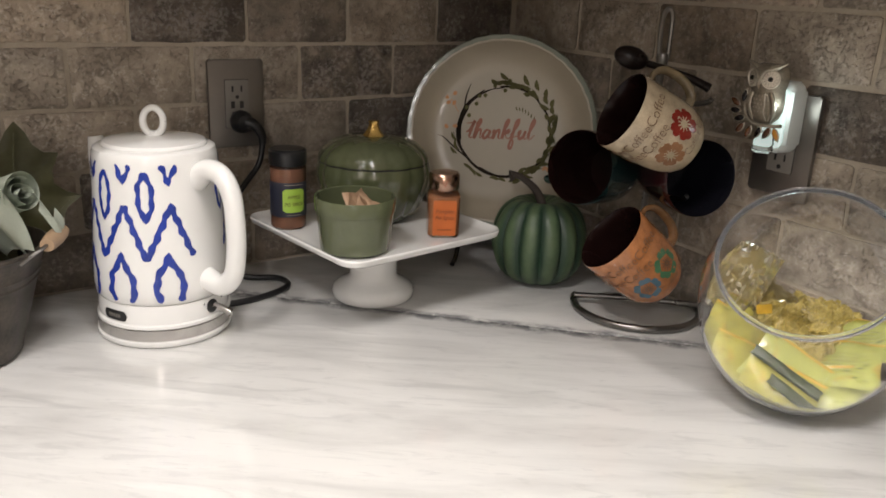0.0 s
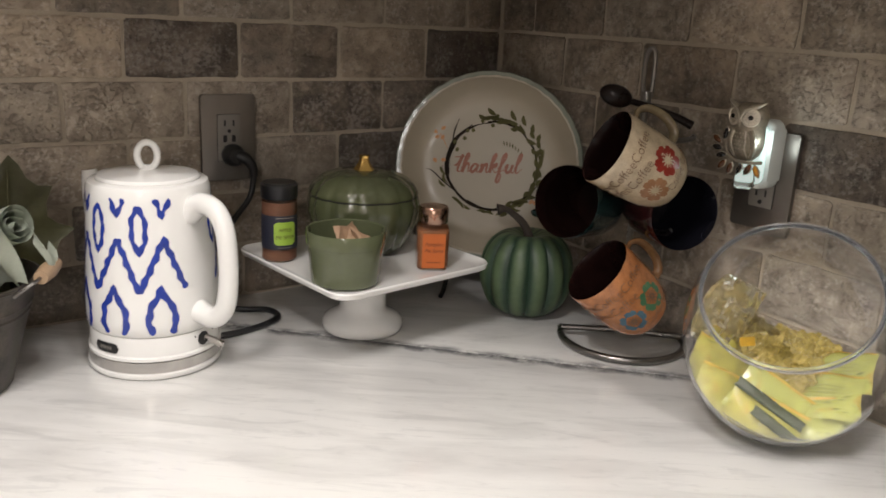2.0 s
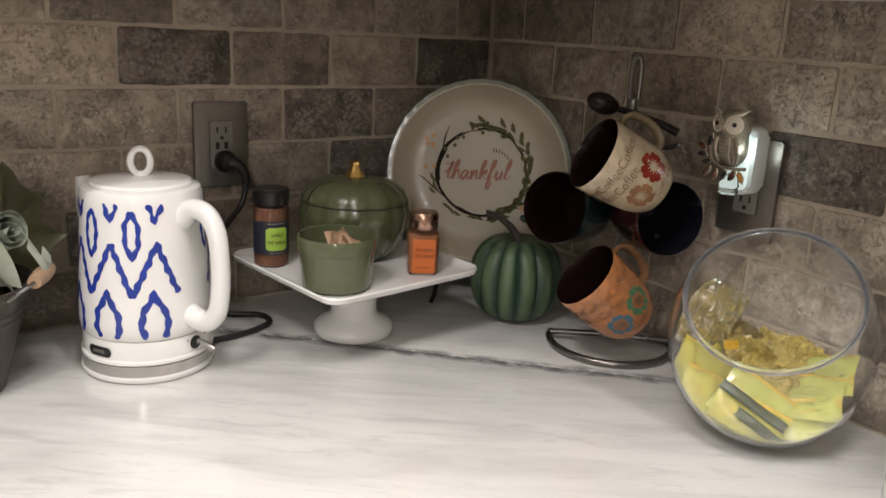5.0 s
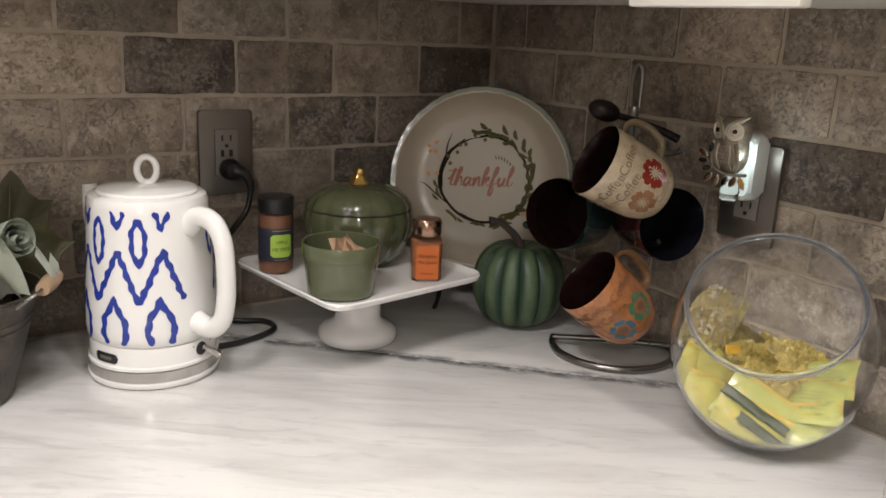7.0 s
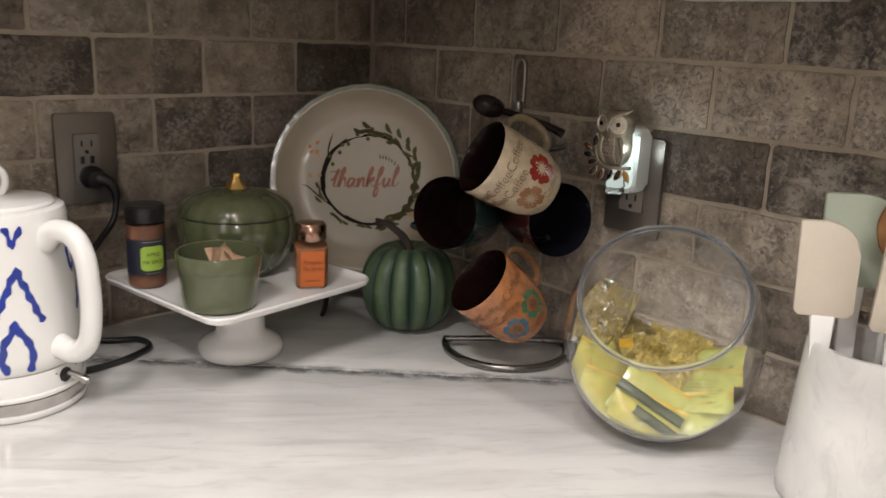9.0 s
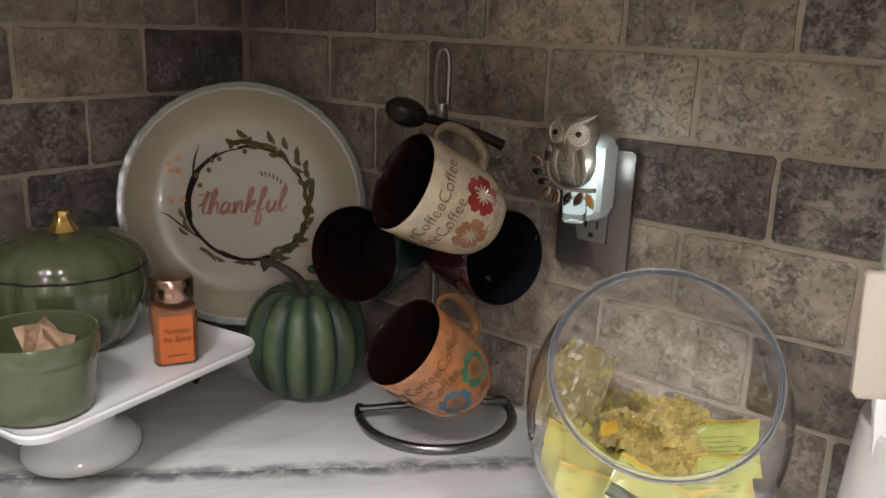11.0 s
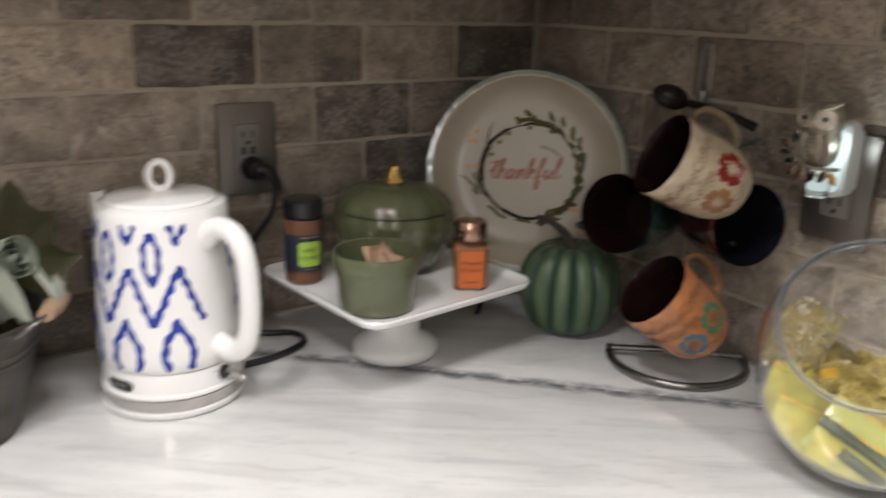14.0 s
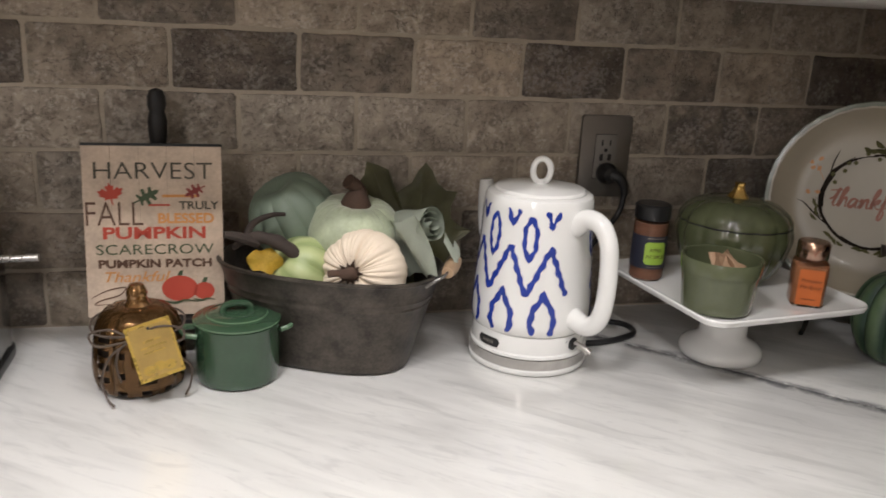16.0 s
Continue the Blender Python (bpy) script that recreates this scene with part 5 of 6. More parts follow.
def glass_bowl():
    t = thing("glass_bowl", BOWL[0], BOWL[1], 0, 0, "clear glass bubble bowl with slanted mouth, full of tea packets", "bowl")
    R, c, th = 0.1095, BOWL[2], 0.0028
    mouth = Vector((-0.52, -0.24, 0.82)).normalized()     # the cut faces the room
    d = 0.062
    u = mouth.orthogonal().normalized()
    v = mouth.cross(u)
    bm = bmesh.new()
    a_end = math.acos(d / R)
    n, rings = 72, 30
    shells = []
    for rad, sgn in ((R, 1), (R - th, -1)):
        g = []
        for i in range(rings + 1):
            a = math.pi - (math.pi - a_end) * i / rings
            row = []
            for k in range(n):
                p = 2 * math.pi * k / n
                q = mouth * math.cos(a) * rad + (u * math.cos(p) + v * math.sin(p)) * math.sin(a) * rad
                q.z = max(q.z, -c + 0.0015 + (0 if sgn > 0 else 0.0035))
                row.append(bm.verts.new(q + Vector((0, 0, c))))
            g.append(row)
        for i in range(rings):
            for k in range(n):
                bm.faces.new((g[i][k], g[i][(k + 1) % n], g[i + 1][(k + 1) % n], g[i + 1][k]))
        shells.append(g)
    for k in range(n):
        bm.faces.new((shells[0][-1][k], shells[0][-1][(k + 1) % n], shells[1][-1][(k + 1) % n], shells[1][-1][k]))
    put(bm, Matrix.Diagonal((1, 1, 1.125, 1)))
    ob = part("bowl_wall", bm, M["bowl_glass"], t)
    ob.visible_shadow = False
    rim_r = R * math.sin(a_end) - th / 2
    rim = [mouth * d + (u * math.cos(p) + v * math.sin(p)) * rim_r + Vector((0, 0, c)) for p in (2 * math.pi * k / 72 for k in range(73))]
    rb = part("rim", put(tube(rim, 0.0029, 10, caps=False), Matrix.Diagonal((1, 1, 1.125, 1))), M["rim_glass"], t, "thick rounded glass rim")
    rb.visible_shadow = False


M["rim_glass"] = material("pale_glass_rim", (0.88, 0.91, 0.95), 0.05, 0.0, Transmission_Weight=0.95, IOR=1.25)
M["bowl_glass"] = material("bowl_glass", (0.98, 0.99, 1.0), 0.015, 0.0, Transmission_Weight=1.0, IOR=1.46)
glass_bowl()
M["yellow_foil"] = speckled("yellow_packet_paper", (0.39, 0.355, 0.07), 0.16, 0.25, 45, bump_s=0.7, bump_scale=55, Coat_Weight=0.5)
M["lemon_foil"] = speckled("pale_lemon_packet_paper", (0.40, 0.41, 0.11), 0.16, 0.2, 45, bump_s=0.7, bump_scale=55, Coat_Weight=0.5)
M["amber_wrap"] = speckled("amber_cellophane", (0.68, 0.55, 0.18), 0.04, 0.4, 70, bump_s=1.0, bump_scale=170, Transmission_Weight=0.5, Coat_Weight=0.7)
M["clear_wrap"] = speckled("clear_crinkled_wrap", (0.66, 0.56, 0.26), 0.1, 0.35, 60, bump_s=0.9, bump_scale=110, Transmission_Weight=0.85, Coat_Weight=0.7)
for mk in ("yellow_foil", "lemon_foil"):
    # illegible small print and creases in the paper
    pm = M[mk]
    was = bsdf(pm).inputs["Base Color"].links[0].from_socket
    vv = coords(pm, (60, 420, 60))
    fine_print = ramp(pm, noise_tex(pm, vv, 1.0, 3, 0.6), [(0.60, (0, 0, 0)), (0.64, (1, 1, 1))])
    blocks = ramp(pm, noise_tex(pm, coords(pm), 32, 2, 0.4), [(0.50, (0, 0, 0)), (0.56, (1, 1, 1))])
    gold = ramp(pm, noise_tex(pm, coords(pm), 42, 3, 0.5, 0.8), [(0.60, (0, 0, 0)), (0.66, (1, 1, 1))])
    c2 = mixed(pm, math_node(pm, "MULTIPLY", gold, 0.55), was, (0.45, 0.26, 0.03))
    link(pm, mixed(pm, math_node(pm, "MULTIPLY", math_node(pm, "MULTIPLY", fine_print, blocks), 0.75), c2, (0.05, 0.08, 0.02)), bsdf(pm).inputs["Base Color"])
M["packet_green"] = speckled("dark_green_print", (0.045, 0.055, 0.022), 0.4, 0.2, 60)
M["packet_gold"] = speckled("golden_print", (0.55, 0.33, 0.03), 0.4, 0.2, 60)


def on_packet(seed, w, h, puff, pts):
    """Lays a flat print on the upper face of a crumpled pouch."""
    rnd = random.Random(seed)
    off = Vector((rnd.uniform(0, 50), rnd.uniform(0, 50), 0))
    out = []
    for x, y in pts:
        u, v = max(-1, min(1, x / (w / 2))), max(-1, min(1, y / (h / 2)))
        e = max(0, (1 - abs(u) ** 3) * (1 - abs(v) ** 4))
        q = Vector((x * 45, y * 45, 0)) + off
        out.append((x, y, puff * e + (noise.noise(q) * 0.45 + noise.noise(q * 2.6) * 0.28) * CRUMPLE + 0.004 * u * u * math.sin(off.x) + 0.0007))
    return out


def strip_print(seed, w, h, puff, x0, x1, y0, y1, n=8):
    bm = bmesh.new()
    prev = None
    for k in range(n + 1):
        x = x0 + (x1 - x0) * k / n
        cur = [bm.verts.new(p) for p in on_packet(seed, w, h, puff, ((x, y0), (x, y1)))]
        if prev:
            bm.faces.new((prev[0], cur[0], cur[1], prev[1]))
        prev = cur
    return bm


def in_bowl(bm, t, lift=0.0):
    """Presses a pouch against the inside of the glass where it would poke through."""
    m = t.matrix_world.copy()
    inv = m.inverted()
    c = Vector(BOWL)
    for v in bm.verts:
        p = m @ v.co
        d = p - c
        lim = 0.1030 - lift
        if d.length > lim:
            p = c + d * (lim / d.length)
        p.z = max(p.z, 0.0075 + lift)
        v.co = inv @ p
    return bm


# to the room's side and away from it, height, turns, kind
PACKS = [(-0.03, 0.0, 0.022, 5, 5, 20, "lemon"), (0.03, 0.0, 0.024, -5, -8, -30, "yellow"), (0.0, 0.04, 0.03, 10, 0, 70, "yellow"), (0.0, -0.03, 0.026, 20, 0, 5, "yellow"),
         (0.048, -0.046, 0.044, 54, -10, 10, "lemon"), (-0.012, -0.070, 0.042, 62, 20, 0, "yellow"), (0.014, -0.078, 0.040, 60, 30, 0, "green"), (-0.006, -0.047, 0.056, 58, 27, -4, "lemon"), (-0.006, -0.066, 0.064, 58, 27, -4, "green"), (-0.050, -0.046, 0.050, 54, 22, 14, "yellow"),
         (-0.066, -0.010, 0.066, 42, 30, 10, "yellow"), (-0.046, 0.016, 0.080, 34, 20, 26, "yellow"), (0.060, 0.022, 0.080, 32, -14, -14, "lemon"), (0.046, -0.022, 0.068, 32, -12, -10, "lemon"),
         (0.0, 0.02, 0.080, 24, 4, 40, "amber"), (0.028, 0.032, 0.086, 20, -8, 100, "amber"), (-0.022, 0.036, 0.088, 28, 10, 15, "amber"), (0.008, 0.056, 0.092, 34, 0, -10, "amber"), (0.044, 0.052, 0.088, 26, -14, 60, "amber"), (0.004, -0.006, 0.074, 30, 6, -30, "amber"), (0.024, 0.006, 0.080, 36, -6, 20, "amber"), (-0.010, 0.030, 0.094, 44, 12, 130, "amber"),
         (-0.074, 0.032, 0.124, 64, 22, 4, "clear"), (-0.064, 0.046, 0.100, 48, 20, 20, "clear"), (-0.052, 0.030, 0.092, 40, 24, -12, "clear")]
LABELS = {"yellow": "crumpled yellow tea packet lying in the glass bowl", "lemon": "pale lemon tea packet lying in the glass bowl", "amber": "shiny amber candy wrapper in the glass bowl", "green": "dark green tea packet standing in the glass bowl", "clear": "clear crinkled candy bag against the bowl's side"}
for k, (dx, dy, z, rx, ry, rz, kd) in enumerate(PACKS):
    w, h = (0.080, 0.011) if kd == "green" else (0.080, 0.060) if kd in ("yellow", "lemon") else (0.064, 0.086) if kd == "clear" else (0.056, 0.046)
    puff = 0.003 if kd in ("yellow", "lemon", "green") else 0.0075
    mt = {"yellow": "yellow_foil", "lemon": "lemon_foil", "green": "packet_green", "amber": "amber_wrap", "clear": "clear_wrap"}[kd]
    tp = thing("tea_packet" if kd in ("yellow", "lemon", "green") else "candy_wrapper", BOWL[0] + (0.515 * dx + 0.857 * dy) * 0.94, BOWL[1] + (0.515 * dy - 0.857 * dx) * 0.94, z, rz - 59, LABELS[kd], "packet" if kd in ("yellow", "lemon", "green") else "wrapper", "packets in the bowl", rx, ry)
    sd = 300 + k
    crinkled = kd in ("amber", "clear")
    part("pouch", in_bowl(packet("pouch", w, h, puff, sd, M[mt], crinkle=0.0045 if kd == "clear" else 0.006 if crinkled else 0.0), tp), M[mt], tp, smooth=kd != "amber")
    if kd in ("yellow", "lemon"):
        part("edge_band", in_bowl(strip_print(sd, w, h, puff, -w / 2 + 0.001, w / 2 - 0.001, h / 2 - 0.0035, h / 2 - 0.001), tp, 0.0006), M["packet_gold"], tp, "golden printed edge band", smooth=False)
        for q in range(6 if k in (12, 13) else 0):
            part("print_bar", in_bowl(strip_print(sd, w, h, puff, -w * 0.34, w * (0.3 - 0.08 * (q % 2)), 0.010 - q * 0.0042, 0.0104 - q * 0.0042), tp, 0.0006), M["packet_green"], tp, smooth=False)
tag = thing("price_tab", BOWL[0] - 0.028, BOWL[1] + 0.028, 0.108, -20, "small yellow paper tab standing among the packets", "paper tab", "", 70, 0)
part("tab", slab(rounded_rect(0.019, 0.010, 0.001, 2), 0, 0.0006), M["packet_gold"], tag, smooth=False)

# ---------------------------------------------------------------- marble crock with spatulas
M["crock_marble"] = marble("crock_marble", (3.0, 3.0, 2.0), 30)
bsdf(M["crock_marble"]).inputs["Roughness"].default_value = 0.35
M["beige_silicone"] = speckled("beige_silicone", (0.56, 0.50, 0.41), 0.45, 0.05, 30)
M["mint_silicone"] = speckled("pale_mint_silicone", (0.42, 0.48, 0.38), 0.4, 0.06, 30)
M["white_plastic"] = speckled("white_plastic_handle", (0.80, 0.79, 0.77), 0.3, 0.03, 30)
M["warm_wood"] = speckled("orange_brown_wood", (0.36, 0.17, 0.06), 0.5, 0.25, 35, bump_s=0.2)
CX, CY = 0.536, -0.914
cr = thing("utensil_crock", CX, CY, 0, 0, "white marble utensil crock holding silicone spatulas", "crock")
part("wall", lathe([(0.0, 0.0005), (0.071, 0.0005), (0.0735, 0.004), (0.0735, 0.02), (0.070, 0.08), (0.0665, 0.14), (0.065, 0.162)], 64, close_bottom=False), M["crock_marble"], cr)
part("rim", lathe([(0.065, 0.162), (0.0635, 0.166), (0.0585, 0.166), (0.057, 0.163)], 64, close_bottom=False), M["crock_marble"], cr)
part("lining", lathe([(0.057, 0.163), (0.057, 0.012), (0.0, 0.012)], 64, close_bottom=False), M["crock_marble"], cr, "grey marble inside")


def spatula(dx, dy, z_top, tilt, rz, mt, hm, label, w=0.053, h=0.092, wooden=False):
    t = thing("spatula", CX + dx, CY + dy, 0.0165, rz, label, "spatula", "spatulas in the crock", 0, tilt)
    top = z_top - 0.0165
    if wooden:
        part("paddle", put(slab([(0.012 * math.cos(radians(a)) * 2.1, 0.02 + 0.035 * math.sin(radians(a))) for a in range(0, 360, 15)], -0.003, 0.003, 0.001), Matrix.Translation((0, 0, top - 0.055)) @ Matrix.Rotation(radians(90), 4, "X")), M[mt], t)
        part("handle", tube([(0, 0, 0), (0, 0, top - 0.06)], 0.0055, 10), M[hm], t)
        return
    pts = [(-w / 2 + 0.004, 0), (-w / 2, 0.005), (-w / 2, h - 0.002), (-w / 2 + 0.002, h)]
    pts += [(w / 2 - 0.03 + 0.03 * math.sin(radians(a)), h - 0.03 + 0.03 * math.cos(radians(a))) for a in range(0, 91, 15)]
    pts += [(w / 2, 0.006), (w / 2 - 0.006, 0)]
    part("blade", put(slab(pts[::-1], -0.0045, 0.0045, 0.002), Matrix.Translation((0, 0, top - h)) @ Matrix.Rotation(radians(90), 4, "X")), M[mt], t)
    part("handle", put(slab([(-0.0085, 0), (0.0085, 0), (0.0085, top - h - 0.03), (0.012, top - h + 0.004), (-0.012, top - h + 0.004), (-0.0085, top - h - 0.03)], -0.0042, 0.0042, 0.002), Matrix.Rotation(radians(90), 4, "X")), M[hm], t)


spatula(-0.037, 0.034, 0.284, -3, -66, "beige_silicone", "white_plastic", "beige silicone spatula with white handle in the crock")
spatula(-0.022, -0.014, 0.278, 2, -62, "beige_silicone", "white_plastic", "beige silicone spatula with white handle leaning sideways")
spatula(0.008, 0.030, 0.306, -2, -62, "mint_silicone", "white_plastic", "pale mint silicone spatula at the back of the crock", 0.066)
spatula(0.022, -0.012, 0.312, -3, -62, "warm_wood", "warm_wood", "orange-brown wooden spoon in the crock", wooden=True)

# ---------------------------------------------------------------- galvanised tub of pumpkins
M["zinc"] = speckled("aged_dark_zinc", (0.062, 0.053, 0.044), 0.40, 0.8, 30, metal=0.5, bump_s=0.35, bump_scale=60)
M["velvet_green"] = speckled("pale_sage_velvet", (0.36, 0.405, 0.275), 0.6, 0.3, 22, Sheen_Weight=0.6)
M["cream_cloth"] = speckled("cream_linen", (0.70, 0.60, 0.48), 0.85, 0.06, 40, bump_s=0.3, bump_scale=500)
M["sage_ceramic"] = speckled("sage_ceramic", (0.165, 0.21, 0.16), 0.5, 0.1, 15)
M["lime_skin"] = pumpkin_material("pale_lime_gourd_skin", (0.27, 0.33, 0.14), (0.40, 0.45, 0.22), 9, 0.4)
M["leaf_dark"] = speckled("dark_green_leaf_glaze", (0.120, 0.115, 0.055), 0.4, 0.3, 14, Coat_Weight=0.4, bump_s=0.2, bump_scale=40)
M["towel"] = speckled("pale_sage_cotton", (0.50, 0.54, 0.455), 0.9, 0.08, 40, bump_s=0.6, bump_scale=420)
M["bark"] = speckled("dark_brown_bark", (0.066, 0.037, 0.024), 0.85, 0.35, 50, bump_s=0.8, bump_scale=110)
M["bark_dark"] = speckled("blackish_bark", (0.032, 0.022, 0.017), 0.85, 0.35, 50, bump_s=0.8, bump_scale=110)
M["yellow_leaf"] = speckled("golden_yellow_silk", (0.55, 0.36, 0.035), 0.6, 0.25, 40)
TX, TY, TYAW = -0.293, -0.132, -26


def oval(profile, n=72, kx=1.0, ky=1.0):
    """Like lathe, for oval tubs: profile of (half length, half width, height)."""
    bm = bmesh.new()
    rings = []
    for a, b, z in profile:
        ring = []
        for k in range(n):
            p = 2 * math.pi * k / n
            c, s = math.cos(p), math.sin(p)
            e = 0.78
            ring.append(bm.verts.new((a * math.copysign(abs(c) ** e, c), b * math.copysign(abs(s) ** e, s), z)))
        rings.append(ring)
    for p, q in zip(rings, rings[1:]):
        for k in range(n):
            bm.faces.new((p[k], p[(k + 1) % n], q[(k + 1) % n], q[k]))
    bm.faces.new(rings[0][::-1])
    bm.faces.new(rings[-1])
    return bm


M["pale_wood"] = speckled("pale_turned_wood", (0.34, 0.23, 0.14), 0.6, 0.2, 40)
tub = thing("metal_tub", TX, TY, 0, TYAW, "aged dark zinc oval tub filled with autumn pumpkins", "tub")
part("tub_wall", oval([(0.1060, 0.062, 0.001), (0.1100, 0.065, 0.004), (0.1110, 0.066, 0.010), (0.1210, 0.073, 0.045), (0.1325, 0.082, 0.086), (0.1345, 0.0835, 0.091), (0.1360, 0.0847, 0.0935), (0.1352, 0.0842, 0.096), (0.1375, 0.0858, 0.101), (0.1390, 0.0870, 0.1035), (0.1382, 0.0865, 0.106), (0.1455, 0.092, 0.128), (0.1485, 0.0942, 0.130), (0.1485, 0.0942, 0.1335), (0.1455, 0.092, 0.1345), (0.1425, 0.089, 0.131), (0.1300, 0.080, 0.086), (0.1180, 0.071, 0.06)]), M["zinc"], tub)
for s in (1,):
    hb = part("bail", tube(smooth_path([(s * 0.139, -0.045, 0.126), (s * 0.152, -0.043, 0.136), (s * 0.160, -0.036, 0.141), (s * 0.162, 0.0, 0.142), (s * 0.160, 0.036, 0.141), (s * 0.152, 0.043, 0.136), (s * 0.139, 0.045, 0.126)], 5), 0.0022, 8), M["dark_steel"], tub)
    part("wooden_grip", put(lathe([(0.0, -0.027), (0.0075, -0.027), (0.0085, -0.02), (0.0098, 0.0), (0.0085, 0.02), (0.0075, 0.027), (0.0, 0.027)], 18, close_bottom=False), Matrix.Translation((s * 0.162, 0, 0.142)) @ Matrix.Rotation(radians(90), 4, "X")), M["pale_wood"], hb, "turned wooden grip")


def gathers(bm, seed, depth, half):
    """Draws a cloth ball in along uneven creases that run out from its poles."""
    rnd = random.Random(seed)
    waves = [(rnd.randint(7, 10), rnd.uniform(0, 6), 0.5), (rnd.randint(13, 17), rnd.uniform(0, 6), 0.3), (rnd.randint(21, 26), rnd.uniform(0, 6), 0.2)]
    for v in bm.verts:
        a = math.atan2(v.co.y, v.co.x)
        pole = min(1.0, abs(v.co.z) / half)
        crease = sum(w * (1 - abs(math.sin(n * a / 2 + p + 0.3 * math.sin(2 * a) + 0.5 * pole))) ** 2.2 for n, p, w in waves)
        v.co *= 1 - depth * crease * (0.15 + 0.85 * pole ** 1.2)
    return bm


def soft_pumpkin(name, at, R, squash_k, lobes, depth, mt, label, axis=(0, 0, 1), stem=None, stem_mat="bark", stem_label="brown stem", pinch=0.25, thick=1.0, folds=0.0):
    z = Vector(axis).normalized()
    x = z.orthogonal().normalized()
    t = thing(name, label=label, category="pumpkin", group="pumpkins in the tub")
    t.matrix_world = Matrix.Translation(at) @ Matrix((x, z.cross(x), z)).transposed().to_4x4()
    n = 22
    f = ribs(lobes, depth)
    prof = []
    for k in range(n + 1):
        a = math.pi * (k / n) - math.pi / 2
        r = R * abs(math.cos(a)) ** 0.75
        zz = R * squash_k * math.sin(a)
        zz -= math.copysign(1, a) * R * pinch * math.exp(-(r / (R * 0.35)) ** 2)
        prof.append((max(r, 0.0005), zz))
    skin = lathe(prof, 240 if folds else lobes * 8, wob=None if folds else (lambda a, i: 1 - (1 - f(a, i)) * (0.4 + 0.6 * math.sin(math.pi * i / n))))
    part("body", gathers(skin, lobes, folds, R * squash_k) if folds else skin, M[mt], t)
    if stem:
        part("stem", tube(smooth_path(stem, 5), lambda s: thick * (0.0125 - 0.0075 * min(1, s * 1.5)), 10), M[stem_mat], t, stem_label)
    return t


soft_pumpkin("sage_pumpkin", (-0.334, -0.080, 0.173), 0.060, 1.05, 12, 0.08, "sage_ceramic", "large sage green ribbed pumpkin at the back of the tub", axis=(-0.5, -0.15, 0.85))
soft_pumpkin("velvet_pumpkin", (-0.262, -0.120, 0.170), 0.063, 0.70, 10, 0.07, "velvet_green", "pale sage velvet pumpkin with a brown stem", axis=(0.05, -0.12, 1), stem=[(0, 0, 0.026), (0, 0, 0.042), (0.004, 0.004, 0.055), (-0.008, 0.010, 0.066)], stem_label="dried brown stem", thick=2.0, folds=0.07)
soft_pumpkin("linen_pumpkin", (-0.257, -0.186, 0.131), 0.056, 0.80, 29, 0.05, "cream_cloth", "cream linen pumpkin with gathered folds and brown stem", axis=(-0.56, -0.80, 0.24), stem=[(0, 0, 0.028), (0.001, 0, 0.046), (0.006, -0.006, 0.054), (0.016, -0.012, 0.058)], stem_label="dried brown stem", pinch=0.2, thick=0.9, folds=0.24)
lp = bpy.data.objects["linen_pumpkin"]
bm = bmesh.new()
mid_v = bm.verts.new((0, 0, 0.0385))
cal = [bm.verts.new((r * math.cos(a), r * math.sin(a), 0.0375 + 0.10 * r)) for a, r in ((2 * math.pi * k / 20, (0.019, 0.010, 0.015, 0.009)[k % 4]) for k in range(20))]
for k in range(20):
    bm.faces.new((mid_v, cal[k], cal[(k + 1) % 20]))
bmesh.ops.solidify(bm, geom=bm.faces[:], thickness=0.0015)
part("calyx", bm, M["bark"], lp, "ragged brown calyx")
soft_pumpkin("lime_gourd", (-0.336, -0.152, 0.124), 0.048, 0.75, 9, 0.07, "lime_skin", "pale lime green gourd lying in the tub", axis=(-0.75, -0.2, 0.6))
br = thing("driftwood_stem", -0.376, -0.160, 0.146, 0, "gnarled dark brown stem resting on the gourd", "dried stem")
part("main_branch", tube(smooth_path([(0.045, -0.020, -0.004), (0.030, -0.016, 0.012), (0.008, -0.008, 0.024), (-0.02, 0.0, 0.026), (-0.04, 0.004, 0.012)], 6), lambda s: 0.0092 - 0.004 * abs(2 * s - 0.8) + 0.0008 * math.sin(s * 31), 10), M["bark_dark"], br)
part("side_branch", tube(smooth_path([(-0.024, 0, 0.026), (-0.016, 0.006, 0.042), (0.006, 0.008, 0.052), (0.024, 0.008, 0.053)], 6), lambda s: 0.0052 - 0.003 * s, 8), M["bark_dark"], br)
part("side_branch", tube(smooth_path([(-0.01, -0.002, 0.02), (-0.035, -0.01, 0.03), (-0.05, -0.012, 0.034)], 6), lambda s: 0.008 - 0.004 * s, 8), M["bark_dark"], br)
yl = thing("yellow_leaf", -0.378, -0.176, 0.146, 10, "golden yellow silk leaf tucked into the tub", "leaf", "", 62, 8)
bm = bmesh.new()
ctr = bm.verts.new((0, 0, 0.006))
rim_pts = [bm.verts.new((0.021 * math.cos(a) * (1 + 0.13 * math.cos(4 * a + 0.6)), 0.016 * math.sin(a) * (1 + 0.16 * math.cos(5 * a)), 0.006 * math.sin(3 * a))) for a in (2 * math.pi * k / 30 for k in range(30))]
for k in range(30):
    bm.faces.new((ctr, rim_pts[k], rim_pts[(k + 1) % 30]))
bmesh.ops.solidify(bm, geom=bm.faces[:], thickness=0.0008)
part("leaf_blade", bm, M["yellow_leaf"], yl)


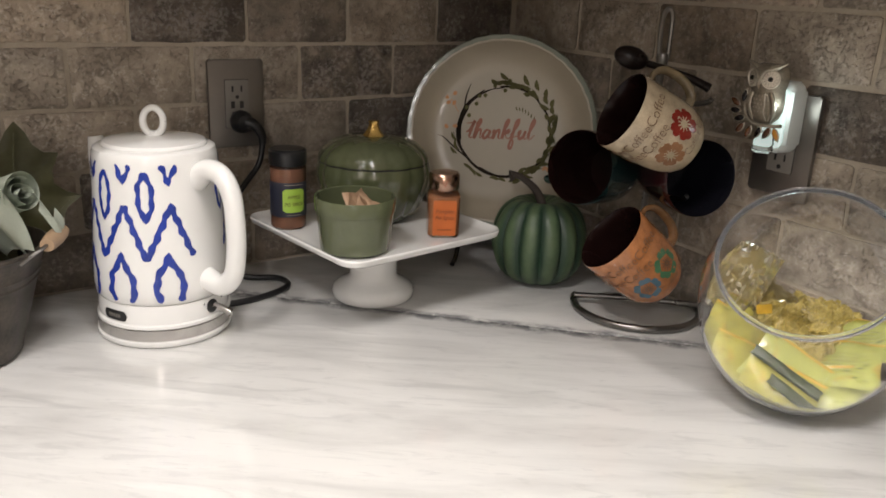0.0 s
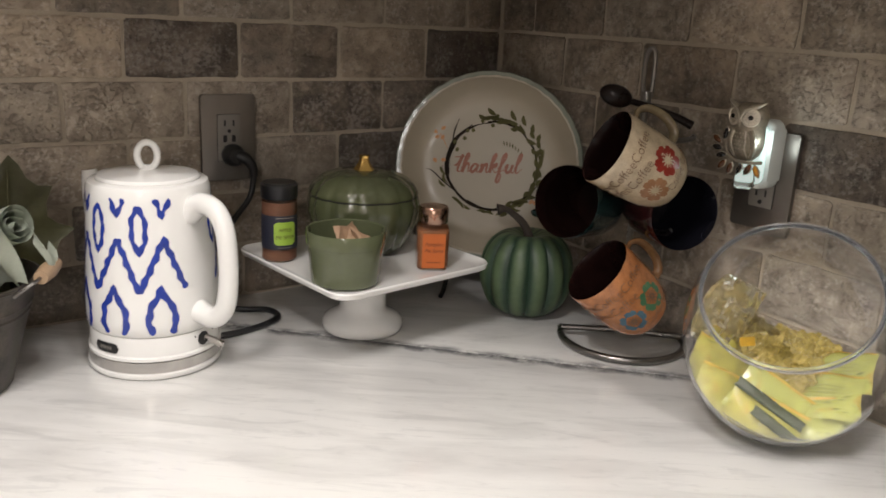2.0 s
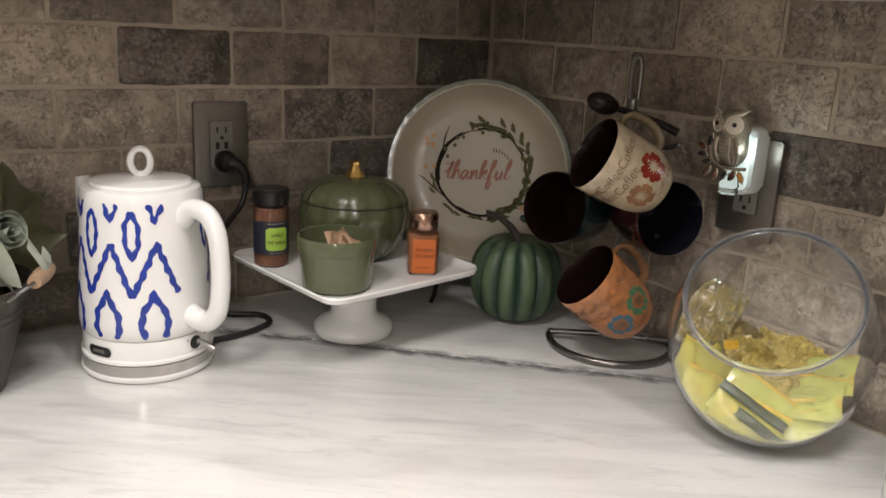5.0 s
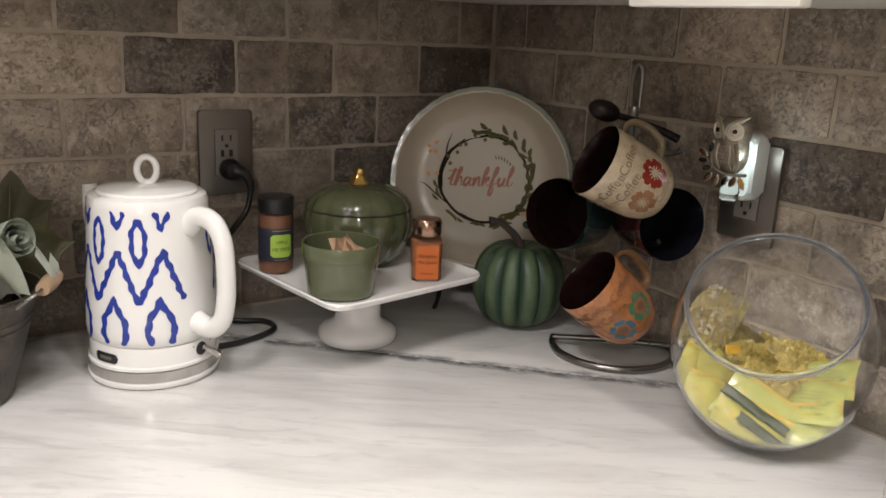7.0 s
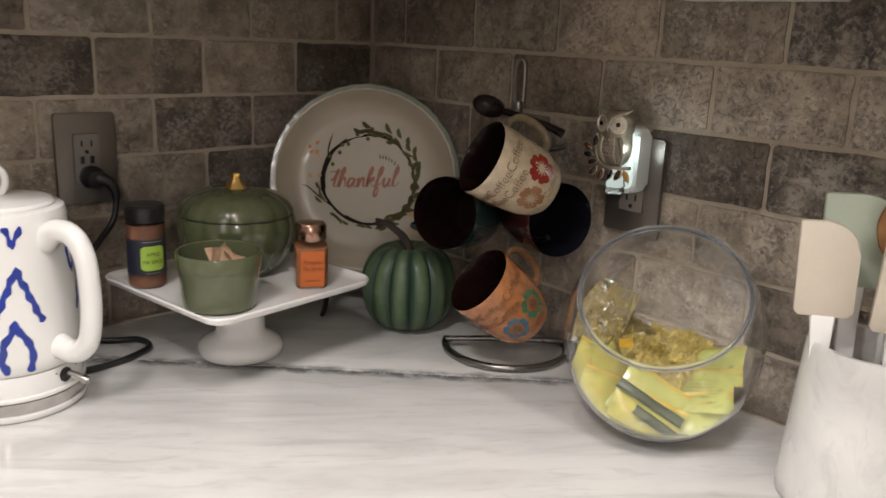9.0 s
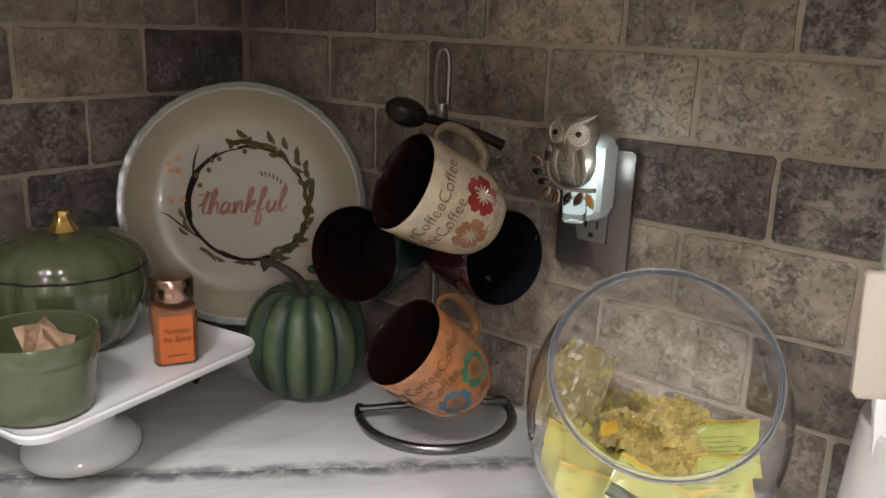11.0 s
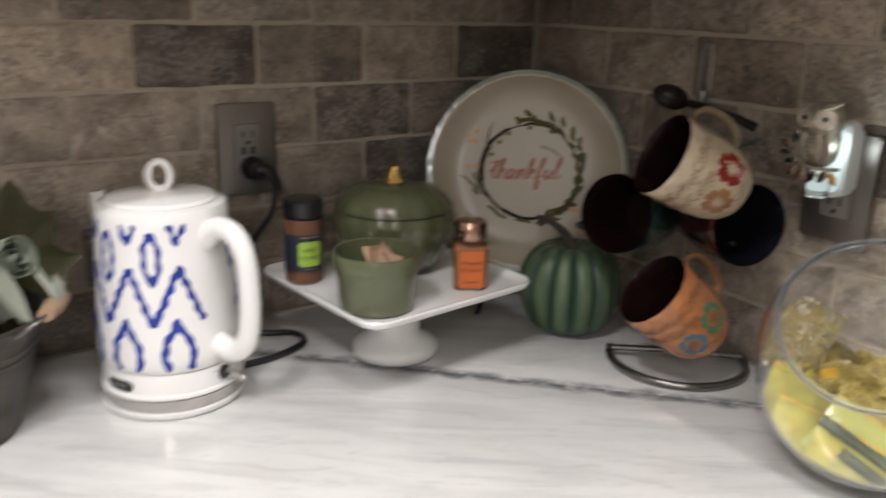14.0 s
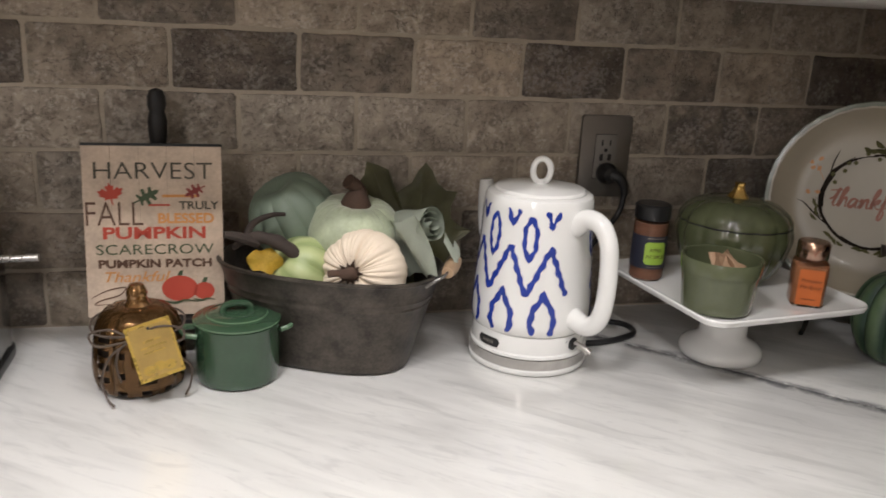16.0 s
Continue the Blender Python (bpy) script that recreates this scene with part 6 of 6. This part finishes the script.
def leaf_dish():
    t = thing("leaf_dish", label="dark green ceramic leaf-shaped dish standing in the tub", category="dish")
    t.matrix_world = Matrix.Translation((-0.180, -0.112, 0.078)) @ Matrix.Rotation(radians(-10), 4, "Z") @ Matrix.Rotation(radians(80), 4, "X")
    half = [(0.0, 0.0), (0.022, 0.010), (0.040, 0.030), (0.046, 0.046), (0.056, 0.060), (0.062, 0.074), (0.080, 0.088), (0.062, 0.094), (0.050, 0.104), (0.050, 0.120), (0.058, 0.140), (0.042, 0.141), (0.031, 0.150), (0.024, 0.166), (0.014, 0.178), (0.004, 0.166), (-0.004, 0.150), (-0.014, 0.143), (-0.024, 0.136), (-0.032, 0.150), (-0.036, 0.166), (-0.050, 0.172), (-0.066, 0.176), (-0.068, 0.158), (-0.078, 0.144), (-0.090, 0.132), (-0.076, 0.116), (-0.080, 0.094), (-0.066, 0.070), (-0.056, 0.044), (-0.028, 0.014)]
    bm = bmesh.new()
    c = Vector((-0.004, 0.085, 0))
    rings = []
    for s in (1.0, 0.9, 0.75, 0.5, 0.2):
        ring = []
        for x, y in half:
            q = c + (Vector((x, y, 0)) - c) * s
            q.z = 0.012 * s ** 2.5 + 0.0015 * math.sin(x * 160)
            ring.append(bm.verts.new(q))
        rings.append(ring)
    n = len(half)
    for a, b in zip(rings, rings[1:]):
        for k in range(n):
            bm.faces.new((a[k], a[(k + 1) % n], b[(k + 1) % n], b[k]))
    bm.faces.new(rings[-1])
    bmesh.ops.solidify(bm, geom=bm.faces[:], thickness=0.004)
    d = part("dish", bm, M["leaf_dark"], t)
    for x1, y1 in ((0.013, 0.172), (-0.058, 0.168), (0.072, 0.088), (-0.078, 0.13)):
        part("vein", tube([(0, 0.02, 0.003), (x1 * 0.5, 0.02 + (y1 - 0.02) * 0.5, 0.005), (x1 * 0.95, 0.02 + (y1 - 0.02) * 0.95, 0.012)], lambda s: 0.0016 - 0.001 * s, 6), M["leaf_dark"], d)


leaf_dish()


def towel_roll():
    t = thing("rolled_towel", label="pale sage cotton towel rolled and tucked in the tub", category="towel")
    t.matrix_world = Matrix.Translation((-0.187, -0.158, 0.183)) @ Matrix.Rotation(radians(26), 4, "Z") @ Matrix.Rotation(radians(-16), 4, "X")
    bm = bmesh.new()
    prev = None
    N = 110
    for k in range(N + 1):
        a = k / N * 2 * math.pi * 3.6
        r = 0.0035 + 0.0205 * k / N + 0.0010 * math.sin(a * 2.3)
        cur = []
        for j in range(7):
            y = -0.036 + 0.072 * j / 6
            rr = r * (1 + 0.05 * math.sin(j * 1.3 + a))
            cur.append(bm.verts.new((rr * math.cos(a), y + 0.003 * math.sin(a * 1.7), rr * math.sin(a))))
        if prev:
            for j in range(6):
                bm.faces.new((prev[j], prev[j + 1], cur[j + 1], cur[j]))
        prev = cur
    bmesh.ops.solidify(bm, geom=bm.faces[:], thickness=0.0046)
    part("roll", bm, M["towel"], t)
    bm = bmesh.new()
    rows = []
    for i in range(15):
        s = i / 14
        row = []
        for j in range(9):
            q = j / 8
            x = -0.030 + 0.022 * s + 0.006 * math.sin(q * 9 + s * 3)
            z = 0.012 - 0.075 * s + 0.004 * math.sin(q * 11)
            row.append(bm.verts.new((x + 0.022 * (q - 0.5) * s, -0.044 + 0.085 * q - 0.012 * s, z)))
        rows.append(row)
    for a, b in zip(rows, rows[1:]):
        for j in range(8):
            bm.faces.new((a[j], a[j + 1], b[j + 1], b[j]))
    bmesh.ops.solidify(bm, geom=bm.faces[:], thickness=0.0024)
    part("loose_flap", bm, M["towel"], t)
    bm = bmesh.new()
    rows = []
    for i in range(12):
        s = i / 11
        rows.append([bm.verts.new((0.004 + 0.026 * s + 0.004 * math.sin(j), -0.048 - 0.006 * math.sin(s * 5), -0.022 - 0.04 * math.sin(s * 2.4) + 0.0065 * j)) for j in range(5)])
    for a, b in zip(rows, rows[1:]):
        for j in range(4):
            bm.faces.new((a[j], a[j + 1], b[j + 1], b[j]))
    bmesh.ops.solidify(bm, geom=bm.faces[:], thickness=0.0024)
    part("folded_end", bm, M["towel"], t)


towel_roll()

# ---------------------------------------------------------------- green pot
M["pot_green"] = speckled("bottle_green_enamel", (0.032, 0.068, 0.037), 0.16, 0.12, 18, Coat_Weight=0.5, Coat_Roughness=0.05)
# paler green for the pot's rim edge, lid ring and ears
M["pot_edge"] = speckled("paler_green_enamel", (0.10, 0.17, 0.10), 0.2, 0.2, 40)
pot = thing("lidded_pot", -0.413, -0.188, 0, 8, "small bottle green stoneware pot with lid", "pot")
part("body", lathe([(0.0, 0.001), (0.046, 0.001), (0.049, 0.003), (0.0505, 0.01), (0.0515, 0.07), (0.0525, 0.0755), (0.049, 0.077)], 60, close_bottom=False), M["pot_green"], pot)
pl = part("lid", lathe([(0.050, 0.0765), (0.0525, 0.0772), (0.0525, 0.0795), (0.050, 0.0812), (0.042, 0.083), (0.038, 0.0835), (0.036, 0.085), (0.022, 0.0872), (0.0, 0.088)], 60, close_bottom=False), M["pot_green"], pot)
part("rim_edge", lathe([(0.0522, 0.0768), (0.0531, 0.0775), (0.0531, 0.0788), (0.0522, 0.0795)], 60, close_bottom=False), M["pot_edge"], pl)
part("lid_ring", lathe([(0.0375, 0.0834), (0.0372, 0.0846), (0.0360, 0.0852)], 60, close_bottom=False), M["pot_edge"], pl, "paler green ring")
part("lid_handle", tube(smooth_path([(-0.017, 0, 0.085), (-0.014, 0, 0.094), (0, 0, 0.097), (0.014, 0, 0.094), (0.017, 0, 0.085)], 5), 0.0045, 10, flat=1.3), M["pot_green"], pl)
for s in (1, -1):
    part("ear", tube(smooth_path([(s * 0.050, -0.017, 0.064), (s * 0.062, -0.014, 0.066), (s * 0.0665, 0, 0.067), (s * 0.062, 0.014, 0.066), (s * 0.050, 0.017, 0.064)], 5), 0.0042, 10, flat=0.8), M["pot_edge"], pot)

# ---------------------------------------------------------------- amber lantern pumpkin
M["amber_luster"] = speckled("amber_luster_glass", (0.225, 0.118, 0.040), 0.1, 0.3, 25, metal=0.75, Coat_Weight=0.7, Coat_Roughness=0.03)
M["lantern_dark"] = material("lantern_inner_shade", (0.02, 0.012, 0.006), 0.6)
M["gold_tag"] = speckled("gold_foil_card", (0.62, 0.43, 0.10), 0.28, 0.15, 40, metal=0.6)
M["gold_pale"] = speckled("pale_gold_print", (0.52, 0.36, 0.12), 0.30, 0.15, 40, metal=0.6)
M["twine"] = speckled("brown_cord", (0.075, 0.055, 0.042), 0.8, 0.2, 60)
lan = thing("pumpkin_lantern", -0.527, -0.194, 0, 0, "amber luster glass pumpkin lantern with pierced sides", "lantern")
n_a, prof = 96, [(0.045, 0.0015), (0.050, 0.006), (0.0525, 0.013), (0.0535, 0.021), (0.054, 0.029), (0.054, 0.037), (0.0535, 0.045), (0.0525, 0.053), (0.0515, 0.061), (0.0505, 0.069), (0.049, 0.078), (0.045, 0.088), (0.037, 0.097), (0.024, 0.102), (0.012, 0.103)]
rb = ribs(12, 0.06)
bm = bmesh.new()
gr = [[bm.verts.new((r * rb(a, 0) * math.cos(a), r * rb(a, 0) * math.sin(a), z)) for a in (2 * math.pi * k / n_a for k in range(n_a))] for r, z in prof]
for i in range(len(gr) - 1):
    for k in range(n_a):
        if (i in (3, 5, 7, 9) and k % 16 in (9, 10, 11, 12, 13, 14)) or (i == 1 and k % 8 in (2, 3, 4)) or (i in (4, 7) and k % 16 in (3, 4)):
            continue
        bm.faces.new((gr[i][k], gr[i][(k + 1) % n_a], gr[i + 1][(k + 1) % n_a], gr[i + 1][k]))
bm.faces.new(gr[-1])
bmesh.ops.solidify(bm, geom=bm.faces[:], thickness=0.003)
part("shell", bm, M["amber_luster"], lan)
# solid dark core put in so the pierced openings look shaded
part("hollow", lathe([(0.0, 0.002), (0.040, 0.003), (0.046, 0.02), (0.046, 0.06), (0.04, 0.08), (0.0, 0.085)], 32, close_bottom=False), M["lantern_dark"], lan, "dark inner core standing in for shade")
part("stem_knob", lathe([(0.016, 0.102), (0.013, 0.106), (0.0115, 0.112), (0.0125, 0.117), (0.0105, 0.122), (0.008, 0.127), (0.0, 0.129)], 30), M["amber_luster"], lan)
tagc = thing("gift_tag", label="gold foil gift tag hanging from the lantern", category="tag")
tagc.matrix_world = Matrix.Translation((-0.503, -0.258, 0.070)) @ Matrix.Rotation(radians(12), 4, "Z") @ Matrix.Rotation(radians(78), 4, "X") @ Matrix.Rotation(radians(13), 4, "Z")
card = part("card", slab(rounded_rect(0.050, 0.066, 0.001, 2), -0.0005, 0.0005), M["gold_tag"], tagc, smooth=False)
part("border_panel", slab(rounded_rect(0.044, 0.058, 0.001, 2), 0.0006, 0.0009), M["gold_pale"], tagc, smooth=False)
for y, w in ((0.012, 0.02), (0.005, 0.028), (-0.001, 0.024)):
    part("print_bar", box(w, 0.002, 0.0003, at=(0, y, 0.0012)), M["gold_tag"], tagc)
for x in (-0.012, 0.0, 0.011):
    part("printed_pumpkin", slab([(x + 0.0068 * math.cos(radians(a)), -0.021 + 0.0055 * math.sin(radians(a)) + (0.002 if x == 0 else 0)) for a in range(0, 360, 20)], 0.0010, 0.0013), M["gold_tag"], tagc, smooth=False)
part("eyelet", slab([(0.0018 * math.cos(radians(a)), 0.026 + 0.0018 * math.sin(radians(a))) for a in range(0, 360, 30)], 0.0007, 0.0014), M["slot_black"], tagc, smooth=False)
tw = thing("twine_bow", -0.527, -0.194, 0, 0, "dark brown twine bow tied round the lantern", "twine")
part("loop", tube([(0.053 * math.cos(a), 0.053 * math.sin(a), 0.080 + 0.002 * math.sin(3 * a)) for a in (2 * math.pi * k / 40 for k in range(41))], 0.0014, 6), M["twine"], tw)
for pts in ([(0.0, -0.056, 0.080), (-0.022, -0.060, 0.094), (-0.045, -0.056, 0.088), (-0.038, -0.058, 0.074), (-0.012, -0.060, 0.078), (0.0, -0.057, 0.081)],
            [(0.0, -0.056, 0.080), (0.026, -0.060, 0.096), (0.052, -0.052, 0.090), (0.052, -0.054, 0.076), (0.02, -0.060, 0.078), (0.0, -0.057, 0.081)],
            [(0.0, -0.057, 0.080), (-0.024, -0.060, 0.062), (-0.034, -0.060, 0.035), (-0.030, -0.062, 0.012), (-0.022, -0.066, 0.003)],
            [(0.0, -0.057, 0.080), (0.034, -0.056, 0.066), (0.060, -0.046, 0.042), (0.060, -0.046, 0.018), (0.054, -0.05, 0.005)],
            [(0.0, -0.057, 0.080), (-0.014, -0.061, 0.070), (-0.018, -0.061, 0.05), (-0.014, -0.061, 0.03)]):
    part("strand", tube(smooth_path(pts, 6), 0.0013, 6), M["twine"], tw)

# ---------------------------------------------------------------- harvest sign on its easel
M["whitewash"] = speckled("whitewashed_wood", (0.49, 0.385, 0.295), 0.7, 0.3, 22, bump_s=0.2, bump_scale=80)
M["p_dark"] = material("charcoal_print", (0.05, 0.045, 0.03), 0.7)
M["p_brown"] = material("brown_print", (0.10, 0.05, 0.03), 0.7)
M["p_red"] = material("brick_red_print", (0.42, 0.055, 0.03), 0.7)
M["p_wine"] = material("dark_red_print", (0.20, 0.03, 0.025), 0.7)
M["p_orange"] = material("soft_orange_print", (0.55, 0.24, 0.07), 0.7)
M["p_green"] = material("forest_green_print", (0.05, 0.075, 0.035), 0.7)
sign = thing("harvest_sign", label="whitewashed wooden autumn sign with printed words", category="sign")
sign.matrix_world = Matrix.Translation((-0.512, -0.105, 0.165)) @ Matrix.Rotation(radians(0), 4, "Z") @ Matrix.Rotation(radians(90 - 7), 4, "X")
SW, SH = 0.166, 0.216
for k in range(5):
    part("plank", put(slab(rounded_rect(SW / 5 - 0.0003, SH, 0.0006, 1), -0.006, 0.0), Matrix.Translation((-SW / 2 + SW / 5 * (k + 0.5), 0, 0))), M["whitewash"], sign, smooth=False)
part("top_edge", put(box(SW + 0.001, 0.003, 0.0075, at=(0, SH / 2 + 0.0018, -0.003)), Matrix.Identity(4)), M["black_iron"], sign, "dark top edge")


def words(txt, size, x, y, mt, squeeze=1.0, shear=0.0, bold=0.0):
    part("lettering", put(text_mesh(txt, size, 0.0002, "CENTER", shear, squeeze, bold), Matrix.Translation((x, y, 0.0005))), M[mt], sign, smooth=False)


words("HARVEST", 0.0305, 0.0, 0.0765, "p_dark", 1.14, 0.0, -0.0002)
words("FALL", 0.044, -0.048, 0.0220, "p_brown", 0.76, 0.0, -0.0004)
words("TRULY", 0.0145, 0.054, 0.0335, "p_dark", 1.1, 0.0, 0.0003)
words("BLESSED", 0.0175, 0.038, 0.0170, "p_orange", 1.06, 0.0, 0.0005)
words("PUMPKIN", 0.0205, 0.0, -0.0015, "p_red", 1.46, 0.0, 0.0006)
words("SCARECROW", 0.0185, 0.0, -0.0225, "p_green", 1.26)
words("PUMPKIN PATCH", 0.0140, 0.0, -0.0405, "p_brown", 1.28, 0.0, 0.0006)
words("Thankful", 0.0190, -0.026, -0.0575, "p_orange", 1.2, 0.3)
for x, y, w in ((0.032, 0.046, 0.044), (0.006, 0.0345, 0.026)):
    part("print_bar", box(w, 0.0034 if w > 0.03 else 0.0024, 0.0004, at=(x, y, 0.0002)), M["p_orange"] if w > 0.03 else M["p_red"], sign)


def maple(size, toothed):
    """Outline of a pointed leaf with five lobes, or a longer one with rounded lobes."""
    half = [(0, 1.0), (0.12, 0.74), (0.27, 0.80), (0.22, 0.45), (0.5, 0.66), (0.56, 0.52), (0.82, 0.52), (0.66, 0.30), (0.72, 0.18), (0.38, 0.02), (0.42, -0.12), (0.06, -0.08), (0.04, -0.5)]
    if not toothed:
        half = [(0, 1.05), (0.14, 0.85), (0.12, 0.66), (0.42, 0.72), (0.44, 0.56), (0.16, 0.42), (0.18, 0.30), (0.52, 0.28), (0.50, 0.10), (0.16, 0.06), (0.16, -0.06), (0.38, -0.16), (0.34, -0.28), (0.05, -0.22), (0.04, -0.62)]
    return [(x * size, y * size) for x, y in half] + [(-x * size, y * size) for x, y in half[::-1] if x]


for x, y, sz, mt, rot, kind_b in ((-0.050, 0.044, 0.019, "p_red", 8, True), (-0.013, 0.043, 0.021, "p_green", -62, False), (0.053, 0.054, 0.017, "p_wine", 118, False)):
    part("printed_leaf", put(slab(maple(sz, kind_b)[::-1], 0, 0.0004), Matrix.Translation((x, y, 0.0003)) @ Matrix.Rotation(radians(rot), 4, "Z")), M[mt], sign, smooth=False)
for x, y, rx, ry in ((0.028, -0.073, 0.022, 0.0165), (0.058, -0.077, 0.013, 0.011)):
    pk = part("printed_pumpkin", slab([(x + rx * math.cos(radians(a)), y + ry * math.sin(radians(a))) for a in range(0, 360, 12)], 0.0004, 0.0007), M["p_red"], sign, smooth=False)
    part("printed_stem", slab([(x - 0.003, y + ry), (x + 0.003, y + ry), (x + 0.005, y + ry + 0.007), (x, y + ry + 0.006)], 0.0004, 0.0008), M["p_green"], pk, smooth=False)
    part("printed_vine", put(flat_line([(x - rx, y - ry * 0.95), (x - rx * 0.3, y - ry * 1.15), (x + rx * 0.3, y - ry * 0.95), (x + rx, y - ry * 1.1)], 0.003), Matrix.Translation((0, 0, 0.001))), M["p_green"], pk, smooth=False)
part("printed_swirl", put(flat_line([(-0.078, -0.083), (-0.06, -0.074), (-0.038, -0.070), (-0.045, -0.080), (-0.066, -0.086), (-0.074, -0.092), (-0.05, -0.090), (-0.03, -0.082)], 0.0016), Matrix.Translation((0, 0, 0.0008))), M["p_brown"], sign, smooth=False)

es = thing("sign_easel", -0.508, -0.052, 0, 0, "black carved easel holding the harvest sign", "easel")
part("post", lathe([(0.0, 0.10), (0.010, 0.10), (0.010, 0.272), (0.0112, 0.278), (0.0125, 0.298), (0.0105, 0.306), (0.0095, 0.311), (0.0118, 0.318), (0.0115, 0.329), (0.008, 0.337), (0.0, 0.340)], 24, close_bottom=False), M["black_iron"], es)
for s in (-1, 1):
    part("leg", tube([(0, 0.0, 0.12), (s * 0.062, -0.012, 0.002)], 0.006, 8), M["black_iron"], es)
part("back_leg", tube([(0, 0.004, 0.15), (0, 0.06, 0.002)], 0.006, 8), M["black_iron"], es)
part("ledge", box(0.15, 0.05, 0.012, 0.002, 2, (0, -0.052, 0.049)), M["black_iron"], es)

# ---------------------------------------------------------------- black appliance at the end of the counter
M["black_gloss"] = speckled("black_gloss_plastic", (0.010, 0.012, 0.012), 0.12, 0.2, 20, Coat_Weight=0.5)
ap = thing("coffee_machine", -0.788, -0.17, 0, 0, "black glossy coffee machine with a chrome lever", "coffee machine")
part("body", put(slab(rounded_rect(0.19, 0.24, 0.045, 8), 0.004, 0.150, 0.012, 3), Matrix.Identity(4)), M["black_gloss"], ap)
part("base", slab(rounded_rect(0.196, 0.246, 0.047, 8), 0.0005, 0.012, 0.003, 2), M["black_plastic"], ap)
part("top_housing", put(slab(rounded_rect(0.15, 0.20, 0.04, 8), 0.149, 0.29, 0.02, 3), Matrix.Translation((-0.03, 0.01, 0))), M["black_gloss"], ap)
part("lever", tube([(0.07, 0.05, 0.137), (0.142, 0.05, 0.1395)], lambda s: 0.0042 + 0.0008 * s, 12), M["steel"], ap, "chrome lever")


# ---------------------------------------------------------------- backsplash tiles
SHARED = [tile_mesh(TILE_W - JOINT, TILE_H - JOINT, 100 + k, "tile") for k in range(8)]
ROWS = 7
# tone of each stone with some light and shade painted in, row by row from the counter up, by its number along the wall
# light ones also stand for the lit left, brown ones for the dim corner
BACK_TONES = {
    5: {-5: "light", -4: "brown", -3: "light", -2: "light", -1: "brown", 0: "mid", 1: "mid", 2: "mid", 3: "brown"},
    4: {-6: "mid", -5: "dark", -4: "mid", -3: "dark", -2: "brown", -1: "light", 0: "dark", 1: "brown", 2: "mid", 3: "dark"},
    3: {-5: "light", -4: "mid", -3: "light", -2: "light", -1: "light", 0: "mid", 1: "speck", 2: "brown", 3: "brown"},
    2: {-6: "light", -5: "light", -4: "mid", -3: "light", -2: "light", -1: "light", 0: "light", 1: "mid", 2: "dark", 3: "brown"},
    1: {-5: "brown", -4: "mid", -3: "mid", -2: "light", -1: "speck", 0: "mid", 1: "mid", 2: "brown"},
    0: {-6: "mid", -5: "brown", -4: "mid", -3: "mid", -2: "mid", -1: "brown", 0: "mid", 1: "brown"},
}
# brown beside the corner and light farther out also carry shade and light
SIDE_TONES = {
    5: {0: "brown", 1: "brown", 2: "mid", 3: "light", 4: "mid", 5: "speck", 6: "light"},
    4: {0: "mid", 1: "mid", 2: "brown", 3: "light", 4: "light", 5: "light", 6: "mid"},
    3: {0: "brown", 1: "brown", 2: "brown", 3: "mid", 4: "dark", 5: "speck", 6: "mid"},
    2: {0: "mid", 1: "brown", 2: "brown", 3: "light", 4: "light", 5: "light", 6: "brown"},
    1: {0: "mid", 1: "brown", 2: "brown", 3: "mid", 4: "light", 5: "brown", 6: "mid"},
    0: {1: "brown", 2: "brown", 3: "mid", 4: "mid", 5: "dark", 6: "mid"},
}


def lay_tiles(wall, start, end, joint_even, joint_odd, face, tones, seed, stretch):
    """Running bond from one end of a wall to the other; cut pieces at the ends, longer stones past the sign."""
    rnd = random.Random(seed)
    count = 0
    for row in range(ROWS):
        z = TILE_H * (row + 0.5) + 0.001
        j0 = joint_even if row % 2 == 0 else joint_odd
        k = math.floor((start - j0) / TILE_W)
        joint = lambda q: j0 + q * TILE_W - stretch * max(0.0, -(j0 + q * TILE_W) - 0.42)
        while j0 + k * TILE_W < end - 0.01:
            a, b = max(start, joint(k)), min(end, joint(k + 1))
            if b - a > 0.012:
                full = abs(b - a - TILE_W) < 0.002
                me = SHARED[rnd.randrange(8)] if full else tile_mesh(b - a - JOINT, TILE_H - JOINT, 900 + count, "tile_cut")
                if not me.materials:
                    me.materials.append(M["tile_mid"])
                ob = new("tile", me)
                ob.parent = wall
                ob.matrix_world = face((a + b) / 2, z) @ pose(0, 0, 0, 0, rnd.choice((0, 180)) if full else 0, rnd.uniform(-0.25, 0.25))
                ob.material_slots[0].link = "OBJECT"
                ob.material_slots[0].material = M["tile_" + tones.get(row, {}).get(k, "mid")]
                count += 1
            k += 1


lay_tiles(wall_back, -1.12, WB_X, -0.003, -0.003 + TILE_W / 2, lambda c, z: pose(c, 0, z), BACK_TONES, 3, 0.085)
lay_tiles(wall_side, 0.005, 1.30, 0.493 - 3 * TILE_W, 0.493 - 3.5 * TILE_W, lambda c, z: pose(WB_X, -c, z, 0, 0, -90), SIDE_TONES, 8, 0.0)
